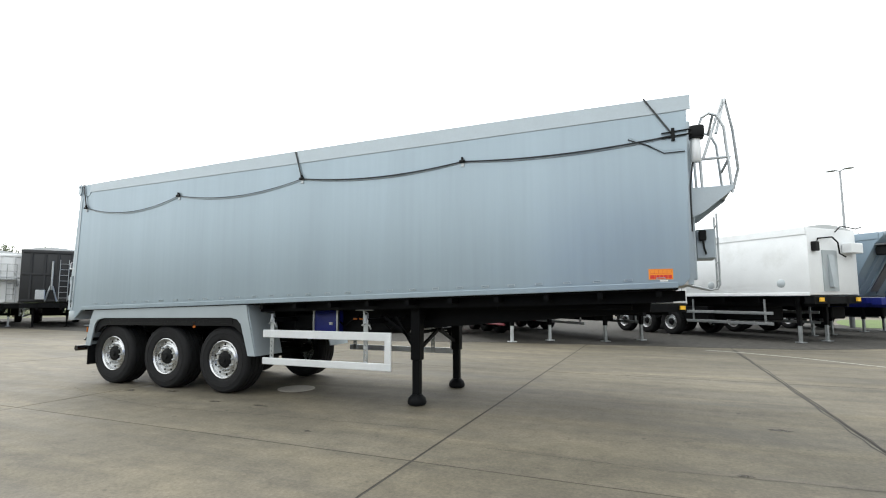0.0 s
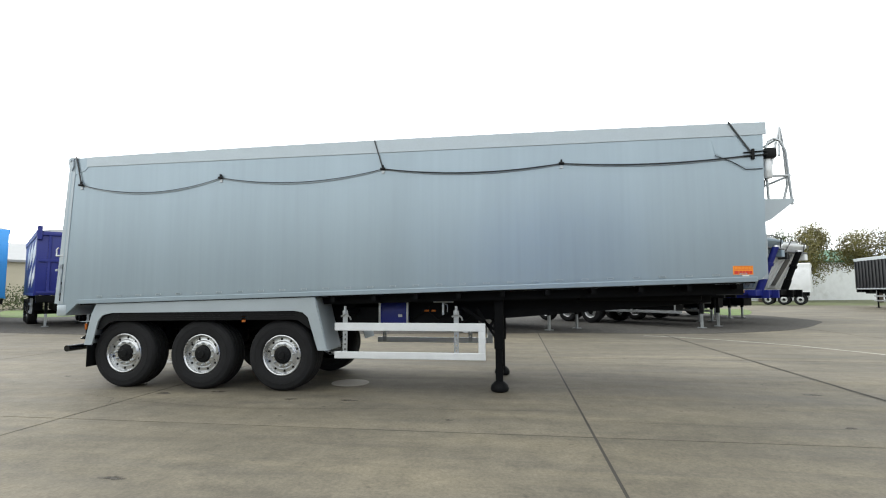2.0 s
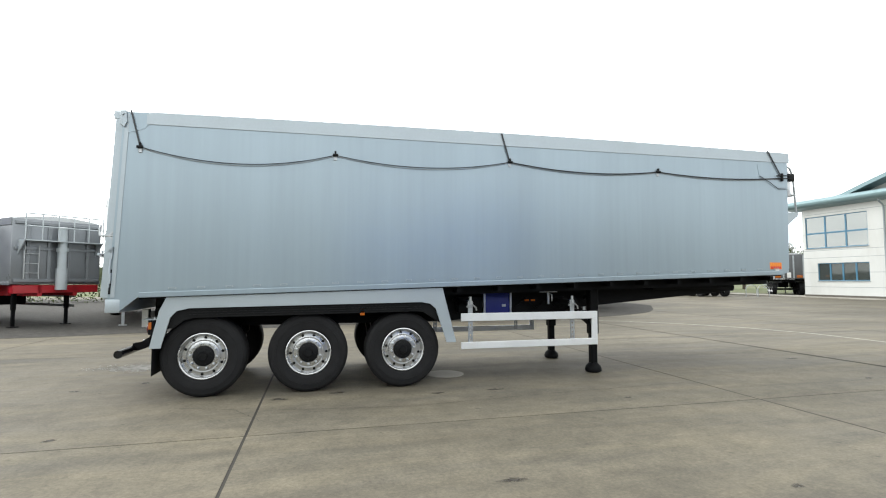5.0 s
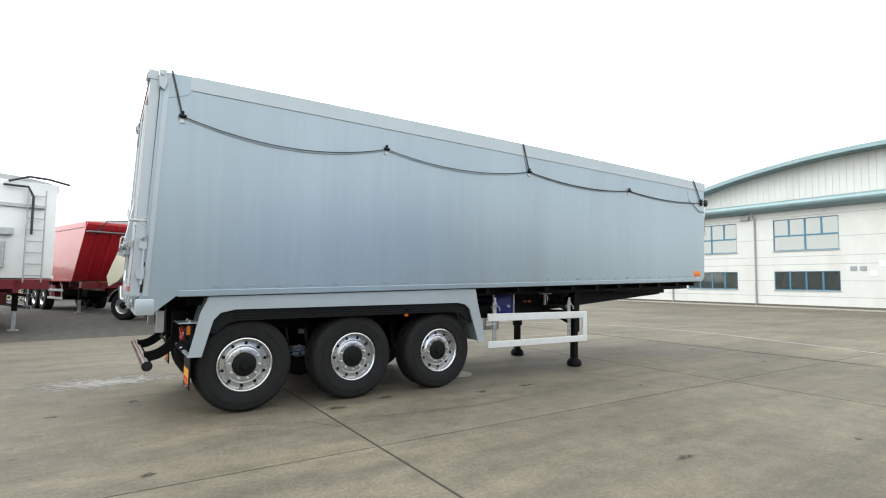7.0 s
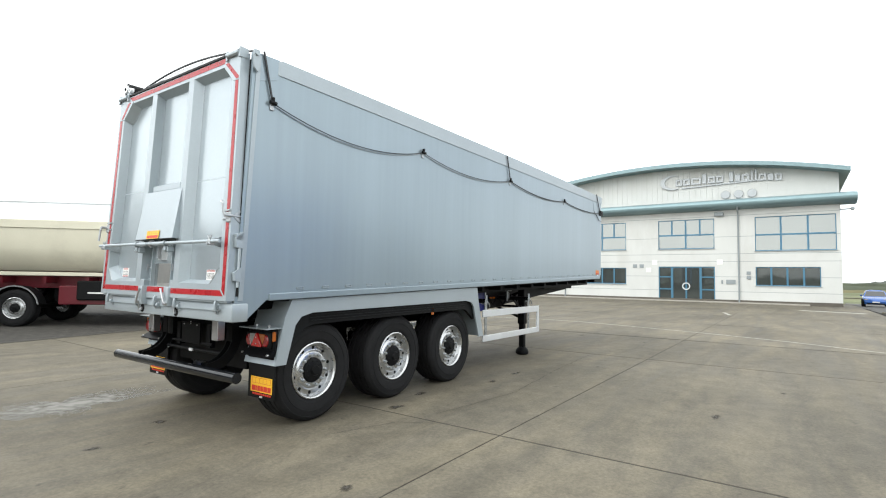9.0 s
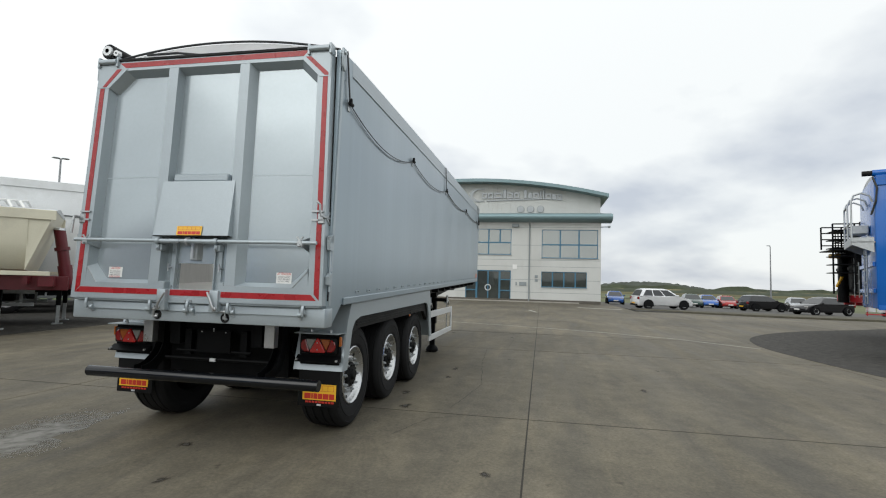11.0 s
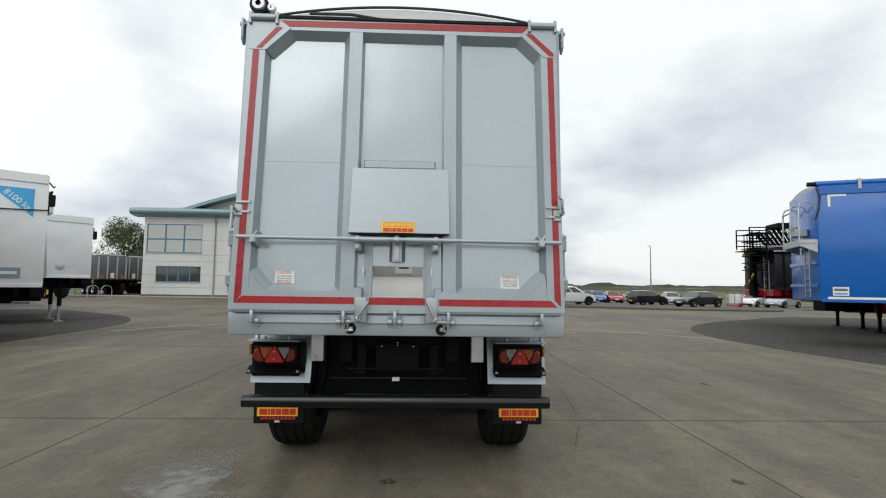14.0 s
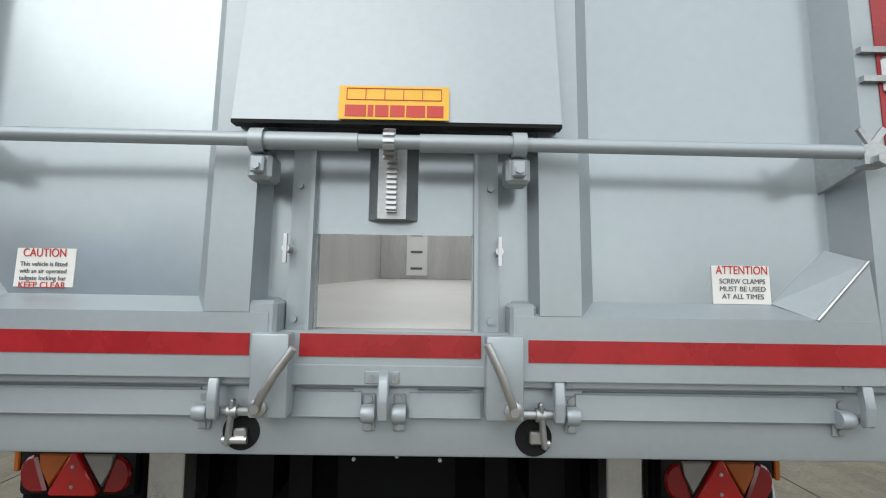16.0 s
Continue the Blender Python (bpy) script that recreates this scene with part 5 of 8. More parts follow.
for side in (0, 1):
    yc = 0.255 if side == 0 else W - 0.228
    out = -1 if side == 0 else 1
    bm = B()
    box(bm, -0.72, -0.67, yc - 0.20, yc + 0.20, 0.76, 1.06, 0.006)
    housing = add("lamp_housing", bm, "black", label="black rear lamp housing")
    housing.location = (0.12, 0, -0.045)
    bm = B()
    box(bm, -0.82, -0.60, yc - 0.22, yc + 0.22, 1.058, 1.066)
    part("top_plate", bm, M["silver"], housing)
    bm = B()
    prism(bm, [(-0.72, 0.85), (-0.80, 0.80), (-0.80, 0.792), (-0.72, 0.79)], 'y', yc - 0.22, yc + 0.22)
    part("lower_lip", bm, M["black"], housing)
    bm = B()
    box(bm, -0.705, -0.67, yc - 0.205, yc + 0.205, 0.715, 0.79, 0.003)
    part("bracket_plate", bm, M["silver"], housing)
    bm = B()
    box(bm, -0.758, -0.72, yc - 0.188, yc + 0.188, 0.868, 1.022, 0.02, 2)
    lamp = part("rear_lamp", bm, M["plastic"], housing, "red, amber and clear rear lamp cluster")
    def lens(pts, mat, x=-0.772, bev=0.004):
        bm = B()
        prism(bm, [(yc + u, 0.945 + v) for u, v in pts], 'x', x, -0.752, bev)
        part("lens", bm, M[mat], lamp)
    lens([(-0.072, -0.066), (0.072, -0.066), (0.078, -0.056), (0.008, 0.068), (-0.008, 0.068), (-0.078, -0.056)], "lens_bright", -0.778)
    for z in (-0.036, 0.026):
        bm = B()
        rod(bm, (-0.776, yc, 0.945 + z), (-0.781, yc, 0.945 + z), 0.006, 8)
        part("lens_screw", bm, M["galv"], lamp)
    for s in (-1, 1):
        lobe = [(s * 0.086, -0.060), (s * 0.135, -0.062), (s * 0.160, -0.050), (s * 0.174, -0.025), (s * 0.178, 0.005), (s * 0.168, 0.035), (s * 0.150, 0.052), (s * 0.128, 0.058)]
        wedge = [(s * 0.018, 0.060), (s * 0.122, 0.060), (s * 0.112, 0.020), (s * 0.084, -0.046)]
        lens(lobe, "lens_red", -0.770, 0.008)
        lens(wedge, "lens_dim" if s == out else "lens_clear", -0.766, 0.005)
    bm = B()
    box(bm, -0.74, -0.705, yc + out * 0.20, yc + out * 0.22, 0.94, 1.03, 0.004)
    part("side_lamp", bm, M["lens_amber"], housing)
    for yy in (-0.2, 0.2):
        bm = B()
        rod(bm, (-0.775, yc + yy, 0.81), (-0.795, yc + yy, 0.81), 0.012, 8)
        part("bolt", bm, M["steel"], housing)
        bm = B()
        rod(bm, (-0.70, yc + yy * 0.5, 1.066), (-0.70, yc + yy * 0.5, 1.09), 0.012, 8)
        part("bolt", bm, M["steel"], housing)


# ---- stored trailers round the yard ----
SMALL_WHEEL = wheel_meshes(0.52, 0.36, 28, False)


def ladder(bm, x, y, z0, z1, w=0.38, r=0.018, step=0.3):
    for s in (-1, 1):
        rod(bm, (x, y + s * w / 2, z0), (x, y + s * w / 2, z1), r, 6)
    z = z0 + step * 0.6
    while z < z1 - 0.05:
        rod(bm, (x, y - w / 2, z), (x, y + w / 2, z), r * 0.8, 6)
        z += step
    return bm


def stored_trailer(x, y, heading, body, chassis_mat, label, z0=1.45, z1=3.7, L=9.5, style="box", ram=None, ladders=(), platform=None, ribs=0, leg_mat="galv",
                   front_frame=True, box_mat=None, legs_back=1.6, wheels_back=2.2, leg_gap=1.5, rail=None, hoses=False, guard=True, ports=0, nose=0.9, bolster=True):
    """A parked trailer with its front at (x, y), pointing along heading; x runs forward and y to its left."""
    t = thing("parked_trailer", label, "trailer", pose(x, y, 0, 0, 0, heading), "stored trailers round the yard")
    hw = 1.27
    bm = B()
    if style == "nose":
        side = [(-L, z0), (-0.9, z0), (nose - 0.9 + 0.35, z1 - 0.35), (nose - 0.9 + 0.5, z1), (-L - 0.1, z1)]
        prism(bm, side, 'y', -hw, hw, 0.04)
    elif style == "tub":
        pts = [(-hw, z1), (-hw, z0 + 0.75), (-hw * 0.93, z0 + 0.4), (-hw * 0.74, z0 + 0.12), (-hw * 0.45, z0), (hw * 0.45, z0), (hw * 0.74, z0 + 0.12), (hw * 0.93, z0 + 0.4), (hw, z0 + 0.75), (hw, z1)]
        prism(bm, pts, 'x', -L, -0.5)
        # tail with a long sweep back, and sloped headboard
        for s in (-1, 1):
            prism(bm, [(-L + 0.1, z1 + 0.02), (-L - 0.55, z1 - 0.05), (-L - 1.0, z1 - 0.9), (-L - 1.25, z0 + 0.1), (-L - 1.15, z0 - 0.25), (-L - 0.75, z0 - 0.05), (-L + 0.1, z0 + 0.9)], 'y', s * hw - 0.02, s * hw + 0.02)
        prism(bm, [(-L, z0 + 0.3), (-L - 1.0, z0 - 0.1), (-L - 0.5, z1 - 0.15), (-L, z1 - 0.1)], 'y', -hw + 0.03, hw - 0.03)
        prism(bm, [(-0.5, z0 + 0.1), (-0.5, z1), (0.0, z1)], 'y', -hw + 0.02, hw - 0.02)
    else:
        box(bm, -L, 0.0, -hw, hw, z0, z1, 0.035, 2)
    b = part("body", bm, M[body], t)
    ft = 0.0 if style == "box" else (nose - 0.4 if style == "nose" else 0.05)
    for s in (-1, 1):
        bm = B()
        box(bm, -L - 0.05, ft - 0.03, s * hw - 0.03, s * hw + 0.03, z1 - 0.22, z1 + 0.015, 0.01)
        box(bm, -L, -0.9 if style == "nose" else -0.02, s * hw - 0.02, s * hw + 0.02, z0 - 0.02, z0 + 0.08, 0.008)
        part("edge_rail", bm, M[rail or body], b)
    bm = B()
    ny = 10
    prism(bm, [(-hw, z1)] + [(-hw + 2 * hw * i / ny, z1 + 0.14 * (1 - (2 * i / ny - 1) ** 2)) for i in range(1, ny)] + [(hw, z1)], 'x', -L, ft - 0.04)
    part("cover_sheet", bm, M["sheet_far"], t)
    for i in range(ribs):
        xr = -0.25 - i * (L - 0.5) / max(1, ribs - 1)
        for s in (-1, 1):
            bm = B()
            box(bm, xr - 0.05, xr + 0.05, s * (hw + 0.035) - 0.035, s * (hw + 0.035) + 0.035, z0 + 0.05, z1 - 0.2, 0.012)
            part("side_rib", bm, M[body], b)
    if front_frame and style == "box":
        for yy in (-0.85, -0.28, 0.28, 0.85):
            bm = B()
            box(bm, 0.0, 0.05, yy - 0.05, yy + 0.05, z0 + 0.1, z1 - 0.1, 0.01)
            part("front_rib", bm, M[rail or body], b)
        for zz in (z0 + 0.12, (z0 + z1) / 2 + 0.1, z1 - 0.12):
            bm = B()
            box(bm, 0.0, 0.06, -1.2, 1.2, zz - 0.05, zz + 0.05, 0.01)
            part("front_rib", bm, M[rail or body], b)
    if style == "nose":
        for yy in (-0.8, -0.3, 0.3, 0.8):
            bm = B()
            beam(bm, (-0.86, yy, z0 + 0.1), (nose - 0.55, yy, z1 - 0.45), 0.1, 0.09, 0.01)
            part("front_rib", bm, M[rail or body], b)
        bm = B()
        prism(bm, [(nose - 0.75, z1 - 0.05), (nose - 0.3, z1 + 0.02), (nose - 0.28, z1 - 0.10), (nose - 0.6, z1 - 0.42)], 'y', -hw - 0.01, hw + 0.01, 0.02)
        part("front_lip", bm, M[rail or body], b)
        if ram:
            bm = B()
            beam(bm, (-0.80, 0.0, z0 + 0.2), (nose - 0.66, 0.0, z1 - 0.7), 0.44, 0.10)
            part("front_recess", bm, M["grey_tail"], b)
        for yy in (-1.0, 1.0) if ram else ():
            bm = B()
            box(bm, nose - 0.62, nose - 0.22, yy - 0.16, yy + 0.16, z1 - 0.75, z1 - 0.45, 0.02)
            part("drive_box", bm, M["plastic" if yy < 0 else (rail or body)], t)
        bm = B()
        pipe(bm, [(nose - 0.4, -1.0, z1 - 0.5), (nose - 0.25, -0.6, z1 + 0.08), (nose - 0.3, 0.1, z1 + 0.15), (nose - 0.2, 0.8, z1 + 0.05), (nose - 0.35, 1.0, z1 - 0.45)], 0.025, 8)
        part("hose", bm, M["hose"], t)
        bm = B()
        box(bm, nose - 0.85, nose - 0.25, -hw + 0.02, hw - 0.02, z1 - 0.42, z1 - 0.36, 0.01)
        part("header_shelf", bm, M["grey_tail"], b)
    if ram:
        bm = B()
        if style == "nose":
            lo, hi = Vector((-0.35, 0, 1.25)), Vector((nose - 0.15, 0, z1 - 0.35))
        elif style == "tub":
            lo, hi = Vector((0.25, 0, 1.2)), Vector((0.0, 0, z1 - 0.35))
        else:
            lo, hi = Vector((0.22, 0, 1.2)), Vector((0.22, 0, z1 - 0.25))
        rod(bm, lo, lo.lerp(hi, 0.35), 0.16, 16)
        rod(bm, lo.lerp(hi, 0.3), hi, 0.13, 16)
        rod(bm, lo.lerp(hi, 0.62), lo.lerp(hi, 0.68), 0.17, 16)
        r = part("tipping_ram", bm, M[ram], t)
        bm = B()
        lathe(bm, [(0.0, 0.06), (0.13, 0.04), (0.14, -0.02)], hi, 'z', 14)
        part("ram_head", bm, M["steel"], r)
    for (yy, za, zb) in ladders:
        bm = B()
        ladder(bm, 0.12, yy, za, zb)
        part("ladder", bm, M["galv"], t)
    if platform:
        zp, y0, y1, pm = platform
        bm = B()
        box(bm, 0.0, 0.45, y0, y1, zp - 0.03, zp)
        for yy in (y0, y1):
            prism(bm, [(0.0, zp - 0.45), (0.0, zp - 0.02), (0.45, zp - 0.02)], 'y', yy - 0.01, yy + 0.01)
        for yy in [y0 + (y1 - y0) * i / 5 for i in range(6)]:
            rod(bm, (0.44, yy, zp), (0.44, yy, zp + 0.8), 0.018, 6)
        for zz in (zp + 0.42, zp + 0.8):
            rod(bm, (0.44, y0, zz), (0.44, y1, zz), 0.018, 6)
        part("platform", bm, M[pm], t)
    if hoses:
        bm = B()
        pipe(bm, [(0.06, -0.95, z1 - 0.55), (0.1, -0.9, z1 - 0.35), (0.12, -0.2, z1 - 0.28), (0.14, 0.05, z1 - 0.45), (0.14, 0.1, z1 - 0.8), (0.12, 0.45, z1 - 0.9)], 0.025, 8)
        pipe(bm, [(0.05, 0.1, z1 - 0.1), (0.12, 0.3, z1 + 0.1), (0.3, 0.75, z1 + 0.0), (0.35, 0.95, z1 + 0.06)], 0.02, 8)
        box(bm, 0.0, 0.16, -1.12, -0.92, z1 - 0.75, z1 - 0.45, 0.02)
        part("sheet_drive", bm, M["plastic"], t)
        bm = B()
        box(bm, 0.02, 0.3, 0.45, 1.1, z1 - 0.78, z1 - 0.45, 0.02)
        part("valve_box", bm, M[body], t)
        bm = B()
        prism(bm, [(0.01, z0 + 0.25), (0.16, z0 + 0.25), (0.06, z1 - 0.85), (0.01, z1 - 0.85)], 'y', -0.35, -0.1)
        box(bm, 0.0, 0.03, -0.6, 0.15, z0 + 0.12, z1 - 0.7)
        part("front_well", bm, M["silver_body"], t)
        for s in (-1, 1):
            bm = B()
            box(bm, 0.1, 0.14, s * 0.95 - 0.1, s * 0.95 + 0.1, z0 - 0.2, z0 - 0.08)
            part("marker_plate", bm, M["yellow"], t)
    for i in range(ports):
        for s in (-1, 1):
            bm = B()
            lathe(bm, [(0.0, 0.01), (0.12, 0.01), (0.14, 0.0)], (-0.9 - i * 2.6, s * hw, z0 + 0.38), 'y', 16)
            if s == -1:
                for v in bm.verts:
                    v.co.y = 2 * (-hw) - v.co.y
            part("port_cover", bm, M["silver_body"], b)
    # chassis, legs, axles, wheels
    bm = B()
    zc = z0 - 0.03
    for s in (-1, 1):
        box(bm, -L + 0.2, (0.3 if style != "box" else 0.05) if bolster else -3.0, s * 0.5 - 0.06, s * 0.5 + 0.06, zc - 0.35, zc, 0.006)
    for i in range(7 if bolster else 5):
        xx = -L + 0.5 + i * (L - 1.0) / 6
        box(bm, xx - 0.05, xx + 0.05, -1.1, 1.1, zc - 0.2, zc - 0.02)
    if bolster:
        box(bm, -0.25, 0.05, -1.2, 1.2, zc - 0.25, zc, 0.01)
    box(bm, -L * 0.5 - 0.7, -L * 0.5 + 0.7, -1.15, -0.75, 0.62, 1.15, 0.02)
    box(bm, -L * 0.42 - 0.5, -L * 0.42 + 0.5, 0.75, 1.15, 0.62, 1.15, 0.02)
    ch = part("chassis", bm, M[chassis_mat], t)
    # added black block that keeps the gap under the body dark
    bm = B()
    box(bm, -L * 0.66, -L * 0.22, -0.42, 0.42, 0.66, zc - 0.3, 0.04)
    part("dark_gap_filler", bm, M["black"], t)
    for s in (-1, 1):
        bm = B()
        box(bm, -legs_back - 0.06, -legs_back + 0.06, s * leg_gap / 2 - 0.06, s * leg_gap / 2 + 0.06, 0.55, zc, 0.008)
        leg = part("landing_leg", bm, M["black"], t)
        bm = B()
        box(bm, -legs_back - 0.045, -legs_back + 0.045, s * leg_gap / 2 - 0.045, s * leg_gap / 2 + 0.045, 0.03, 0.6, 0.006)
        box(bm, -legs_back - 0.13, -legs_back + 0.13, s * leg_gap / 2 - 0.12, s * leg_gap / 2 + 0.12, 0.0, 0.035, 0.008)
        part("inner_leg", bm, M[leg_mat], leg)
    for i in range(3):
        xw = -L + wheels_back - 1.31 + i * 1.31
        wheel(t, SMALL_WHEEL, xw, -hw + 0.2, 0.52, False, 20 * i)
        wheel(t, SMALL_WHEEL, xw, hw - 0.2, 0.52, True, 20 * i)
        bm = B()
        rod(bm, (xw, -1.0, 0.52), (xw, 1.0, 0.52), 0.07, 10)
        part("axle", bm, M["black"], t)
    for s in (-1, 1):
        for i in range(3):
            bm = B()
            xw = -L + wheels_back - 1.31 + i * 1.31
            o = arc(xw, 0.52, 0.62, 10, 170, 10)
            n = arc(xw, 0.52, 0.59, 170, 10, 10)
            prism(bm, o + n, 'y', s * (hw - 0.2) - 0.19, s * (hw - 0.2) + 0.19)
            guard_ = part("mudguard", bm, M["plastic"], t)
            if style == "tub":
                bm = B()
                prism(bm, arc(xw, 0.52, 0.635, 10, 170, 10) + arc(xw, 0.52, 0.60, 170, 10, 10), 'y', s * (hw - 0.005) - 0.012, s * (hw - 0.005) + 0.012)
                part("mudguard_rim", bm, M["galv"], guard_)
        if guard:
            bm = B()
            xa, xb = -L + wheels_back + 2.1, -legs_back - 0.5
            if xb - xa > 0.8:
                for zz in (0.6, 0.95):
                    box(bm, xa, xb, s * (hw - 0.04) - 0.015, s * (hw - 0.04) + 0.015, zz - 0.05, zz + 0.05, 0.004)
                for xx in (xa + 0.3, xb - 0.3):
                    box(bm, xx - 0.03, xx + 0.03, s * (hw - 0.08) - 0.02, s * (hw - 0.08) + 0.02, 0.55, zc - 0.1)
                part("side_guard", bm, M["galv"], t)
    return t


M["sheet_far"] = material("pale_cover_sheet", (0.5, 0.52, 0.53), 0.5, 0.0, 0.1, 3, 60)

# the row beyond the silver trailer, from its rear end to its front end
stored_trailer(-23.6, 9.4, -28, "white_paint", "black", "white panelled trailer with a fitted headboard", 1.3, 4.0, 12.0, platform=(2.6, -1.0, 1.0, "galv"), ladders=((0.8, 1.3, 2.5),))
black_t = stored_trailer(-20.49, 10.51, -32, "black_body", "black", "black ejector trailer with a grey headboard ladder", 1.35, 4.10, 12.0, ladders=((0.55, 1.4, 3.6),), rail="black_body", leg_mat="black")
light = stored_trailer(-18.08, 12.27, -37, "blue_light", "black", "light blue walking-floor trailer with a grey headboard step", 1.2, 4.4, 12.0, front_frame=False, ladders=((0.62, 1.3, 2.85),), leg_mat="black")
dark = stored_trailer(-12.12, 11.59, -40, "blue_dark", "black", "dark blue steel tipper with white side stripes", 1.35, 3.95, 8.0, ram="black", platform=None)
grey_t = stored_trailer(-6.75, 11.9, -42, "stone_grey", "red_paint", "silver tipper on a bright red chassis", 1.38, 3.42, 13.5, ram="silver_body", ladders=((-0.78, 1.55, 2.6),), platform=(2.75, -1.1, 1.1, "silver_body"), leg_mat="black", legs_back=1.0, wheels_back=3.0)
white_d = stored_trailer(-3.74, 11.0, -72, "white_paint", "maroon", "white high-sided trailer with grey headboard ladder", 1.45, 4.0, 11.0, ladders=((0.8, 1.35, 3.8),), front_frame=False, legs_back=1.2)
red_t = stored_trailer(-1.0, 19.6, -72, "red_paint", "maroon", "red tipper with a leaning front", 1.35, 3.75, 8.5, style="nose", hoses=False)
cream = stored_trailer(5.77, 10.54, -46, "cream", "maroon", "cream half-round tipper on a maroon chassis", 1.45, 2.98, 7.6, style="tub", ram="maroon", legs_back=1.2, wheels_back=0.75, leg_mat="guard_white", guard=False)
white_1 = stored_trailer(8.95, 11.45, -48, "white_paint", "black", "tall white trailer with a headboard ladder and hoses", 1.3, 4.1, 12.0, ladders=((0.75, 1.35, 3.6),), front_frame=False, hoses=True)
white_2 = stored_trailer(14.28, 13.84, -44, "white_paint", "black", "white tipper with round side ports", 1.55, 3.68, 9.0, front_frame=False, hoses=True, ports=2, leg_gap=1.4, legs_back=0.75)
grey_3 = stored_trailer(16.75, 16.3, -45, "grey_body", "blue_dark", "grey tipper with a leaning front and a blue ram", 1.5, 3.65, 9.0, style="nose", nose=0.6, ram="blue_dark", leg_gap=1.15, legs_back=2.6)
white_4 = stored_trailer(19.3, 19.5, -48, "white_paint", "black", "white tipper with a leaning front and a black ram", 1.5, 3.65, 9.0, style="nose", nose=0.6, ram="black", leg_gap=1.3, legs_back=2.6)

# far side of the yard
far_white = stored_trailer(24.0, 52.0, 150, "white_paint", "black", "long white box trailer at the back of the yard", 1.25, 3.9, 12.0, front_frame=False)
far_black = stored_trailer(35.75, 39.7, 82, "black_body", "black", "black ribbed scrap trailer with amber rear lights", 1.5, 4.0, 11.0, ribs=22, rail="silver_body", leg_mat="black", legs_back=2.2, wheels_back=1.9)
for xx, yy, hh, cc in ((49.6, 37.5, 50, "grey_tail"), (52.7, 37.3, 50, "grey_tail")):
    tail_t = stored_trailer(xx, yy, hh, cc, "black", "dull grey tipper parked with its tailgate towards the yard", 1.5, 3.75, 9.0)
    for yy in (-1.15, -0.4, 0.4, 1.15):
        bm = B()
        box(bm, -9.09, -9.0, yy - 0.06, yy + 0.06, 1.55, 3.65, 0.01)
        part("tail_rib", bm, M["silver_body"], tail_t)
    for yy in (-0.85, 0.85):
        bm = B()
        box(bm, -9.06, -9.0, yy - 0.22, yy + 0.22, 1.6, 1.85, 0.01)
        part("tail_lamp", bm, M["lens_amber"], tail_t)
    bm = B()
    box(bm, -9.08, -9.0, -0.18, 0.12, 1.6, 2.1, 0.01)
    part("tail_plate", bm, M["white_label"], tail_t)
for k in (0, 1):
    rack_hoop = thing("cycle_hoop", "plain galvanised steel cycle hoop in the paving", "cycle stand", pose(36.5 + 0.3 * k, 27.6 - 0.9 * k, 0, 0, 0, 60), "cycle hoops by the office")
    bm = B()
    pipe(bm, [(0, -0.4, 0), (0, -0.4, 0.65)] + [(0, -0.4 * math.cos(a * math.pi / 8), 0.65 + 0.35 * math.sin(a * math.pi / 8)) for a in range(1, 8)] + [(0, 0.4, 0.65), (0, 0.4, 0)], 0.03, 8)
    part("hoop", bm, M["galv"], rack_hoop)

# blue refuse trailer and a dark machine trailer on the other island
blue_r = stored_trailer(8.83, -9.61, 67, "blue_royal", "black", "tall royal blue recycling trailer with a grey ladder", 1.20, 4.18, 13.0, front_frame=False, ladders=((0.72, 1.3, 2.70),), platform=None, leg_mat="maroon", legs_back=4.6, leg_gap=1.7, guard=False, bolster=False)
dark_r = stored_trailer(15.1, -12.55, 80, "black_body", "red_paint", "dark machine trailer with catwalk and black ram", 1.5, 3.1, 10.0, ram="black", ladders=((0.9, 1.4, 3.2),), platform=(2.9, -0.2, 1.15, "black"), leg_mat="black", legs_back=3.3, leg_gap=1.5)
hidden_r = stored_trailer(11.8, -14.0, 76, "grey_tail", "maroon", "dull grey trailer squeezed beside the blue one", 1.5, 3.7, 10.0, leg_mat="black", legs_back=0.8, leg_gap=1.4)


# ---- office building ----
M["cladding"] = material("white_panel_cladding", (0.56, 0.57, 0.55), 0.5, 0.0, 0.05, 0.8, 20, stain=(0.47, 0.47, 0.44), stretch=(1, 1, 0.4))
M["roof_metal"] = material("blue_grey_roof_metal", (0.20, 0.29, 0.31), 0.4, 0.3, 0.08, 1.5, 20)
M["frame_blue"] = material("blue_window_frame", (0.05, 0.16, 0.25), 0.4, 0.0, 0.08)
M["frame_grey"] = material("grey_window_frame", (0.25, 0.28, 0.29), 0.45, 0.0, 0.08)
M["sign_grey"] = material("grey_sign_letters", (0.36, 0.38, 0.39), 0.35, 0.5, 0.06)
M["room"] = material("dim_room", (0.30, 0.29, 0.27), 0.9, 0.0, 0.2, 0.7)
M["blind"] = material("pale_blind", (0.36, 0.36, 0.32), 0.8, 0.0, 0.08)
M["brick"] = material("dark_plinth", (0.10, 0.09, 0.075), 0.8, 0.0, 0.2, 5, 40, 0.004)
gl = bpy.data.materials.new("window_glass")
gl.use_nodes = True
gb = gl.node_tree.nodes["Principled BSDF"]
gb.inputs["Base Color"].default_value = (0.36, 0.38, 0.37, 1)
gb.inputs["Roughness"].default_value = 0.03
gb.inputs["Transmission Weight"].default_value = 0.45
gb.inputs["IOR"].default_value = 1.5
gb.inputs["Metallic"].default_value = 0.5
M["glass"] = gl
gd = gl.copy()
gd.name = "dark_window_glass"
gd.node_tree.nodes["Principled BSDF"].inputs["Base Color"].default_value = (0.10, 0.115, 0.11, 1)
gd.node_tree.nodes["Principled BSDF"].inputs["Metallic"].default_value = 0.15
M["glass_dark"] = gd

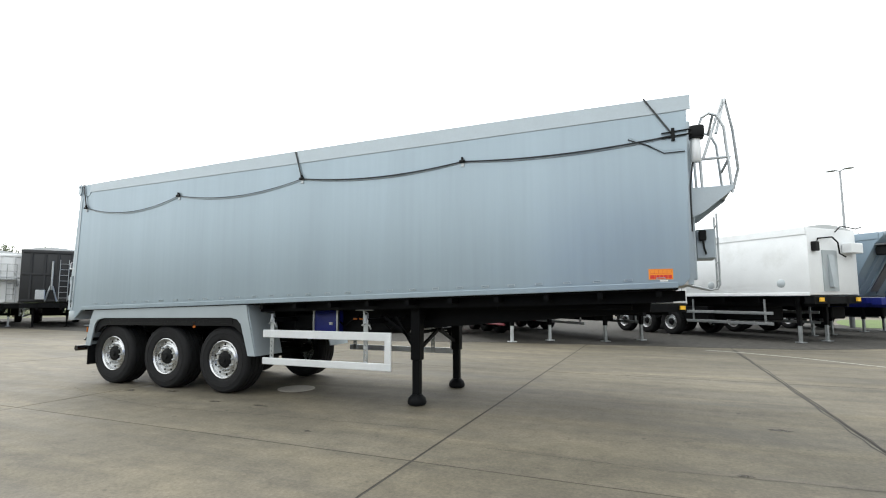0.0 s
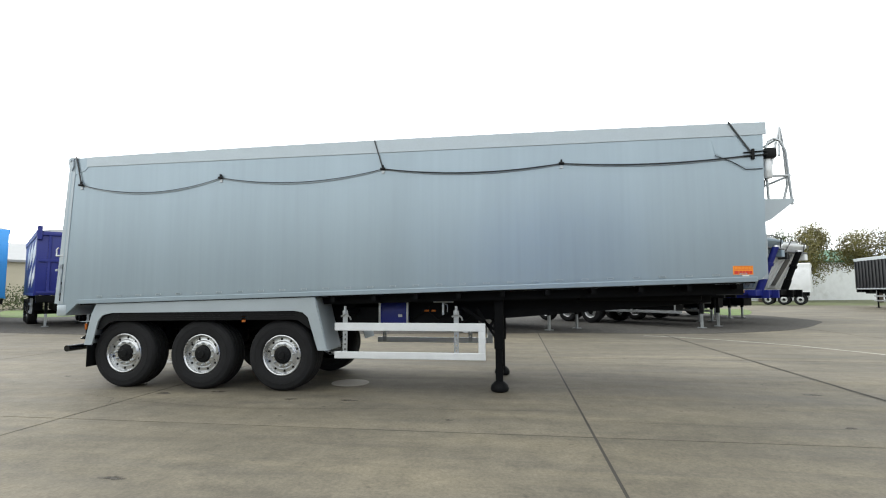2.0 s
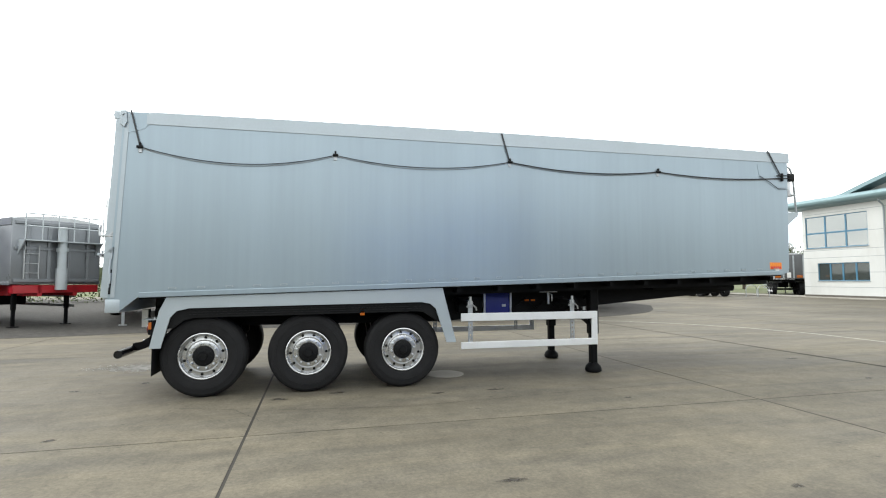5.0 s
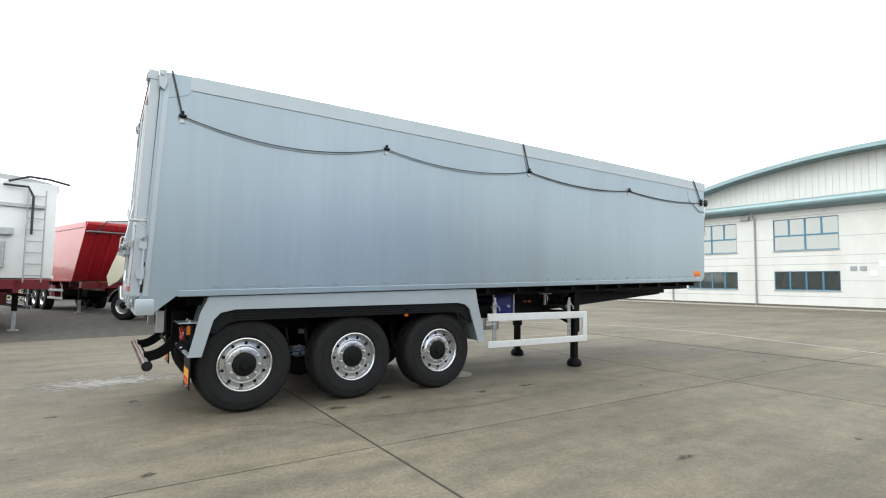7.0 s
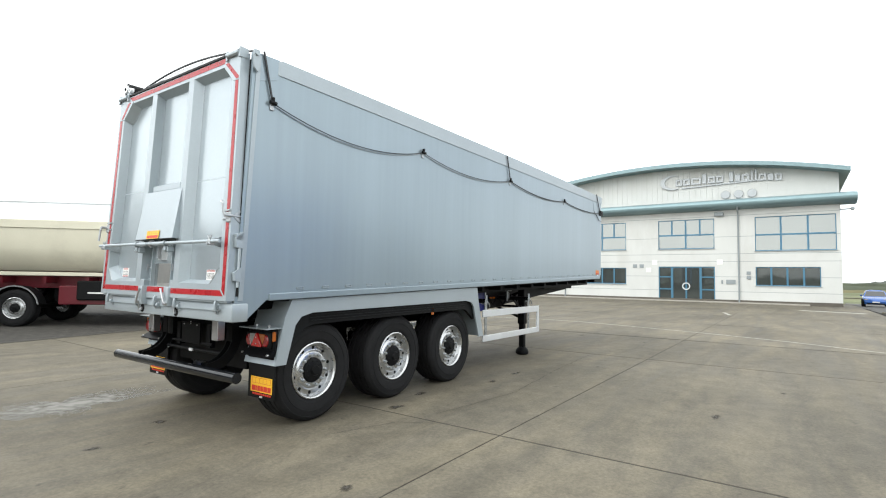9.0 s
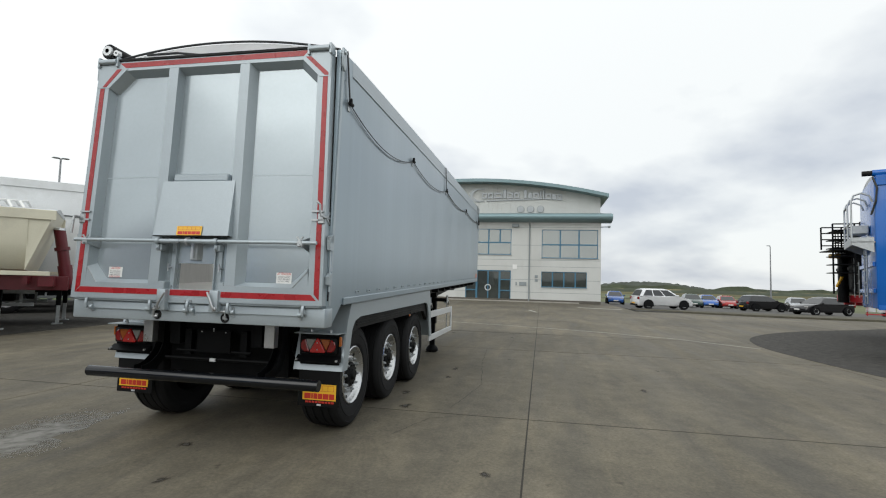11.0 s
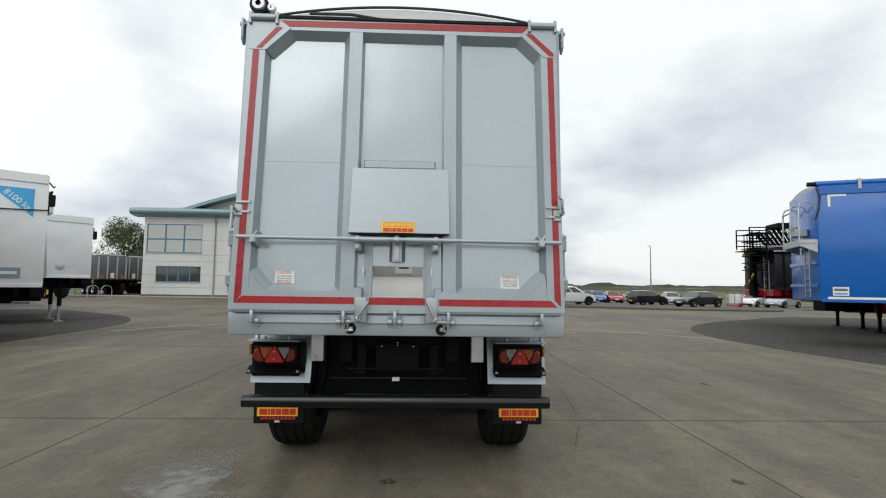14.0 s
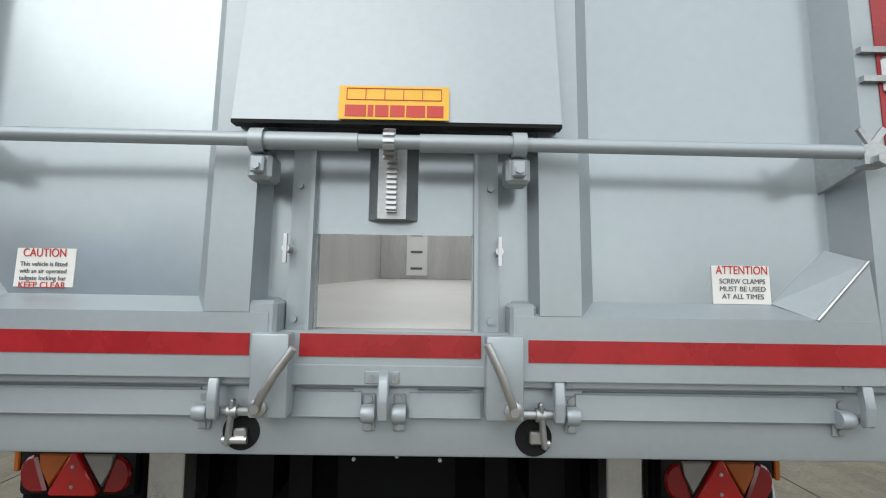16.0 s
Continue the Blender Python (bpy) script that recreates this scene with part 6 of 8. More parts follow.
BX, Y_R, Y_L, Z_B = 41.3, -6.1, 27.6, 0.10
OFFICE_SCALE = 0.963
office = thing("office_building", "two-storey white panelled office with an arched roof", "building", Matrix.Translation((39.8 - OFFICE_SCALE * BX, -0.95, 0.1 - OFFICE_SCALE * Z_B)) @ Matrix.Scale(OFFICE_SCALE, 4))
WIN = [  # y0, y1, z0, z1, panes across, panes up, frame
    (-5.85, -0.90, 4.05, 6.65, 3, 2, "frame_blue"), (-4.90, -0.90, 1.40, 2.82, 4, 1, "frame_blue"),
    (1.85, 6.05, 4.30, 6.70, 4, 2, "frame_blue"), (8.7, 12.9, 4.30, 6.70, 4, 2, "frame_blue"), (8.7, 12.9, 1.35, 2.75, 4, 1, "frame_blue"),
    (15.6, 19.8, 4.30, 6.70, 4, 2, "frame_blue"), (15.6, 19.8, 1.35, 2.75, 4, 1, "frame_blue"),
    (22.4, 27.35, 4.05, 6.65, 3, 2, "frame_blue"), (22.4, 26.4, 1.40, 2.82, 4, 1, "frame_blue")]
DOOR = (1.85, 6.05, 0.10, 2.85)
holes = [w[:4] for w in WIN] + [DOOR]
bm = B()
wall_with_holes(bm, Y_R, Y_L, Z_B, 7.3, holes, 'x', BX, BX + 0.3)
front = part("wall", bm, M["cladding"], office, "white panel front wall", smooth=0)
for z in (0.9, 2.05, 3.25, 3.85, 5.2, 6.85):
    for y0, y1 in ((Y_R, Y_L),):
        segs, y = [], y0
        for h in sorted([h for h in holes if h[2] < z < h[3]], key=lambda h: h[0]):
            segs.append((y, h[0]))
            y = h[1]
        segs.append((y, y1))
        for a, b in segs:
            if b - a > 0.05:
                bm = B()
                box(bm, BX - 0.004, BX + 0.02, a, b, z - 0.015, z + 0.015)
                part("panel_joint", bm, M["frame_grey"], front, smooth=0)
bm = B()
box(bm, BX - 0.02, BX + 0.3, Y_R, Y_L, Z_B - 0.2, Z_B + 0.16)
part("plinth", bm, M["brick"], office)
bm = B()
box(bm, BX + 0.3, BX + 26, Y_R, Y_R + 0.3, Z_B, 7.3)
box(bm, BX + 0.3, BX + 26, Y_L - 0.3, Y_L, Z_B, 7.3)
box(bm, BX + 26, BX + 26.3, Y_R, Y_L, Z_B, 7.3)
part("wall", bm, M["cladding"], office, smooth=0)
bm = B()
box(bm, BX + 6.0, BX + 6.1, Y_R + 0.3, Y_L - 0.3, Z_B, 7.2)
box(bm, BX + 0.3, BX + 6.0, Y_R + 0.3, Y_L - 0.3, 3.3, 3.5)
box(bm, BX + 0.3, BX + 6.0, Y_R + 0.3, Y_L - 0.3, 7.0, 7.1)
part("inner_room", bm, M["room"], office, smooth=0)
for y0, y1, z0, z1, nu, nv, fm in WIN:
    bm = B()
    fw = 0.06
    zs = [z0, z1] if nv == 1 else [z0, z0 + (z1 - z0) * 0.47, z1]
    us = [y0 + (y1 - y0) * i / nu for i in range(nu + 1)]
    hs = [(us[i] + fw, us[i + 1] - fw, zs[j] + fw, zs[j + 1] - fw) for i in range(nu) for j in range(len(zs) - 1)]
    if nu == 4 and nv == 2:
        hs = [(us[i] + fw, us[i + 1] - fw, zs[1] + fw, zs[2] - fw) for i in range(4)] + [(us[i] + fw, us[i + 2] - fw, zs[0] + fw, zs[1] - fw) for i in (0, 2)]
    wall_with_holes(bm, y0, y1, z0, z1, hs, 'x', BX + 0.06, BX + 0.14)
    wd = part("window", bm, M[fm], office, smooth=0)
    for h in hs:
        bm = B()
        box(bm, BX + 0.09, BX + 0.11, h[0], h[1], h[2], h[3])
        part("pane", bm, M["glass" if z1 > 4 else "glass_dark"], wd, smooth=0)
    bm = B()
    box(bm, BX - 0.06, BX + 0.1, y0 - 0.05, y1 + 0.05, z0 - 0.06, z0 - 0.005)
    part("sill", bm, M["frame_grey"], wd)
    if z1 > 4:
        bm = B()
        for i in range(18):
            zz = z1 - 0.08 - i * (z1 - z0) * 0.92 / 18
            box(bm, BX + 0.22, BX + 0.235, y0 + 0.05, y1 - 0.05, zz - 0.055, zz)
        part("blind", bm, M["blind"], wd, smooth=0)
# entrance
bm = B()
y0, y1, z0, z1 = DOOR
hs = [(y0 + 0.08, y0 + 0.95, z0 + 0.1, z0 + 0.85), (y0 + 0.08, y0 + 0.95, z0 + 0.95, z0 + 1.85), (y0 + 0.08, y0 + 0.95, z0 + 1.95, z1 - 0.08),
      (y1 - 0.95, y1 - 0.08, z0 + 0.1, z0 + 0.85), (y1 - 0.95, y1 - 0.08, z0 + 0.95, z0 + 1.85), (y1 - 0.95, y1 - 0.08, z0 + 1.95, z1 - 0.08),
      (y0 + 1.12, y0 + 2.04, z0 + 0.12, z1 - 0.10), (y0 + 2.16, y0 + 3.08, z0 + 0.12, z1 - 0.10)]
wall_with_holes(bm, y0, y1, z0, z1, hs, 'x', BX + 0.05, BX + 0.15)
door = part("entrance", bm, M["frame_blue"], office, "blue framed glass entrance doors", smooth=0)
for h in hs:
    bm = B()
    box(bm, BX + 0.09, BX + 0.11, h[0], h[1], h[2], h[3])
    part("pane", bm, M["glass_dark"], door, smooth=0)
bm = B()
lathe(bm, [(0.22, -0.02), (0.30, -0.02), (0.30, 0.02), (0.22, 0.02), (0.22, -0.02)], (BX + 0.02, y0 + 2.1, z0 + 1.15), 'x', 24)
part("door_pull", bm, M["guard_white"], door)
# gutter roll, gable, arched roof
bm = B()
prism(bm, [(BX - 0.75, 7.42), (BX - 0.95, 7.55), (BX - 1.0, 7.75), (BX - 0.9, 7.95), (BX - 0.7, 8.02), (BX + 0.6, 8.25), (BX + 0.6, 7.3), (BX, 7.3)], 'y', Y_R - 0.9, Y_L + 0.9, 0.02)
part("eaves_roll", bm, M["roof_metal"], office, "blue-grey rounded eaves roll")
YC = (Y_R + Y_L) / 2
def roof_z(y):
    return max(8.0, 11.35 - 0.0098 * (y - 5.7) ** 2)
n = 32
ys_ = [Y_R - 0.6 + (Y_L - Y_R + 1.2) * i / n for i in range(n + 1)]
bm = B()
pts = [(y, roof_z(y) - 0.15) for y in ys_ if Y_R - 0.01 <= y <= Y_L + 0.01]
prism(bm, [(Y_R, 7.3)] + [(Y_R, roof_z(Y_R) - 0.15)] + pts[1:-1] + [(Y_L, roof_z(Y_L) - 0.15), (Y_L, 7.3)], 'x', BX + 0.65, BX + 0.9)
gable = part("gable", bm, M["cladding"], office, smooth=0)
k = 0
y = Y_R + 0.2
while y < Y_L:
    bm = B()
    box(bm, BX + 0.615, BX + 0.66, y - 0.05, y + 0.05, 7.9, max(7.95, roof_z(y) - 0.2))
    part("profile_rib", bm, M["cladding"], gable, smooth=0)
    y += 0.42
bm = B()
prism(bm, [(y, roof_z(y)) for y in ys_] + [(y, roof_z(y) - 0.30) for y in ys_[::-1]], 'x', BX - 0.55, BX + 26.5)
part("roof", bm, M["roof_metal"], office, "arched blue-grey metal roof")
for y in (0.2, 14.2, 21.2):
    bm = B()
    pipe(bm, [(BX - 0.08, y, Z_B), (BX - 0.08, y, 3.6), (BX - 0.08, y, 6.75), (BX - 0.14, y, 6.95), (BX - 0.50, y, 7.2), (BX - 0.58, y, 7.45)], 0.06, 10)
    part("downpipe", bm, M["frame_grey"], office)
for y in (1.5, 14.9):
    bm = B()
    box(bm, BX - 0.25, BX, y - 0.32, y + 0.32, 6.85, 7.15, 0.03)
    part("flood_light", bm, M["frame_grey"], office)
for y, z, w, h in ((7.4, 2.9, 0.35, 0.3), (7.95, 2.9, 0.35, 0.3), (-1.6, 3.05, 0.0, 0.0), (0.75, 1.65, 0.65, 0.35), (1.35, 1.65, 0.12, 0.3), (-0.45, 2.35, 0.28, 0.25), (-0.45, 2.0, 0.28, 0.25)):
    if w:
        bm = B()
        box(bm, BX - 0.05, BX, y - w / 2, y + w / 2, z - h / 2, z + h / 2, 0.01)
        part("wall_plate", bm, M["frame_grey"], office)
bm = B()
rod(bm, (BX, Y_R + 0.05, 6.9), (BX - 0.2, Y_R - 0.6, 6.9), 0.04, 8)
box(bm, BX - 0.45, BX - 0.1, Y_R - 0.75, Y_R - 0.55, 6.8, 6.98, 0.02)
part("security_camera", bm, M["frame_grey"], office)
for y, z in ((6.85, 2.55), (1.5, 3.2), (6.35, 3.2)):
    bm = B()
    box(bm, BX - 0.03, BX, y - 0.2, y + 0.2, z - 0.2, z + 0.2, 0.01)
    part("white_plate", bm, M["white_label"], office)
# sign on the gable: plain grey shapes stand for the name
bm = B()
sx0, sx1 = BX + 0.52, BX + 0.60
pts = arc(0, 0, 1.0, 60, 300, 20)
pts2 = arc(0.22, 0.02, 0.86, 290, 70, 20)
prism(bm, [(5.0 - a * 0.95, 9.95 + b * 0.62) for a, b in pts + pts2], 'x', sx0, sx1)
sign = part("name_sign", bm, M["sign_grey"], office, "raised grey sign shapes on the gable", smooth=0)
yy = 4.75
for i, (w, h) in enumerate(((0.5, 0.55), (0.5, 0.55), (0.72, 0.55), (0.3, 0.8), (0.52, 0.55), (0.5, 0.55), (0.0, 0), (0.3, 0.8), (0.38, 0.55), (0.5, 0.55), (0.16, 0.8), (0.16, 0.95), (0.5, 0.55), (0.36, 0.55), (0.45, 0.55))):
    if w:
        bm = B()
        z = 9.62 - 0.012 * i + 0.10 * math.sin(math.pi * i / 14)
        if h == 0.55 and w >= 0.44:
            wall_with_holes(bm, yy - w, yy, z, z + h, [(yy - w + 0.13, yy - 0.13, z + 0.14, z + h - 0.14)], 'x', sx0, sx1)
        else:
            box(bm, sx0, sx1, yy - w, yy, z, z + h, 0.02)
        part("sign_shape", bm, M["sign_grey"], sign, smooth=0)
    yy -= (w or 0.2) + 0.1
bm = B()
beam(bm, (BX + 0.56, 4.3, 9.42), (BX + 0.56, -1.2, 9.6), 0.06, 0.10)
part("sign_shape", bm, M["sign_grey"], sign)
for y in (1.08, 0.17, -0.74):
    bm = B()
    lathe(bm, [(0.0, -0.05), (0.31, -0.05), (0.34, 0.05)], (BX + 0.58, y, 8.62), 'x', 24)
    part("sign_shape", bm, M["sign_grey"], sign)

# kerb before the building and the car park
bm = B()
box(bm, 39.2, 39.35, -5.0, 34.0, 0.0, 0.12, 0.02)
box(bm, 39.35, BX, -5.0, 34.0, 0.0, 0.10)
tagged(part("pavement", bm, M["kerb"]), "low concrete kerb and footway before the office", "pavement", kind="structure")
bm = B()
outer = [(30.6, -7.9), (28.6, -11.8), (27.3, -15.5), (26.9, -18.6), (26.7, -21.0), (27.1, -22.3), (28.2, -23.1), (29.6, -23.3)]
prism(bm, outer + [(29.6, -22.0), (30.0, -7.85)][:1] + [(31.6, -7.9)], 'z', -0.03, 0.11, 0.02)
tagged(part("kerb", bm, M["kerb_dark"]), "low dark weathered kerb and verge round the car park", "kerb", kind="structure")
bm = B()
rim = [(29.2, -7.85), (72.0, -9.0), (78.0, -34.0), (44.0, -40.0), (31.0, -25.5), (29.2, -23.2)]
up = [bm.verts.new((x, y, park_z(x, y))) for x, y in rim]
dn = [bm.verts.new((x, y, park_z(x, y) - 0.2)) for x, y in rim]
bm.faces.new(up)
bm.faces.new(dn[::-1])
for i in range(len(rim)):
    j = (i + 1) % len(rim)
    bm.faces.new((up[i], dn[i], dn[j], up[j]))
bmesh.ops.recalc_face_normals(bm, faces=bm.faces)
tagged(part("car_park", bm, M["asphalt"], smooth=0), "worn grey asphalt car park sloping gently away", "car park", kind="structure")


# ---- cars ----
M["car_glass"] = material("dark_car_glass", (0.015, 0.018, 0.02), 0.05, 0.0, 0.1, coat=0.5)
CAR_WHEEL = wheel_meshes(0.33, 0.22, 20, False)
for nm, rgb in (("white", (0.75, 0.76, 0.77)), ("blue", (0.03, 0.12, 0.42)), ("red", (0.35, 0.015, 0.015)), ("black", (0.012, 0.012, 0.014)), ("silver", (0.38, 0.40, 0.42)), ("green", (0.03, 0.06, 0.05))):
    M["car_" + nm] = material("car_paint_" + nm, rgb, 0.2, 0.15, 0.04, coat=0.6)


def car(x, y, heading, colour, label, L=4.2, H=1.45, style="hatch"):
    """A parked car: rounded lower body, tapered cabin, panes set in it, lamps, bumpers and four wheels."""
    c = thing("parked_car", label, "car", pose(x, y, park_z(x, y), 0, 0, heading), "cars in the car park")
    hw, belt = 0.87, 0.62 * H
    paint = M["car_" + colour]
    h = L / 2
    tail = [(-h + 0.02, 0.30), (-h, 0.62), (-h + 0.06, 0.60 * H), (-h + 0.20, belt + 0.02)]
    if style == "saloon":
        tail = [(-h + 0.02, 0.30), (-h, 0.62), (-h + 0.04, belt - 0.06), (-h + 0.25, belt + 0.02)]
    bm = B()
    prism(bm, tail + [(h - 1.25, belt + 0.02), (h - 0.75, belt - 0.05), (h - 0.22, 0.50 * H), (h - 0.03, 0.40 * H), (h, 0.42), (h - 0.06, 0.24), (-h + 0.08, 0.24)], 'y', -hw, hw, 0.09)
    for v in bm.verts:
        k = max(0.0, abs(v.co.x) / h - 0.62) / 0.38
        v.co.y *= 1 - 0.16 * k * k
    part("body", bm, paint, c, smooth=40)
    back = {"hatch": (-h + 0.16, -h + 0.55), "suv": (-h + 0.14, -h + 0.48), "saloon": (-h + 0.62, -h + 1.30)}[style]
    lo = [(back[0], belt), (h - 1.15, belt)]
    hi = [(back[1], H - 0.05), (h - 1.95, H - 0.05)]
    def shell(u, v, out=0.0):
        """Point on the cabin: u from back to front, v from belt to roof."""
        xx = (lo[0][0] * (1 - v) + hi[0][0] * v) * (1 - u) + (lo[1][0] * (1 - v) + hi[1][0] * v) * u
        return xx, hw - 0.05 - 0.21 * v + out, belt * (1 - v) + (H - 0.05) * v
    bm = B()
    rings = []
    for v, drop in ((0.0, 0.0), (0.5, 0.0), (0.93, 0.0), (1.0, 0.06)):
        ring = []
        for u, sy in ((0.0, 1), (0.0, -1), (1.0, -1), (1.0, 1)):
            xx, yy, zz = shell(u, v)
            ring.append(bm.verts.new((xx + (drop * 3 if u == 0 else -drop * 3), sy * (yy - drop), zz)))
        rings.append(ring)
    crown = [bm.verts.new((w.co.x * 0.86 - 0.05, w.co.y * 0.7, H)) for w in rings[-1]]
    rings.append(crown)
    for r0, r1 in zip(rings, rings[1:]):
        for i in range(4):
            j = (i + 1) % 4
            bm.faces.new((r0[i], r0[j], r1[j], r1[i]))
    bm.faces.new(crown[::-1])
    bmesh.ops.recalc_face_normals(bm, faces=bm.faces)
    part("cabin", bm, paint, c, smooth=50)
    for s in (-1, 1):
        for u0, u1, e0, e1 in ((0.07, 0.33, 0.05, 0.0), (0.36, 0.62, 0.0, 0.0), (0.65, 0.95, 0.0, 0.03)):
            bm = B()
            quad = []
            for u, v in ((u0, 0.08), (u1, 0.08), (u1 - e1, 0.88), (u0 + e0, 0.88)):
                xx, yy, zz = shell(u, v, 0.006)
                quad.append((xx, s * yy, zz))
            inner = [bm.verts.new((q[0], q[1] - s * 0.02, q[2])) for q in quad]
            outer_ = [bm.verts.new(q) for q in quad]
            bm.faces.new(outer_)
            for i in range(4):
                bm.faces.new((inner[i], inner[(i + 1) % 4], outer_[(i + 1) % 4], outer_[i]))
            bmesh.ops.recalc_face_normals(bm, faces=bm.faces)
            part("side_pane", bm, M["car_glass"], c, smooth=0)
        bm = B()
        box(bm, h - 1.42, h - 1.28, s * (hw + 0.07) - 0.08, s * (hw + 0.07) + 0.08, belt + 0.02, belt + 0.14, 0.03)
        part("door_mirror", bm, paint, c)
    for u, sgn, nm in ((1.0, 1, "windscreen"), (0.0, -1, "rear_window")):
        bm = B()
        quad = []
        for v, sy in ((0.06, -1), (0.06, 1), (0.90, 1), (0.90, -1)):
            xx, yy, zz = shell(u, v)
            quad.append((xx + sgn * 0.008, sy * (yy - 0.07), zz))
        inner = [bm.verts.new((q[0] - sgn * 0.02, q[1], q[2])) for q in quad]
        outer_ = [bm.verts.new(q) for q in quad]
        bm.faces.new(outer_)
        for i in range(4):
            bm.faces.new((inner[i], inner[(i + 1) % 4], outer_[(i + 1) % 4], outer_[i]))
        bmesh.ops.recalc_face_normals(bm, faces=bm.faces)
        part(nm, bm, M["car_glass"], c, smooth=0)
    rw = 0.34 if style == "suv" else 0.31
    for u in (-h + 0.78, h - 0.82):
        for s in (-1, 1):
            bm = B()
            prism(bm, arc(u, rw, rw + 0.06, 0, 180, 12) + [(u - rw - 0.06, 0.22), (u + rw + 0.06, 0.22)], 'y', s * (hw + 0.004) - 0.03, s * (hw + 0.004))
            part("wheel_arch", bm, M["plastic"], c, smooth=0)
        wheel(c, CAR_WHEEL, u, -hw + 0.08, 0.33, False)
        wheel(c, CAR_WHEEL, u, hw - 0.08, 0.33, True)
    for s in (-1, 1):
        bm = B()
        box(bm, h - 0.34, h - 0.10, s * 0.62 - 0.15, s * 0.62 + 0.13, 0.40 * H, 0.40 * H + 0.13, 0.035)
        part("headlight", bm, M["lens_clear"], c)
        bm = B()
        box(bm, -h - 0.01, -h + 0.12, s * 0.68 - 0.12, s * 0.68 + 0.10, 0.46 * H, 0.46 * H + 0.20, 0.03)
        part("tail_lamp", bm, M["lens_red"], c)
    for sgn, nm in ((1, "front_bumper"), (-1, "rear_bumper")):
        bm = B()
        box(bm, sgn * h - 0.04, sgn * h + 0.04, -0.58, 0.58, 0.27, 0.37, 0.02)
        bp_ = part(nm, bm, M["plastic"], c)
        bm = B()
        box(bm, sgn * (h + 0.045) - 0.006, sgn * (h + 0.045) + 0.006, -0.24, 0.24, 0.40, 0.50)
        part("plate", bm, M["white_label" if sgn > 0 else "yellow"], bp_)
    return c


car(37.2, -11.1, -76, "white", "white compact sport utility car", 4.4, 1.58, "suv")
car(54.0, -9.9, 176, "blue", "blue hatchback parked beside the office", 4.0)
car(53.7, -17.8, 174, "green", "dark green car in the car park", 4.0)
car(58.0, -20.7, 174, "blue", "bright blue hatchback in the car park", 3.9)
car(57.4, -22.5, 174, "red", "red hatchback in the car park", 3.8, 1.42)
car(56.5, -24.6, 20, "white", "white hatchback parked behind the black one", 3.9)
car(45.9, -21.7, -72, "black", "black hatchback by the kerb", 4.1, 1.48)
car(52.2, -27.4, 165, "silver", "silver blue estate car parked", 4.2)
car(39.6, -23.5, 112, "black", "long black saloon car by the kerb", 4.6, 1.42, "saloon")
car(46.3, -33.1, 126, "white", "white hatchback near the grass", 4.0, 1.48)
car(45.1, -35.3, 120, "silver", "silver white saloon car near grass", 4.4, 1.42, "saloon")

# board on red posts at the far edge of the car park
board = thing("notice_board", "white notice board on red steel posts", "sign", pose(45.5, -30.6, park_z(45.5, -30.6), 0, 0, -30))
for yy in (-0.62, 0.62):
    bm = B()
    box(bm, -0.05, 0.05, yy - 0.05, yy + 0.05, 0.0, 1.5, 0.01)
    part("post", bm, M["red_paint"], board)
for y0, y1 in ((-0.72, -0.05), (0.05, 0.72)):
    bm = B()
    box(bm, -0.09, -0.05, y0, y1, 0.35, 1.30, 0.01)
    part("board", bm, M["sheet"], board)
bm = B()
box(bm, -0.06, 0.04, -0.75, 0.75, 0.1, 0.2, 0.01)
part("rail", bm, M["red_paint"], board)

# ---- yard lamps ----
M["lamp_post"] = material("grey_lamp_post", (0.30, 0.31, 0.32), 0.5, 0.6, 0.1)
def yard_lamp(x, y, h, heading, arms=2, big=1.0):
    t = thing("lamp_post", "tall grey lamp post with twin heads" if arms == 2 else "slim grey lamp post beyond the cars", "lamp post", pose(x, y, 0, 0, 0, heading), "yard lamps")
    bm = B()
    rod(bm, (0, 0, 0), (0, 0, h), 0.09, 10, 0.045)
    rod(bm, (0, 0, 0), (0, 0, 0.9), 0.12, 10)
    part("pole", bm, M["lamp_post"], t)
    for s in ((-1, 1) if arms == 2 else (1,)):
        bm = B()
        rod(bm, (0, 0, h), (s * 0.2, 0, h + 0.05 + 0.04 * s), 0.03, 8)
        part("arm", bm, M["lamp_post"], t)
        bm = B()
        lathe(bm, [(0.0, -0.04), (0.10, -0.03), (0.15, 0.02), (0.10, 0.08), (0.0, 0.10)], (0, 0, 0), 'z', 14)
        for v in bm.verts:
            v.co = Vector((v.co.x * 1.9 * big + s * 0.42 * big, v.co.y * 1.3 * big, v.co.z * 0.6 + h + 0.05 + 0.07 * s + 0.15 * v.co.x))
        part("lamp_head", bm, M["lamp_post"], t)
    return t

yard_lamp(17.6, 24.2, 7.7, 20)
yard_lamp(-14.35, 18.6, 6.5, 36, big=1.35)
yard_lamp(46.0, 52.0, 8.5, 40)
yard_lamp(52.0, -24.9, 6.1, 0, arms=1)


# ---- trees, hedges and distance ----
def leaf_material(name, rgb):
    m = material(name, rgb, 0.7, 0.0, 0.35, 0.8, 6)
    nt = m.node_tree
    g = nt.nodes.new("ShaderNodeNewGeometry")
    hs = nt.nodes.new("ShaderNodeHueSaturation")
    mr = nt.nodes.new("ShaderNodeMapRange")
    mr.inputs["To Min"].default_value = 0.55
    mr.inputs["To Max"].default_value = 1.5
    nt.links.new(g.outputs["Random Per Island"], mr.inputs["Value"])
    nt.links.new(mr.outputs[0], hs.inputs["Value"])
    b = nt.nodes["Principled BSDF"]
    src = b.inputs["Base Color"].links[0].from_socket
    nt.links.new(src, hs.inputs["Color"])
    nt.links.new(hs.outputs[0], b.inputs["Base Color"])
    return m

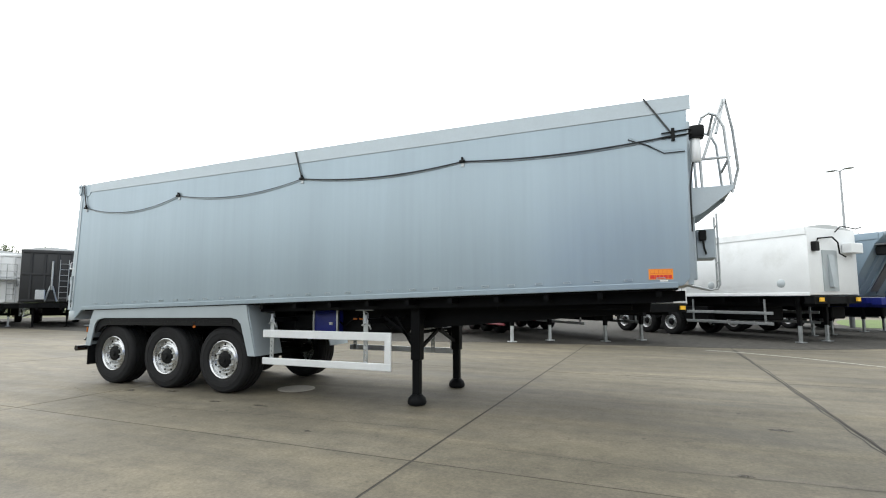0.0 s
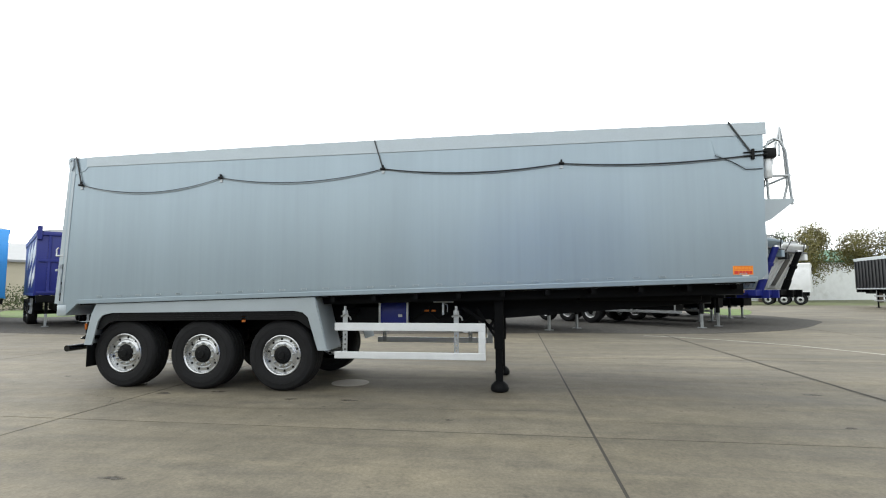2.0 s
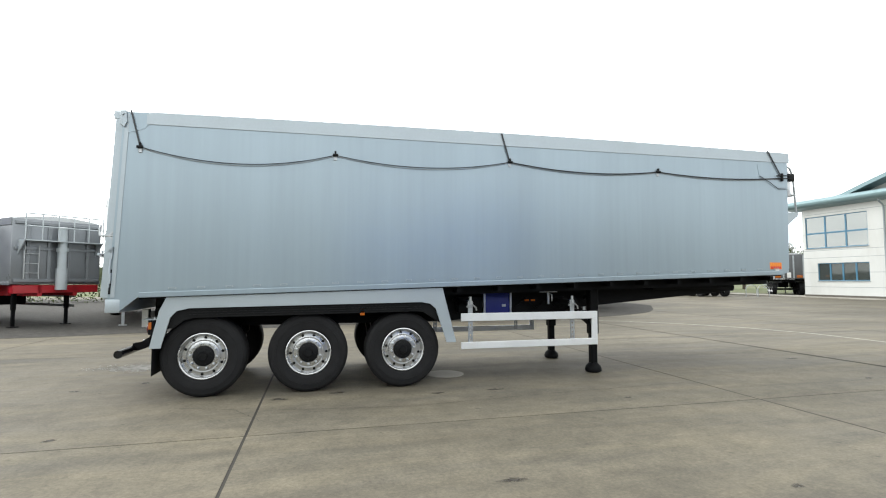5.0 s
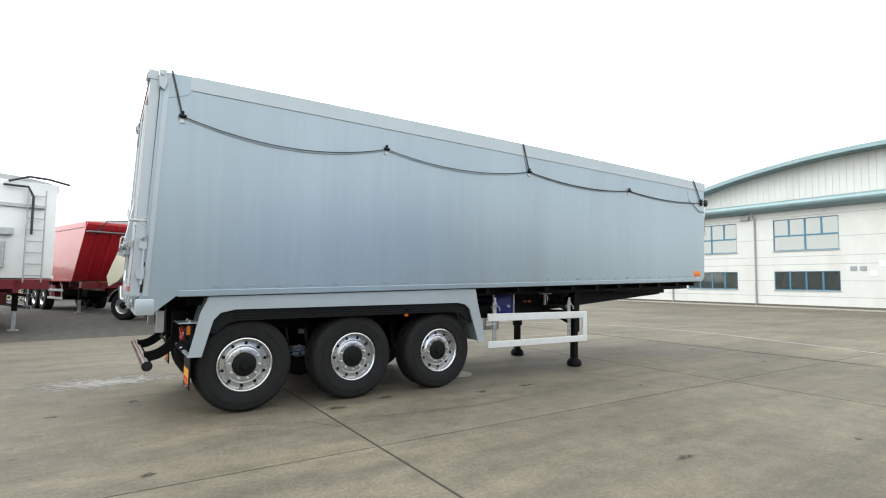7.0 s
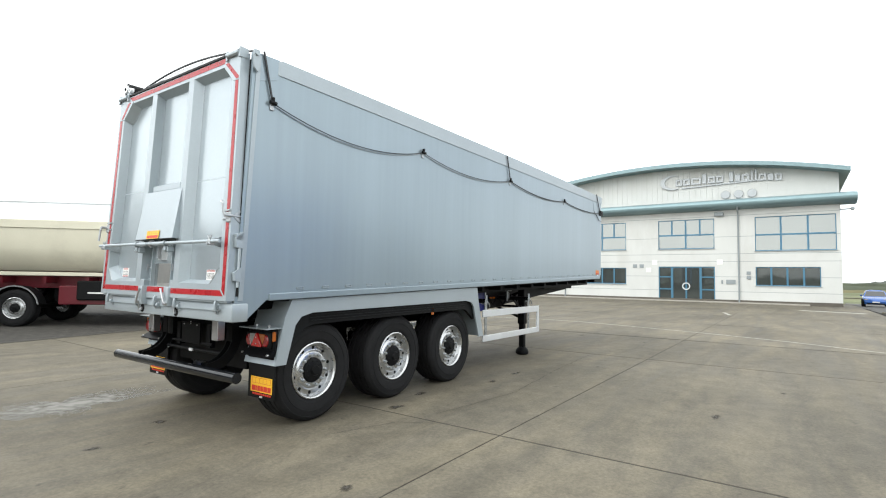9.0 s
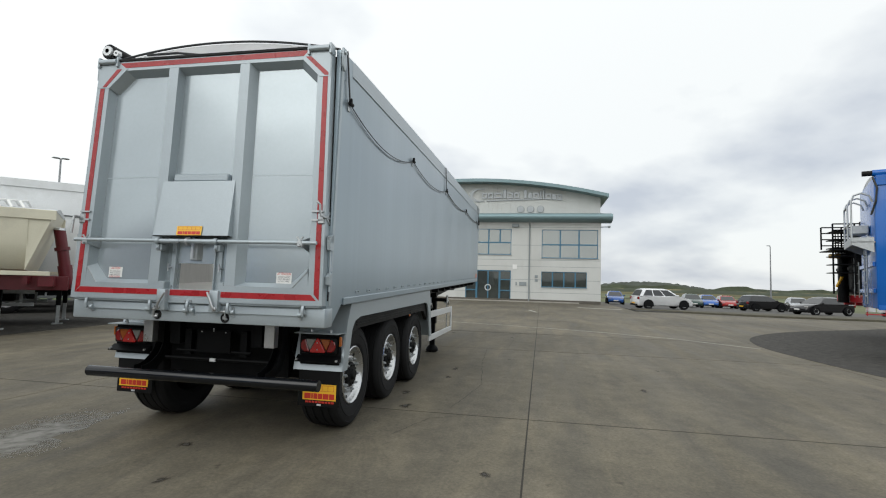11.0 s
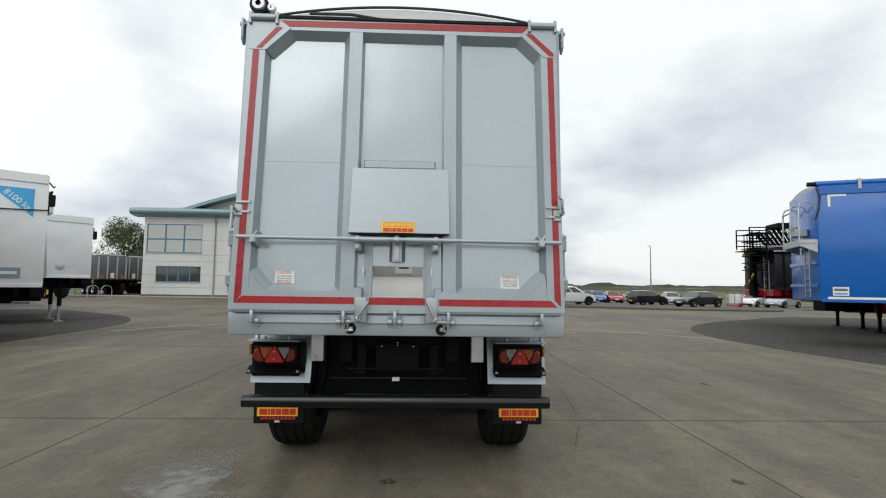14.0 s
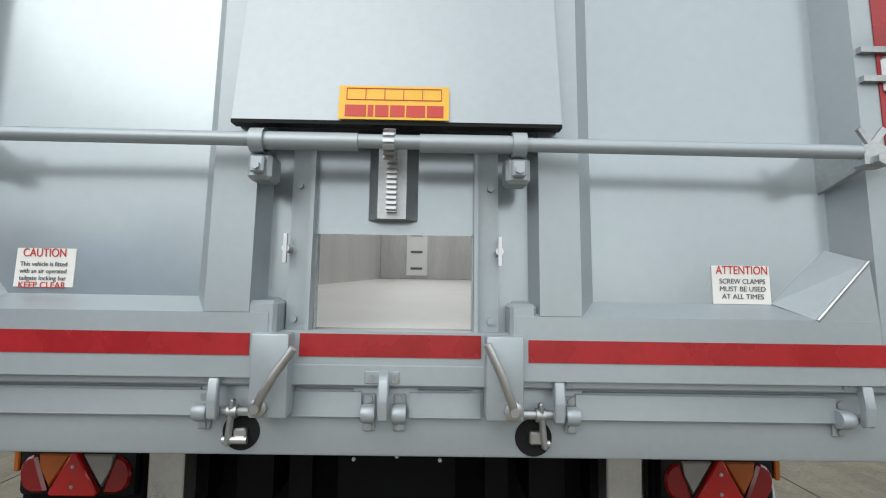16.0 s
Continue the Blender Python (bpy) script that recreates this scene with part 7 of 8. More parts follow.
M["leaf_green"] = leaf_material("green_leaves", (0.055, 0.075, 0.022))
M["leaf_gold"] = leaf_material("autumn_leaves", (0.125, 0.112, 0.034))
M["bark"] = material("bark", (0.07, 0.055, 0.04), 0.9, 0.0, 0.3, 4, 30, 0.01)


def leaves(rng, centres, n, size):
    verts, faces = [], []
    for i in range(n):
        c, r = centres[rng.randrange(len(centres))]
        d = Vector((rng.gauss(0, 1), rng.gauss(0, 1), rng.gauss(0, 1))).normalized() * (r * rng.uniform(0.45, 1.05))
        p = Vector(c) + d
        u = Vector((rng.gauss(0, 1), rng.gauss(0, 1), rng.gauss(0, 1))).normalized()
        v = u.cross(Vector((rng.gauss(0, 1), rng.gauss(0, 1), rng.gauss(0, 1)))).normalized()
        s = size * rng.uniform(0.6, 1.4)
        k = len(verts)
        verts += [p - u * s, p + v * s * 0.5, p + u * s, p - v * s * 0.5]
        faces.append((k, k + 1, k + 2, k + 3))
    me = bpy.data.meshes.new("crown")
    me.from_pydata(verts, [], faces)
    return me


def tree(x, y, h, spread, mat, seed, n=13000, bare=False):
    rng = random.Random(seed)
    t = thing("tree", "bare leafless tree behind the sheds" if bare else ("autumn tree with golden leaves" if mat == "leaf_gold" else "dense dark green leafy tree"), "tree", pose(x, y, -0.05), "trees behind the yard")
    bm = B()
    rod(bm, (0, 0, 0), (0.1, 0, h * 0.45), 0.05 * h ** 0.8, 8, 0.03 * h ** 0.8)
    cs = []
    for i in range(11):
        a = rng.uniform(0, 6.28)
        zz = h * rng.uniform(0.38, 0.88)
        rr = spread * rng.uniform(0.25, 0.8) * (1.15 - abs(zz / h - 0.55))
        p = Vector((rr * math.cos(a), rr * math.sin(a), zz))
        rod(bm, (0.1, 0, h * 0.32), p, 0.016 * h ** 0.8, 6, 0.005 * h ** 0.8)
        if bare:
            for k in range(5):
                q = p + Vector((rng.gauss(0, 1), rng.gauss(0, 1), rng.gauss(0.6, 0.8))) * spread * 0.25
                rod(bm, p.lerp(Vector((0, 0, h * 0.4)), rng.uniform(0, 0.5)), q, 0.03, 4, 0.008)
        cs.append((p, spread * rng.uniform(0.28, 0.5)))
    part("trunk", bm, M["bark"], t)
    me = leaves(rng, cs, n if not bare else 500, 0.0125 * h if not bare else 0.012 * h)
    me.materials.append(M[mat])
    o = new("crown", me)
    o.parent = t
    return t


for i, (x, y, h, s, mt) in enumerate(((30, 62, 8.5, 4.5, "leaf_green"), (36, 60, 8.0, 4.2, "leaf_green"), (42, 62, 9.5, 5, "leaf_gold"), (48, 58, 9.0, 4.6, "leaf_gold"), (53, 57, 9.5, 5, "leaf_gold"),
                                      (64, 56, 7.0, 4.0, "leaf_green"), (72, 54, 7.5, 4, "leaf_green"), (64, 41, 9.0, 4.5, "leaf_green"), (-45, 21.5, 7, 3.5, "leaf_green"))):
    tree(x, y, h, s, mt, 10 + i)
tree(27, 58, 8.0, 3.5, "leaf_gold", 40, bare=True)


def hedge(name, pts, h, w, mat, seed, label, n):
    rng = random.Random(seed)
    cs = []
    for a, b in zip(pts, pts[1:]):
        a, b = Vector((*a, 0)), Vector((*b, 0))
        k = max(2, int((b - a).length / (w * 0.7)))
        for i in range(k):
            p = a.lerp(b, i / k)
            hh = h * rng.uniform(0.6, 1.15)
            for j in range(3):
                cs.append((p + Vector((rng.uniform(-w, w) * 0.3, rng.uniform(-w, w) * 0.3, hh * (0.25 + 0.3 * j))), w * 0.5))
    me = leaves(rng, cs, n, min(0.09, 0.05 * max(h, w)))
    me.materials.append(M[mat])
    return tagged(new(name, me), label, "hedge", kind="stuff")

hedge("hedge", [(-60, 26), (-30, 30), (-12, 33), (8, 40)], 2.2, 2.0, "leaf_green", 3, "uneven green hedge behind the gravel", 26000)
M["far_green"] = material("distant_hedgerow", (0.045, 0.055, 0.03), 0.95, 0.0, 0.4, 0.08, 0.6)
M["olive_hedge"] = material("olive_rough_hedge", (0.095, 0.085, 0.03), 0.95, 0.0, 0.4, 0.15, 1.5)
# distance haze is mixed into the hill's pale base colour
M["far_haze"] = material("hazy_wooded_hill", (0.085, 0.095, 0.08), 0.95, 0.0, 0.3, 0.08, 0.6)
M["far_field"] = material("distant_stubble_field", (0.17, 0.15, 0.075), 0.95, 0.0, 0.2, 0.02, 0.3)
def ridge(name, a, b, base, bump, seed, mat, label):
    """A long uneven bank of far trees or land, built as a solid strip."""
    rng = random.Random(seed)
    a, b = Vector((*a, 0)), Vector((*b, 0))
    n = 160
    back = (b - a).cross(Vector((0, 0, 1))).normalized() * 6.0
    bm = B()
    rows = []
    for i in range(n + 1):
        p = a.lerp(b, i / n)
        h = base(i / n) + bump * (noise.noise(Vector((i * 0.21, seed, 0))) + 0.6 * noise.noise(Vector((i * 0.77, seed, 3)))) + rng.uniform(0, 0.25 * bump)
        h = max(0.3, h)
        rows.append([bm.verts.new(p + Vector((0, 0, -0.3))), bm.verts.new(p + Vector((0, 0, h * 0.75))), bm.verts.new(p + back * 0.4 + Vector((0, 0, h))), bm.verts.new(p + back + Vector((0, 0, -0.3)))])
    for r, s in zip(rows, rows[1:]):
        for k in range(3):
            bm.faces.new((r[k], r[k + 1], s[k + 1], s[k]))
    return tagged(part(name, bm, M[mat], smooth=60), label, "distance", kind="structure")
ridge("backdrop_fields", (300, 260), (300, -420), lambda u: 0.9, 0.4, 11, "far_field", "pale stubble fields rising gently to the horizon")
ridge("backdrop_hedge_near", (150, 20), (135, -190), lambda u: 0.2, 0.5, 21, "olive_hedge", "low olive field hedge beyond the car park")
ridge("backdrop_hedge_middle", (215, 60), (210, -300), lambda u: 1.0, 0.6, 22, "far_green", "dark field hedge across the stubble")
ridge("backdrop_hedgerow", (360, 300), (360, -480), lambda u: 2.6, 1.9, 5, "far_green", "dark hedgerow and trees along the horizon")
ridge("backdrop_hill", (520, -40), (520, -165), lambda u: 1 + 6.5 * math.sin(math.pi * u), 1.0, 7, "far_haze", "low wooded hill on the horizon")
ridge("backdrop_woods", (-220, 260), (260, 330), lambda u: 6.0, 3.0, 8, "far_green", "far belt of trees behind the yard")
# added tree belt, there to darken what the silver side sheet mirrors
ridge("darkening_tree_belt", (-90, -46), (70, -52), lambda u: 8.0, 3.0, 12, "far_green", "added belt of trees that darkens reflections in the trailer's side")
ridge("backdrop_hedge", (-140, -40), (-120, 220), lambda u: 3.5, 1.6, 9, "far_green", "far hedge beside the yard")

# workshops far behind the row
M["shed_cream"] = material("cream_shed_wall", (0.48, 0.44, 0.34), 0.7, 0.0, 0.08, 1, 20)
M["shed_grey"] = material("grey_shed_roof", (0.28, 0.29, 0.30), 0.6, 0.2, 0.1, 1, 20)
M["shed_green"] = material("green_shed_trim", (0.04, 0.14, 0.07), 0.6)
def shed(x, y, heading, L, Wd, h, rise, roof, label):
    t = thing("workshop", label, "building", pose(x, y, -0.05, 0, 0, heading))
    bm = B()
    prism(bm, [(-Wd / 2, 0), (Wd / 2, 0), (Wd / 2, h), (0, h + rise), (-Wd / 2, h)], 'x', -L / 2, L / 2)
    part("wall", bm, M["shed_cream" if roof == "shed_grey" else "white_paint"], t, smooth=0)
    for s in (-1, 1):
        bm = B()
        prism(bm, [(s * (Wd / 2 + 0.4), h - 0.1), (0, h + rise + 0.02), (0, h + rise + 0.22), (s * (Wd / 2 + 0.4), h + 0.12)], 'x', -L / 2 - 0.4, L / 2 + 0.4)
        part("roof", bm, M[roof], t, smooth=0)
    for i in range(3):
        bm = B()
        box(bm, -L / 2 - 0.03, -L / 2, -Wd * 0.32 + i * Wd * 0.32 - 1.2, -Wd * 0.32 + i * Wd * 0.32 + 1.2, 0.0, 3.2)
        part("door", bm, M["shed_grey"], t, smooth=0)
    return t
shed(-44, 44, 60, 24, 14, 4.5, 2.0, "shed_grey", "cream workshop with a grey roof beyond the hedge")
shed(44, 78, 20, 30, 16, 5.5, 2.2, "shed_green", "pale workshop with a green roof edge")


# ---- marks and fittings of single trailers ----
def on_side(t, name, polys, mat, side, off=0.004, label="", thick=0.004):
    """Flat marks on a trailer's side sheet; side is -1 for its right, 1 for its left; outlines in (x, z)."""
    bm = B()
    y = side * (1.27 + off)
    for p in polys:
        prism(bm, p, 'y', y, y + side * thick)
    return part(name, bm, M[mat], t, label, smooth=0)

M["sky_blue"] = material("sky_blue_mark", (0.05, 0.36, 0.68), 0.4, 0.0, 0.05)
# blue recycling trailer: arrow loop, corner mark, maker's plate, lower stripe, roll tube, front steps
cx, cz, r = -2.2, 2.66, 0.95
loop = []
for k in range(3):
    a0 = 90 + 120 * k
    p = Vector((math.cos(radians(a0)), math.sin(radians(a0)))) * r
    q = Vector((math.cos(radians(a0 + 120)), math.sin(radians(a0 + 120)))) * r
    d = (q - p).normalized()
    n = Vector((-d.y, d.x))
    a, b = p.lerp(q, 0.16), p.lerp(q, 0.66)
    w = 0.14
    shaft = [a - n * w, b - n * w, b + n * w, a + n * w]
    head = [b - n * w * 2.0, b + d * 0.42, b + n * w * 2.0]
    for sh in (shaft, head):
        loop.append([(cx + v.x, cz + v.y * 1.0) for v in sh])
on_side(blue_r, "recycling_mark", loop, "white_label", 1, 0.003, "white recycling arrows")
on_side(blue_r, "corner_mark", [[(-0.22, 3.96), (-0.62, 3.96), (-0.62, 3.90), (-0.28, 3.90), (-0.28, 3.64), (-0.22, 3.64)]], "white_label", 1)
on_side(blue_r, "maker_plate", [[(-0.26, 1.35), (-0.60, 1.35), (-0.60, 1.57), (-0.26, 1.57)]], "white_label", 1)
on_side(blue_r, "plate_bar", [[(-0.29, 1.47), (-0.57, 1.47), (-0.57, 1.53), (-0.29, 1.53)]], "ink", 1, 0.008)
on_side(blue_r, "plate_bar", [[(-0.29, 1.38), (-0.57, 1.38), (-0.57, 1.42), (-0.29, 1.42)]], "sky_blue", 1, 0.008)
on_side(blue_r, "lower_stripe", [[(-0.15, 1.26), (-12.9, 1.26), (-12.9, 1.32), (-0.15, 1.32)]], "white_label", 1, 0.022)
bm = B()
rod(bm, (0.02, 1.22, 4.25), (-13.0, 1.22, 4.25), 0.075, 14)
roll = part("sheet_roll", bm, M["blue_royal"], blue_r, "blue rolled cover sheet")
bm = B()
rod(bm, (0.02, 1.22, 4.25), (0.20, 1.22, 4.25), 0.06, 12)
part("roll_end", bm, M["plastic"], roll)
for xx in (-0.9, -4.5, -8.0):
    bm = B()
    box(bm, xx - 0.04, xx + 0.04, 1.24, 1.33, 4.06, 4.34, 0.01)
    part("roll_bracket", bm, M["galv"], blue_r)
for z in (1.6, 2.2):
    bm = B()
    box(bm, 0.0, 0.05, -1.2, 1.2, z - 0.05, z + 0.05, 0.01)
    part("headboard_rib", bm, M["blue_royal"], blue_r)
bm = B()
box(bm, 0.0, 0.42, -0.3, 1.25, 2.68, 2.71)
box(bm, 0.40, 0.43, -0.3, 1.25, 2.62, 2.80, 0.008)
for yy in (-0.29, 1.24):
    prism(bm, [(0.02, 2.46), (0.02, 2.80), (0.42, 2.80), (0.42, 2.64)], 'y', yy - 0.01, yy + 0.01)
deck = part("step_platform", bm, M["galv"], blue_r, "grey steel platform with hoop rails")
for yy in (-0.28, 0.45, 1.23):
    bm = B()
    pipe(bm, [(0.41, yy, 2.70), (0.41, yy, 3.62), (0.36, yy, 3.76), (0.22, yy, 3.81), (0.08, yy, 3.74), (0.03, yy, 3.60)], 0.022, 8)
    part("hoop_rail", bm, M["galv"], deck)
for z in (3.15, 3.60):
    bm = B()
    rod(bm, (0.41, -0.28, z), (0.41, 0.45 if z > 3.4 else 1.23, z), 0.02, 8)
    part("cross_rail", bm, M["galv"], deck)
bm = B()
box(bm, 0.02, 0.34, -0.15, 0.5, 2.95, 3.15, 0.015)
part("drive_box", bm, M["galv"], blue_r)
bm = B()
pipe(bm, [(0.02, 1.28, 4.15), (-0.05, 1.31, 3.9), (-0.02, 1.31, 3.6), (0.06, 1.25, 3.3)], 0.022, 8)
part("hose", bm, M["hose"], blue_r)
# clutter of the dark machine trailer
for i in range(7):
    bm = B()
    yy = 1.2 - i * 0.13
    beam(bm, (-1.55 + 0.10 * i, yy, 1.6 + 0.10 * i), (-0.45 + 0.09 * i, yy - 0.3, 3.95 - 0.05 * i), 0.12, 0.10, 0.01)
    part("arm_beam", bm, M["black"], dark_r)
for i in range(6):
    bm = B()
    box(bm, 0.25, 0.85, 0.5, 1.35, 2.2 + i * 0.28, 2.23 + i * 0.28)
    part("walk_slat", bm, M["black"], dark_r)
for px_, py_ in ((-0.3, 1.35), (0.3, 1.35), (0.9, 1.35), (-0.3, 0.2), (0.3, 0.2), (0.9, 0.2)):
    bm = B()
    rod(bm, (px_, py_, 1.5 if py_ > 1 else 3.05), (px_, py_, 3.85), 0.028, 8)
    part("rack_post", bm, M["black"], dark_r)
for z in (2.98, 3.20, 3.42, 3.64, 3.85):
    for py_ in (0.2, 1.35):
        bm = B()
        rod(bm, (-0.3, py_, z), (0.9, py_, z), 0.022, 8)
        part("rack_rail", bm, M["black"], dark_r)
bm = B()
box(bm, -1.35, 0.95, 0.15, 1.4, 2.955, 2.985)
part("catwalk", bm, M["black"], dark_r)
bm = B()
box(bm, -1.9, 0.1, 1.40, 1.45, 2.90, 2.96, 0.01)
part("pale_rail", bm, M["galv"], dark_r)
bm = B()
box(bm, -0.85, -0.2, 0.2, 1.2, 3.85, 4.05, 0.03)
part("motor_housing", bm, M["black"], dark_r)
bm = B()
box(bm, 0.4, 0.7, 0.2, 0.45, 2.75, 2.9, 0.02)
part("yellow_box", bm, M["yellow"], dark_r)
bm = B()
beam(bm, (0.5, 0.3, 1.75), (0.4, 0.5, 2.1), 0.06, 0.06)
part("yellow_cylinder", bm, M["yellow"], dark_r)
# white trailer: blue corner panel, plate, cord
on_side(white_1, "corner_panel", [[(-0.28, 3.72), (-1.15, 3.72), (-0.28, 3.02)]], "sky_blue", -1, label="bright blue triangular mark")
writing("print", "8100 kg", 0.2, M["white_label"], Matrix.Translation((-0.60, -1.281, 3.42)) @ FACE_Y @ pose(0, 0, 0, 0, 0, -39), white_1)
on_side(white_1, "maker_plate", [[(-0.45, 1.5), (-1.0, 1.5), (-1.0, 1.76), (-0.45, 1.76)]], "grey_body", -1)
on_side(white_1, "plate_bar", [[(-0.52, 1.60), (-0.93, 1.60), (-0.93, 1.67), (-0.52, 1.67)]], "white_label", -1, 0.009)
bm = B()
pipe(bm, sag((0.02, -1.30, 3.22), (-4.0, -1.30, 3.3), 0.10, 10) + sag((-4.0, -1.30, 3.3), (-8.0, -1.30, 3.3), 0.15, 10)[1:], 0.016, 6)
part("cord", bm, M["hose"], white_1)
# grey tipper: reflections along its side, painted as two broad white bands
for x0, x1, z0_, z1_ in ((-3.4, -12.8, 2.72, 3.04), (-4.2, -12.8, 2.14, 2.44)):
    on_side(grey_t, "side_stripe", [[(x0, z1_), (x0 - 0.25, z0_), (x1 + 0.1, z0_), (x1, z1_)]], "white_paint", -1, label="white band painted as a reflection in the side sheet")
# dark blue tipper: slanting white side stripes, corner posts, beacon, marker plates
for x0, x1, z0_, z1_ in ((-0.3, -2.0, 2.9, 3.7), (-2.3, -4.0, 2.9, 3.7), (-0.3, -2.0, 2.0, 2.6), (-2.3, -4.0, 2.0, 2.6), (-4.4, -6.0, 2.9, 3.7)):
    on_side(dark, "side_stripe", [[(x0, z1_), (x1, z1_ - 0.45), (x1, z0_ - 0.35), (x0, z0_ + 0.1)]], "white_paint", -1)
for s in (-1, 1):
    bm = B()
    box(bm, -0.05, 0.12, s * 1.2 - 0.08, s * 1.2 + 0.08, 3.6, 4.15, 0.01)
    part("corner_post", bm, M["blue_dark"], dark)
bm = B()
lathe(bm, [(0.0, 0.12), (0.1, 0.10), (0.12, 0.0), (0.0, 0.0)], (0.3, 0.0, 3.75), 'z', 12)
part("beacon", bm, M["yellow"], dark)
bm = B()
box(bm, 0.28, 0.36, -0.1, 0.1, 1.75, 2.1, 0.01)
part("warning_plate", bm, M["yellow"], dark)
for yy in (-0.5, 0.0, 0.45):
    bm = B()
    box(bm, 0.06, 0.09, yy - 0.08, yy + 0.08, 1.18, 1.28)
    part("marker_plate", bm, M["white_label"], dark)
# light blue trailer: grey step, box and paper labels on the headboard
bm = B()
prism(bm, [(-0.75, 2.95), (0.95, 2.95), (0.95, 2.8), (0.6, 2.8), (0.4, 2.68), (-0.4, 2.68), (-0.55, 2.8), (-0.75, 2.8)], 'x', 0.0, 0.25)
box(bm, 0.0, 0.3, -0.25, 0.25, 1.3, 2.0, 0.02)
for yy in (-0.15, 0.8):
    rod(bm, (0.1, yy, 2.9), (0.1, yy, 3.95), 0.03, 8)
rod(bm, (0.1, -0.15, 3.95), (0.1, 0.8, 3.95), 0.03, 8)
part("headboard_step", bm, M["galv"], light)
bm = B()
box(bm, 0.305, 0.31, -0.05, 0.15, 1.72, 1.98)
box(bm, 0.003, 0.01, -1.0, -0.6, 1.45, 1.6)
part("paper_label", bm, M["white_label"], light)
# black ejector trailer fittings
bm = B()
beam(bm, (0.1, -0.2, 1.4), (0.2, 0.0, 2.2), 0.06, 0.06)
beam(bm, (0.1, 0.3, 1.4), (0.2, 0.1, 2.2), 0.06, 0.06)
box(bm, 0.02, 0.3, -0.6, -0.2, 1.5, 2.0, 0.02)
rod(bm, (0.12, 0.05, 2.0), (0.12, 0.05, 3.5), 0.05, 8)
part("headboard_gear", bm, M["galv"], black_t)
# white trailer near the red one: hose loop, boxes
bm = B()
pipe(bm, [(0.08, 0.2, 3.95), (0.12, 0.6, 4.12), (0.2, 1.0, 4.1), (0.3, 1.45, 4.0)], 0.03, 8)
pipe(bm, [(0.08, 0.1, 3.85), (0.12, 0.6, 3.85), (0.12, 0.72, 3.6), (0.12, 0.72, 2.6)], 0.03, 8)
part("hose", bm, M["hose"], white_d)
bm = B()
box(bm, 0.0, 0.18, -0.4, 0.35, 2.55, 2.75, 0.02)
box(bm, 0.0, 0.2, -0.1, 0.2, 1.7, 2.4, 0.02)
box(bm, 0.0, 0.06, -1.0, 1.0, 3.3, 3.4, 0.01)
part("headboard_box", bm, M["galv"], white_d)
# cream tipper: tool box, pipes, hoops
bm = B()
box(bm, -4.0, -2.9, -1.24, -0.9, 0.75, 1.3, 0.03)
part("tool_box", bm, M["plastic"], cream)
bm = B()
prism(bm, [(-3.7, 0.98), (-3.35, 0.98), (-3.25, 1.15), (-3.2, 1.0), (-3.1, 0.98), (-3.15, 0.93), (-3.7, 0.94)], 'y', -1.255, -1.24)
part("box_mark", bm, M["white_label"], cream)
for zz in (0.6, 0.82, 1.02):
    bm = B()
    rod(bm, (-2.8, -1.15, zz), (-1.0, -1.15, zz), 0.04, 8)
    part("side_pipe", bm, M["maroon"], cream)
for i in range(4):
    bm = B()
    xx = -0.6 - i * 0.22
    pipe(bm, [(xx, -1.2, 3.0), (xx - 0.1, -1.0, 3.18), (xx - 0.1, 0.0, 3.3), (xx - 0.1, 1.0, 3.18), (xx, 1.2, 3.0)], 0.03, 8)
    part("sheet_hoop", bm, M["white_label"], cream)
# far black trailer: orange lights on its tail
for yy in (-0.75, 0.75):
    bm = B()
    box(bm, -11.06, -11.0, yy - 0.28, yy + 0.28, 1.65, 1.85, 0.01)
    part("tail_board", bm, M["orange"], far_black)
for zz in (2.1, 2.6, 3.1, 3.6, 4.2):
    bm = B()
    box(bm, -11.1, -11.0, -1.27, 1.27, zz - 0.05, zz + 0.05, 0.01)
    part("tail_rail", bm, M["black_body"], far_black)

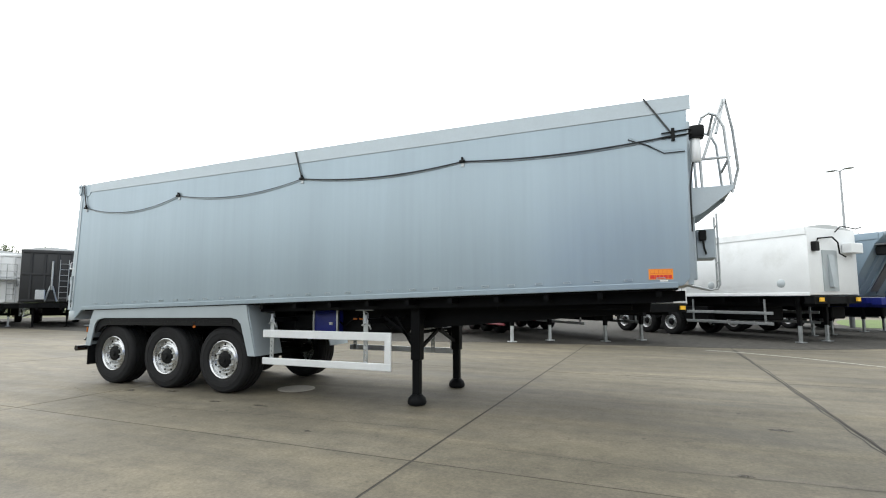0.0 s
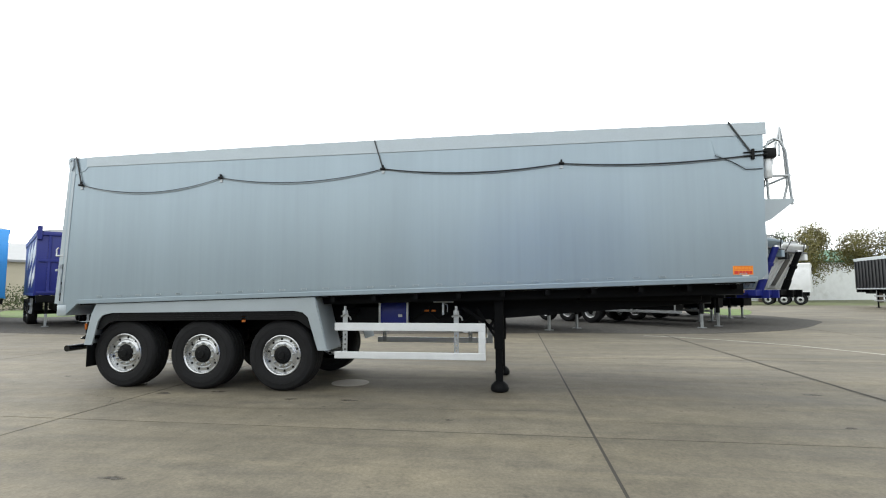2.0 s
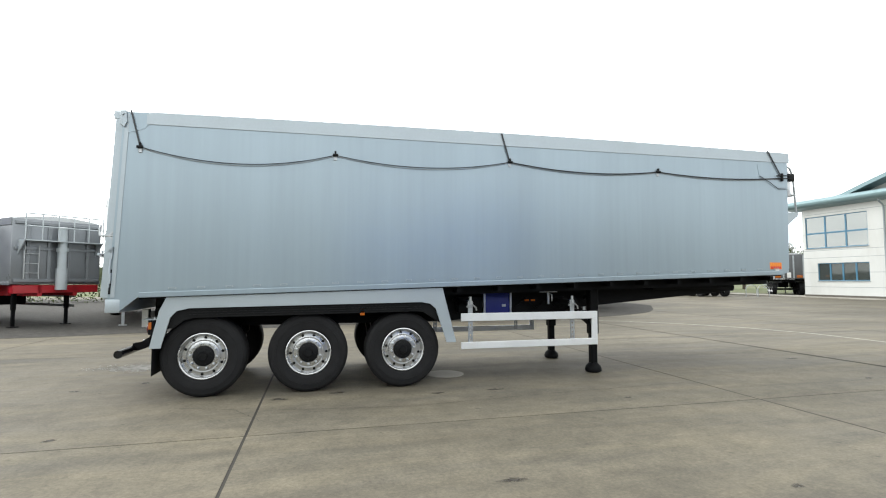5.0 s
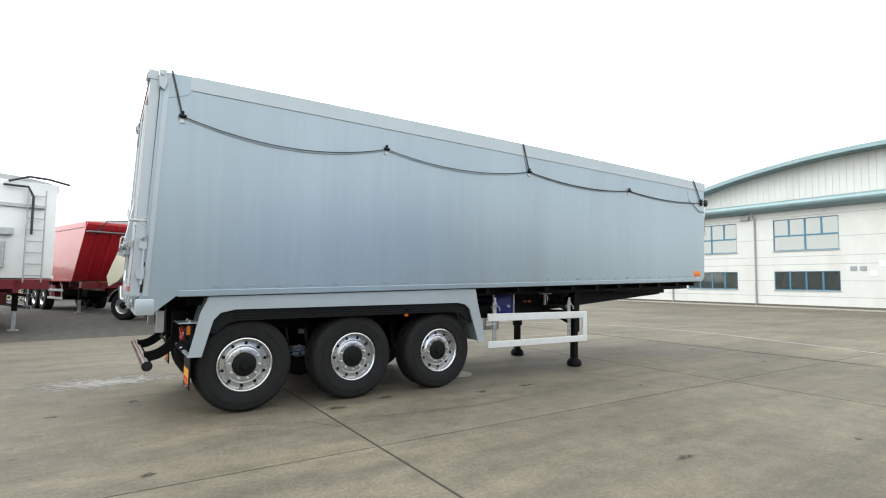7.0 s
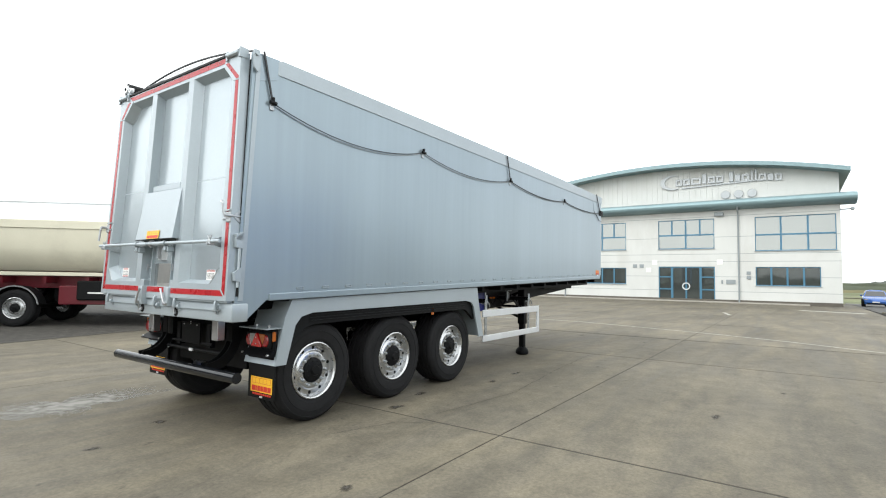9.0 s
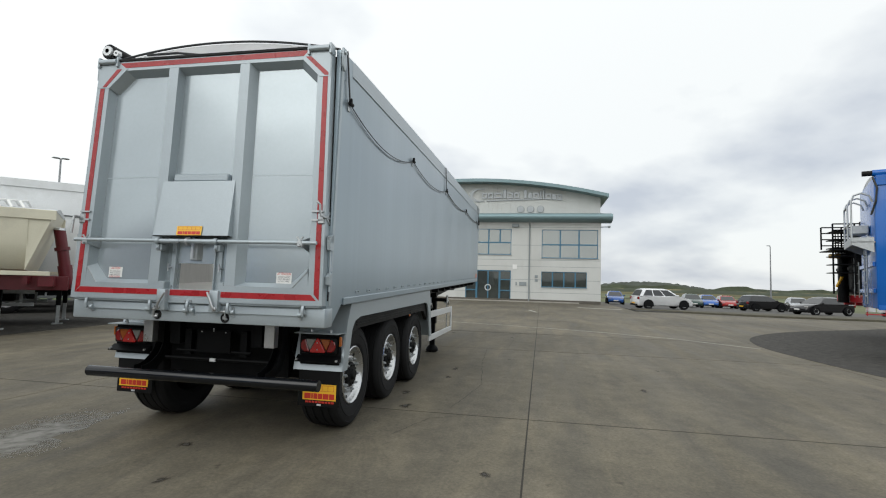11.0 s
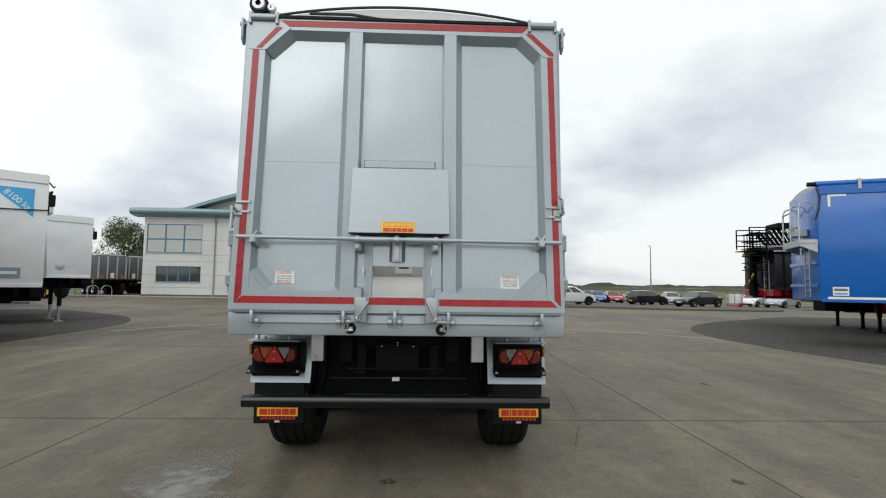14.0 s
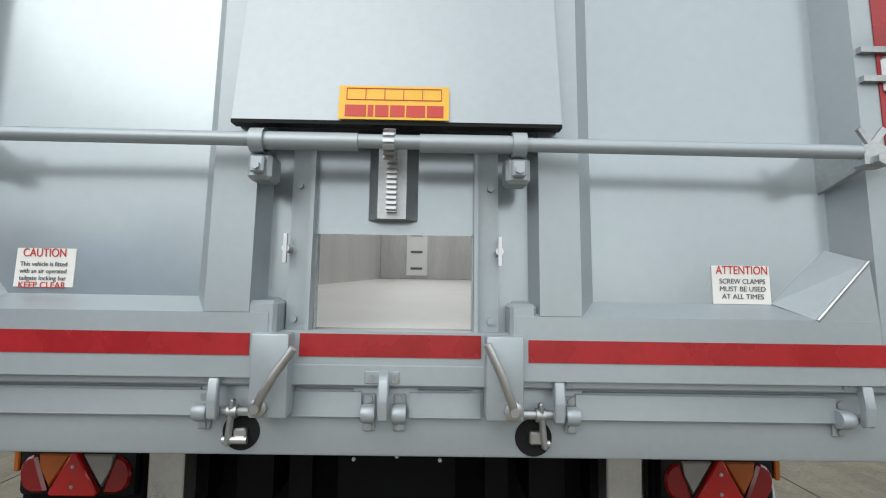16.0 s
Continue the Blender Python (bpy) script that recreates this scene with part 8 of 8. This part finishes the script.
# oil spots and dried puddles on the slabs
M["oil"] = material("dark_oil_stain", (0.048, 0.042, 0.034), 0.7, 0.0, 0.45, 14, 50)
M["dried"] = material("pale_damp_puddle", (0.165, 0.158, 0.138), 0.38, 0.0, 0.12, 1.5, 12, stain=(0.13, 0.12, 0.10))
def soft_edge(mat, strength):
    """Lets a stain fade out unevenly towards its rim."""
    nt = mat.node_tree
    co = nt.nodes.new("ShaderNodeTexCoord")
    sep = nt.nodes.new("ShaderNodeSeparateXYZ")
    com = nt.nodes.new("ShaderNodeCombineXYZ")
    nt.links.new(co.outputs["Generated"], sep.inputs[0])
    for k in (0, 1):
        ma = nt.nodes.new("ShaderNodeMath")
        ma.operation = 'MULTIPLY_ADD'
        ma.inputs[1].default_value, ma.inputs[2].default_value = 2.0, -1.0
        nt.links.new(sep.outputs[k], ma.inputs[0])
        nt.links.new(ma.outputs[0], com.inputs[k])
    ln = nt.nodes.new("ShaderNodeVectorMath")
    ln.operation = 'LENGTH'
    nt.links.new(com.outputs[0], ln.inputs[0])
    ns = nt.nodes.new("ShaderNodeTexNoise")
    ns.inputs["Scale"].default_value = 9.0
    ns.inputs["Detail"].default_value = 6.0
    nt.links.new(co.outputs["Object"], ns.inputs["Vector"])
    ad = nt.nodes.new("ShaderNodeMath")
    ad.operation = 'MULTIPLY_ADD'
    ad.inputs[1].default_value = -1.6
    nt.links.new(ns.outputs["Fac"], ad.inputs[0])
    nt.links.new(ln.outputs["Value"], ad.inputs[2])
    mr = nt.nodes.new("ShaderNodeMapRange")
    mr.inputs["From Min"].default_value, mr.inputs["From Max"].default_value = 0.12, -0.75
    mr.inputs["To Min"].default_value, mr.inputs["To Max"].default_value = 0.0, strength
    nt.links.new(ad.outputs[0], mr.inputs["Value"])
    nt.links.new(mr.outputs[0], nt.nodes["Principled BSDF"].inputs["Alpha"])

soft_edge(M["oil"], 1.0)
soft_edge(M["dried"], 1.0)
def blot(name, x, y, rx, ry, mat, seed, label, z=0.003):
    rng = random.Random(seed)
    bm = B()
    ph = [rng.uniform(0, 6.28) for _ in range(5)]
    pts = []
    for i in range(36):
        a = 2 * math.pi * i / 36
        k = 0.85 + 0.22 * math.sin(2 * a + ph[0]) + 0.20 * math.sin(3 * a + ph[1]) + 0.14 * math.sin(5 * a + ph[2]) + 0.12 * math.sin(9 * a + ph[3]) + rng.uniform(-0.12, 0.12)
        pts.append((x + 1.3 * rx * k * math.cos(a), y + 1.3 * ry * k * math.sin(a)))
    bm.faces.new([bm.verts.new((u, v, z)) for u, v in pts])
    return tagged(part(name, bm, M[mat], smooth=0), label, "stain", kind="structure")
for i, (x, y, rx, ry) in enumerate(((2.88, -3.33, 0.10, 0.05), (0.95, -0.2, 0.12, 0.06), (2.98, -0.36, 0.10, 0.05), (3.82, -0.34, 0.12, 0.05), (4.86, -3.94, 0.05, 0.04), (5.3, -1.2, 0.05, 0.03),
                                    (-1.02, -1.4, 0.06, 0.05), (-1.75, 0.95, 0.06, 0.05), (-1.0, 1.35, 0.08, 0.06), (-3.0, -1.5, 0.05, 0.04), (9.6, -1.0, 0.07, 0.04), (10.2, 0.8, 0.12, 0.06), (1.7, 0.0, 0.12, 0.06), (-6.0, 1.3, 0.1, 0.1))):
    blot("oil_stain", x, y, rx, ry, "oil", 60 + i, "small dark oil stain on the concrete")

for i, (x, y, rx, ry) in enumerate([(-1.35, 2.9, 0.85, 0.5)]):
    blot("dried_puddle", x, y, rx, ry, "dried", 90 + i, "pale dried puddle mark on the concrete", 0.0026)
# fine cracks
def crack(pts, w, seed):
    rng = random.Random(seed)
    bm = B()
    line = []
    for a, b in zip(pts, pts[1:]):
        a, b = Vector((*a, 0.0028)), Vector((*b, 0.0028))
        for i in range(14):
            line.append(a.lerp(b, i / 14) + Vector((rng.uniform(-0.012, 0.012), rng.uniform(-0.012, 0.012), 0)))
    for a, b in zip(line, line[1:]):
        n = (b - a).cross(Vector((0, 0, 1))).normalized() * w * rng.uniform(0.6, 1.2)
        bm.faces.new([bm.verts.new(p) for p in (a - n, b - n, b + n, a + n)])
    return tagged(part("crack", bm, M["seal"], smooth=0), "fine dark crack across a concrete slab", "crack", kind="structure")
for off in (-0.035, 0.03):
    crack([(10.93 + off, 10.4), (10.95 + off, 6.0), (10.92 + off, 1.0), (10.94 + off, -3.0), (10.93 + off, -7.7)], 0.012, 11 if off < 0 else 12)
crack([(1.0, -0.75), (2.6, -0.95), (4.6, -0.72), (6.8, -0.6)], 0.0035, 5)
crack([(6.9, -1.05), (9.0, -1.1), (11.0, -0.95)], 0.003, 6)
crack([(-0.2, -0.35), (0.5, -0.6), (0.86, -1.2)], 0.003, 7)


# ---- slabs of the yard: one object each ----
XJ = [-40.0, -34.0, -28.6, -23.2, -17.2, -11.2, -5.2, 0.76, 6.85, 10.93, 17.0, 23.0, 29.0, 35.0, 46.4]
YJ = [-26.0, -19.9, -13.8, -7.75, -1.69, 4.42, 10.5, 16.6, 22.7, 29.0, 36.0, 44.0]
for a, b in zip(XJ, XJ[1:]):
    for c, d in zip(YJ, YJ[1:]):
        if a > 28 and d < -7:
            continue
        bm = B()
        e, g = 0.014, 0.008
        rng = random.Random(int(a * 31 + c * 7))
        jit = [rng.uniform(-0.0005, 0.001) for _ in range(4)]
        vs = [bm.verts.new(p) for p in ((a + e, c + g, jit[0]), (b - e, c + g, jit[1]), (b - e, d - g, jit[2]), (a + e, d - g, jit[3]))]
        ws = [bm.verts.new((v.co.x, v.co.y, -0.03)) for v in vs]
        bm.faces.new(vs)
        for i in range(4):
            bm.faces.new((vs[i], ws[i], ws[(i + 1) % 4], vs[(i + 1) % 4]))
        part("slab", bm, M["concrete"], yard, smooth=0)
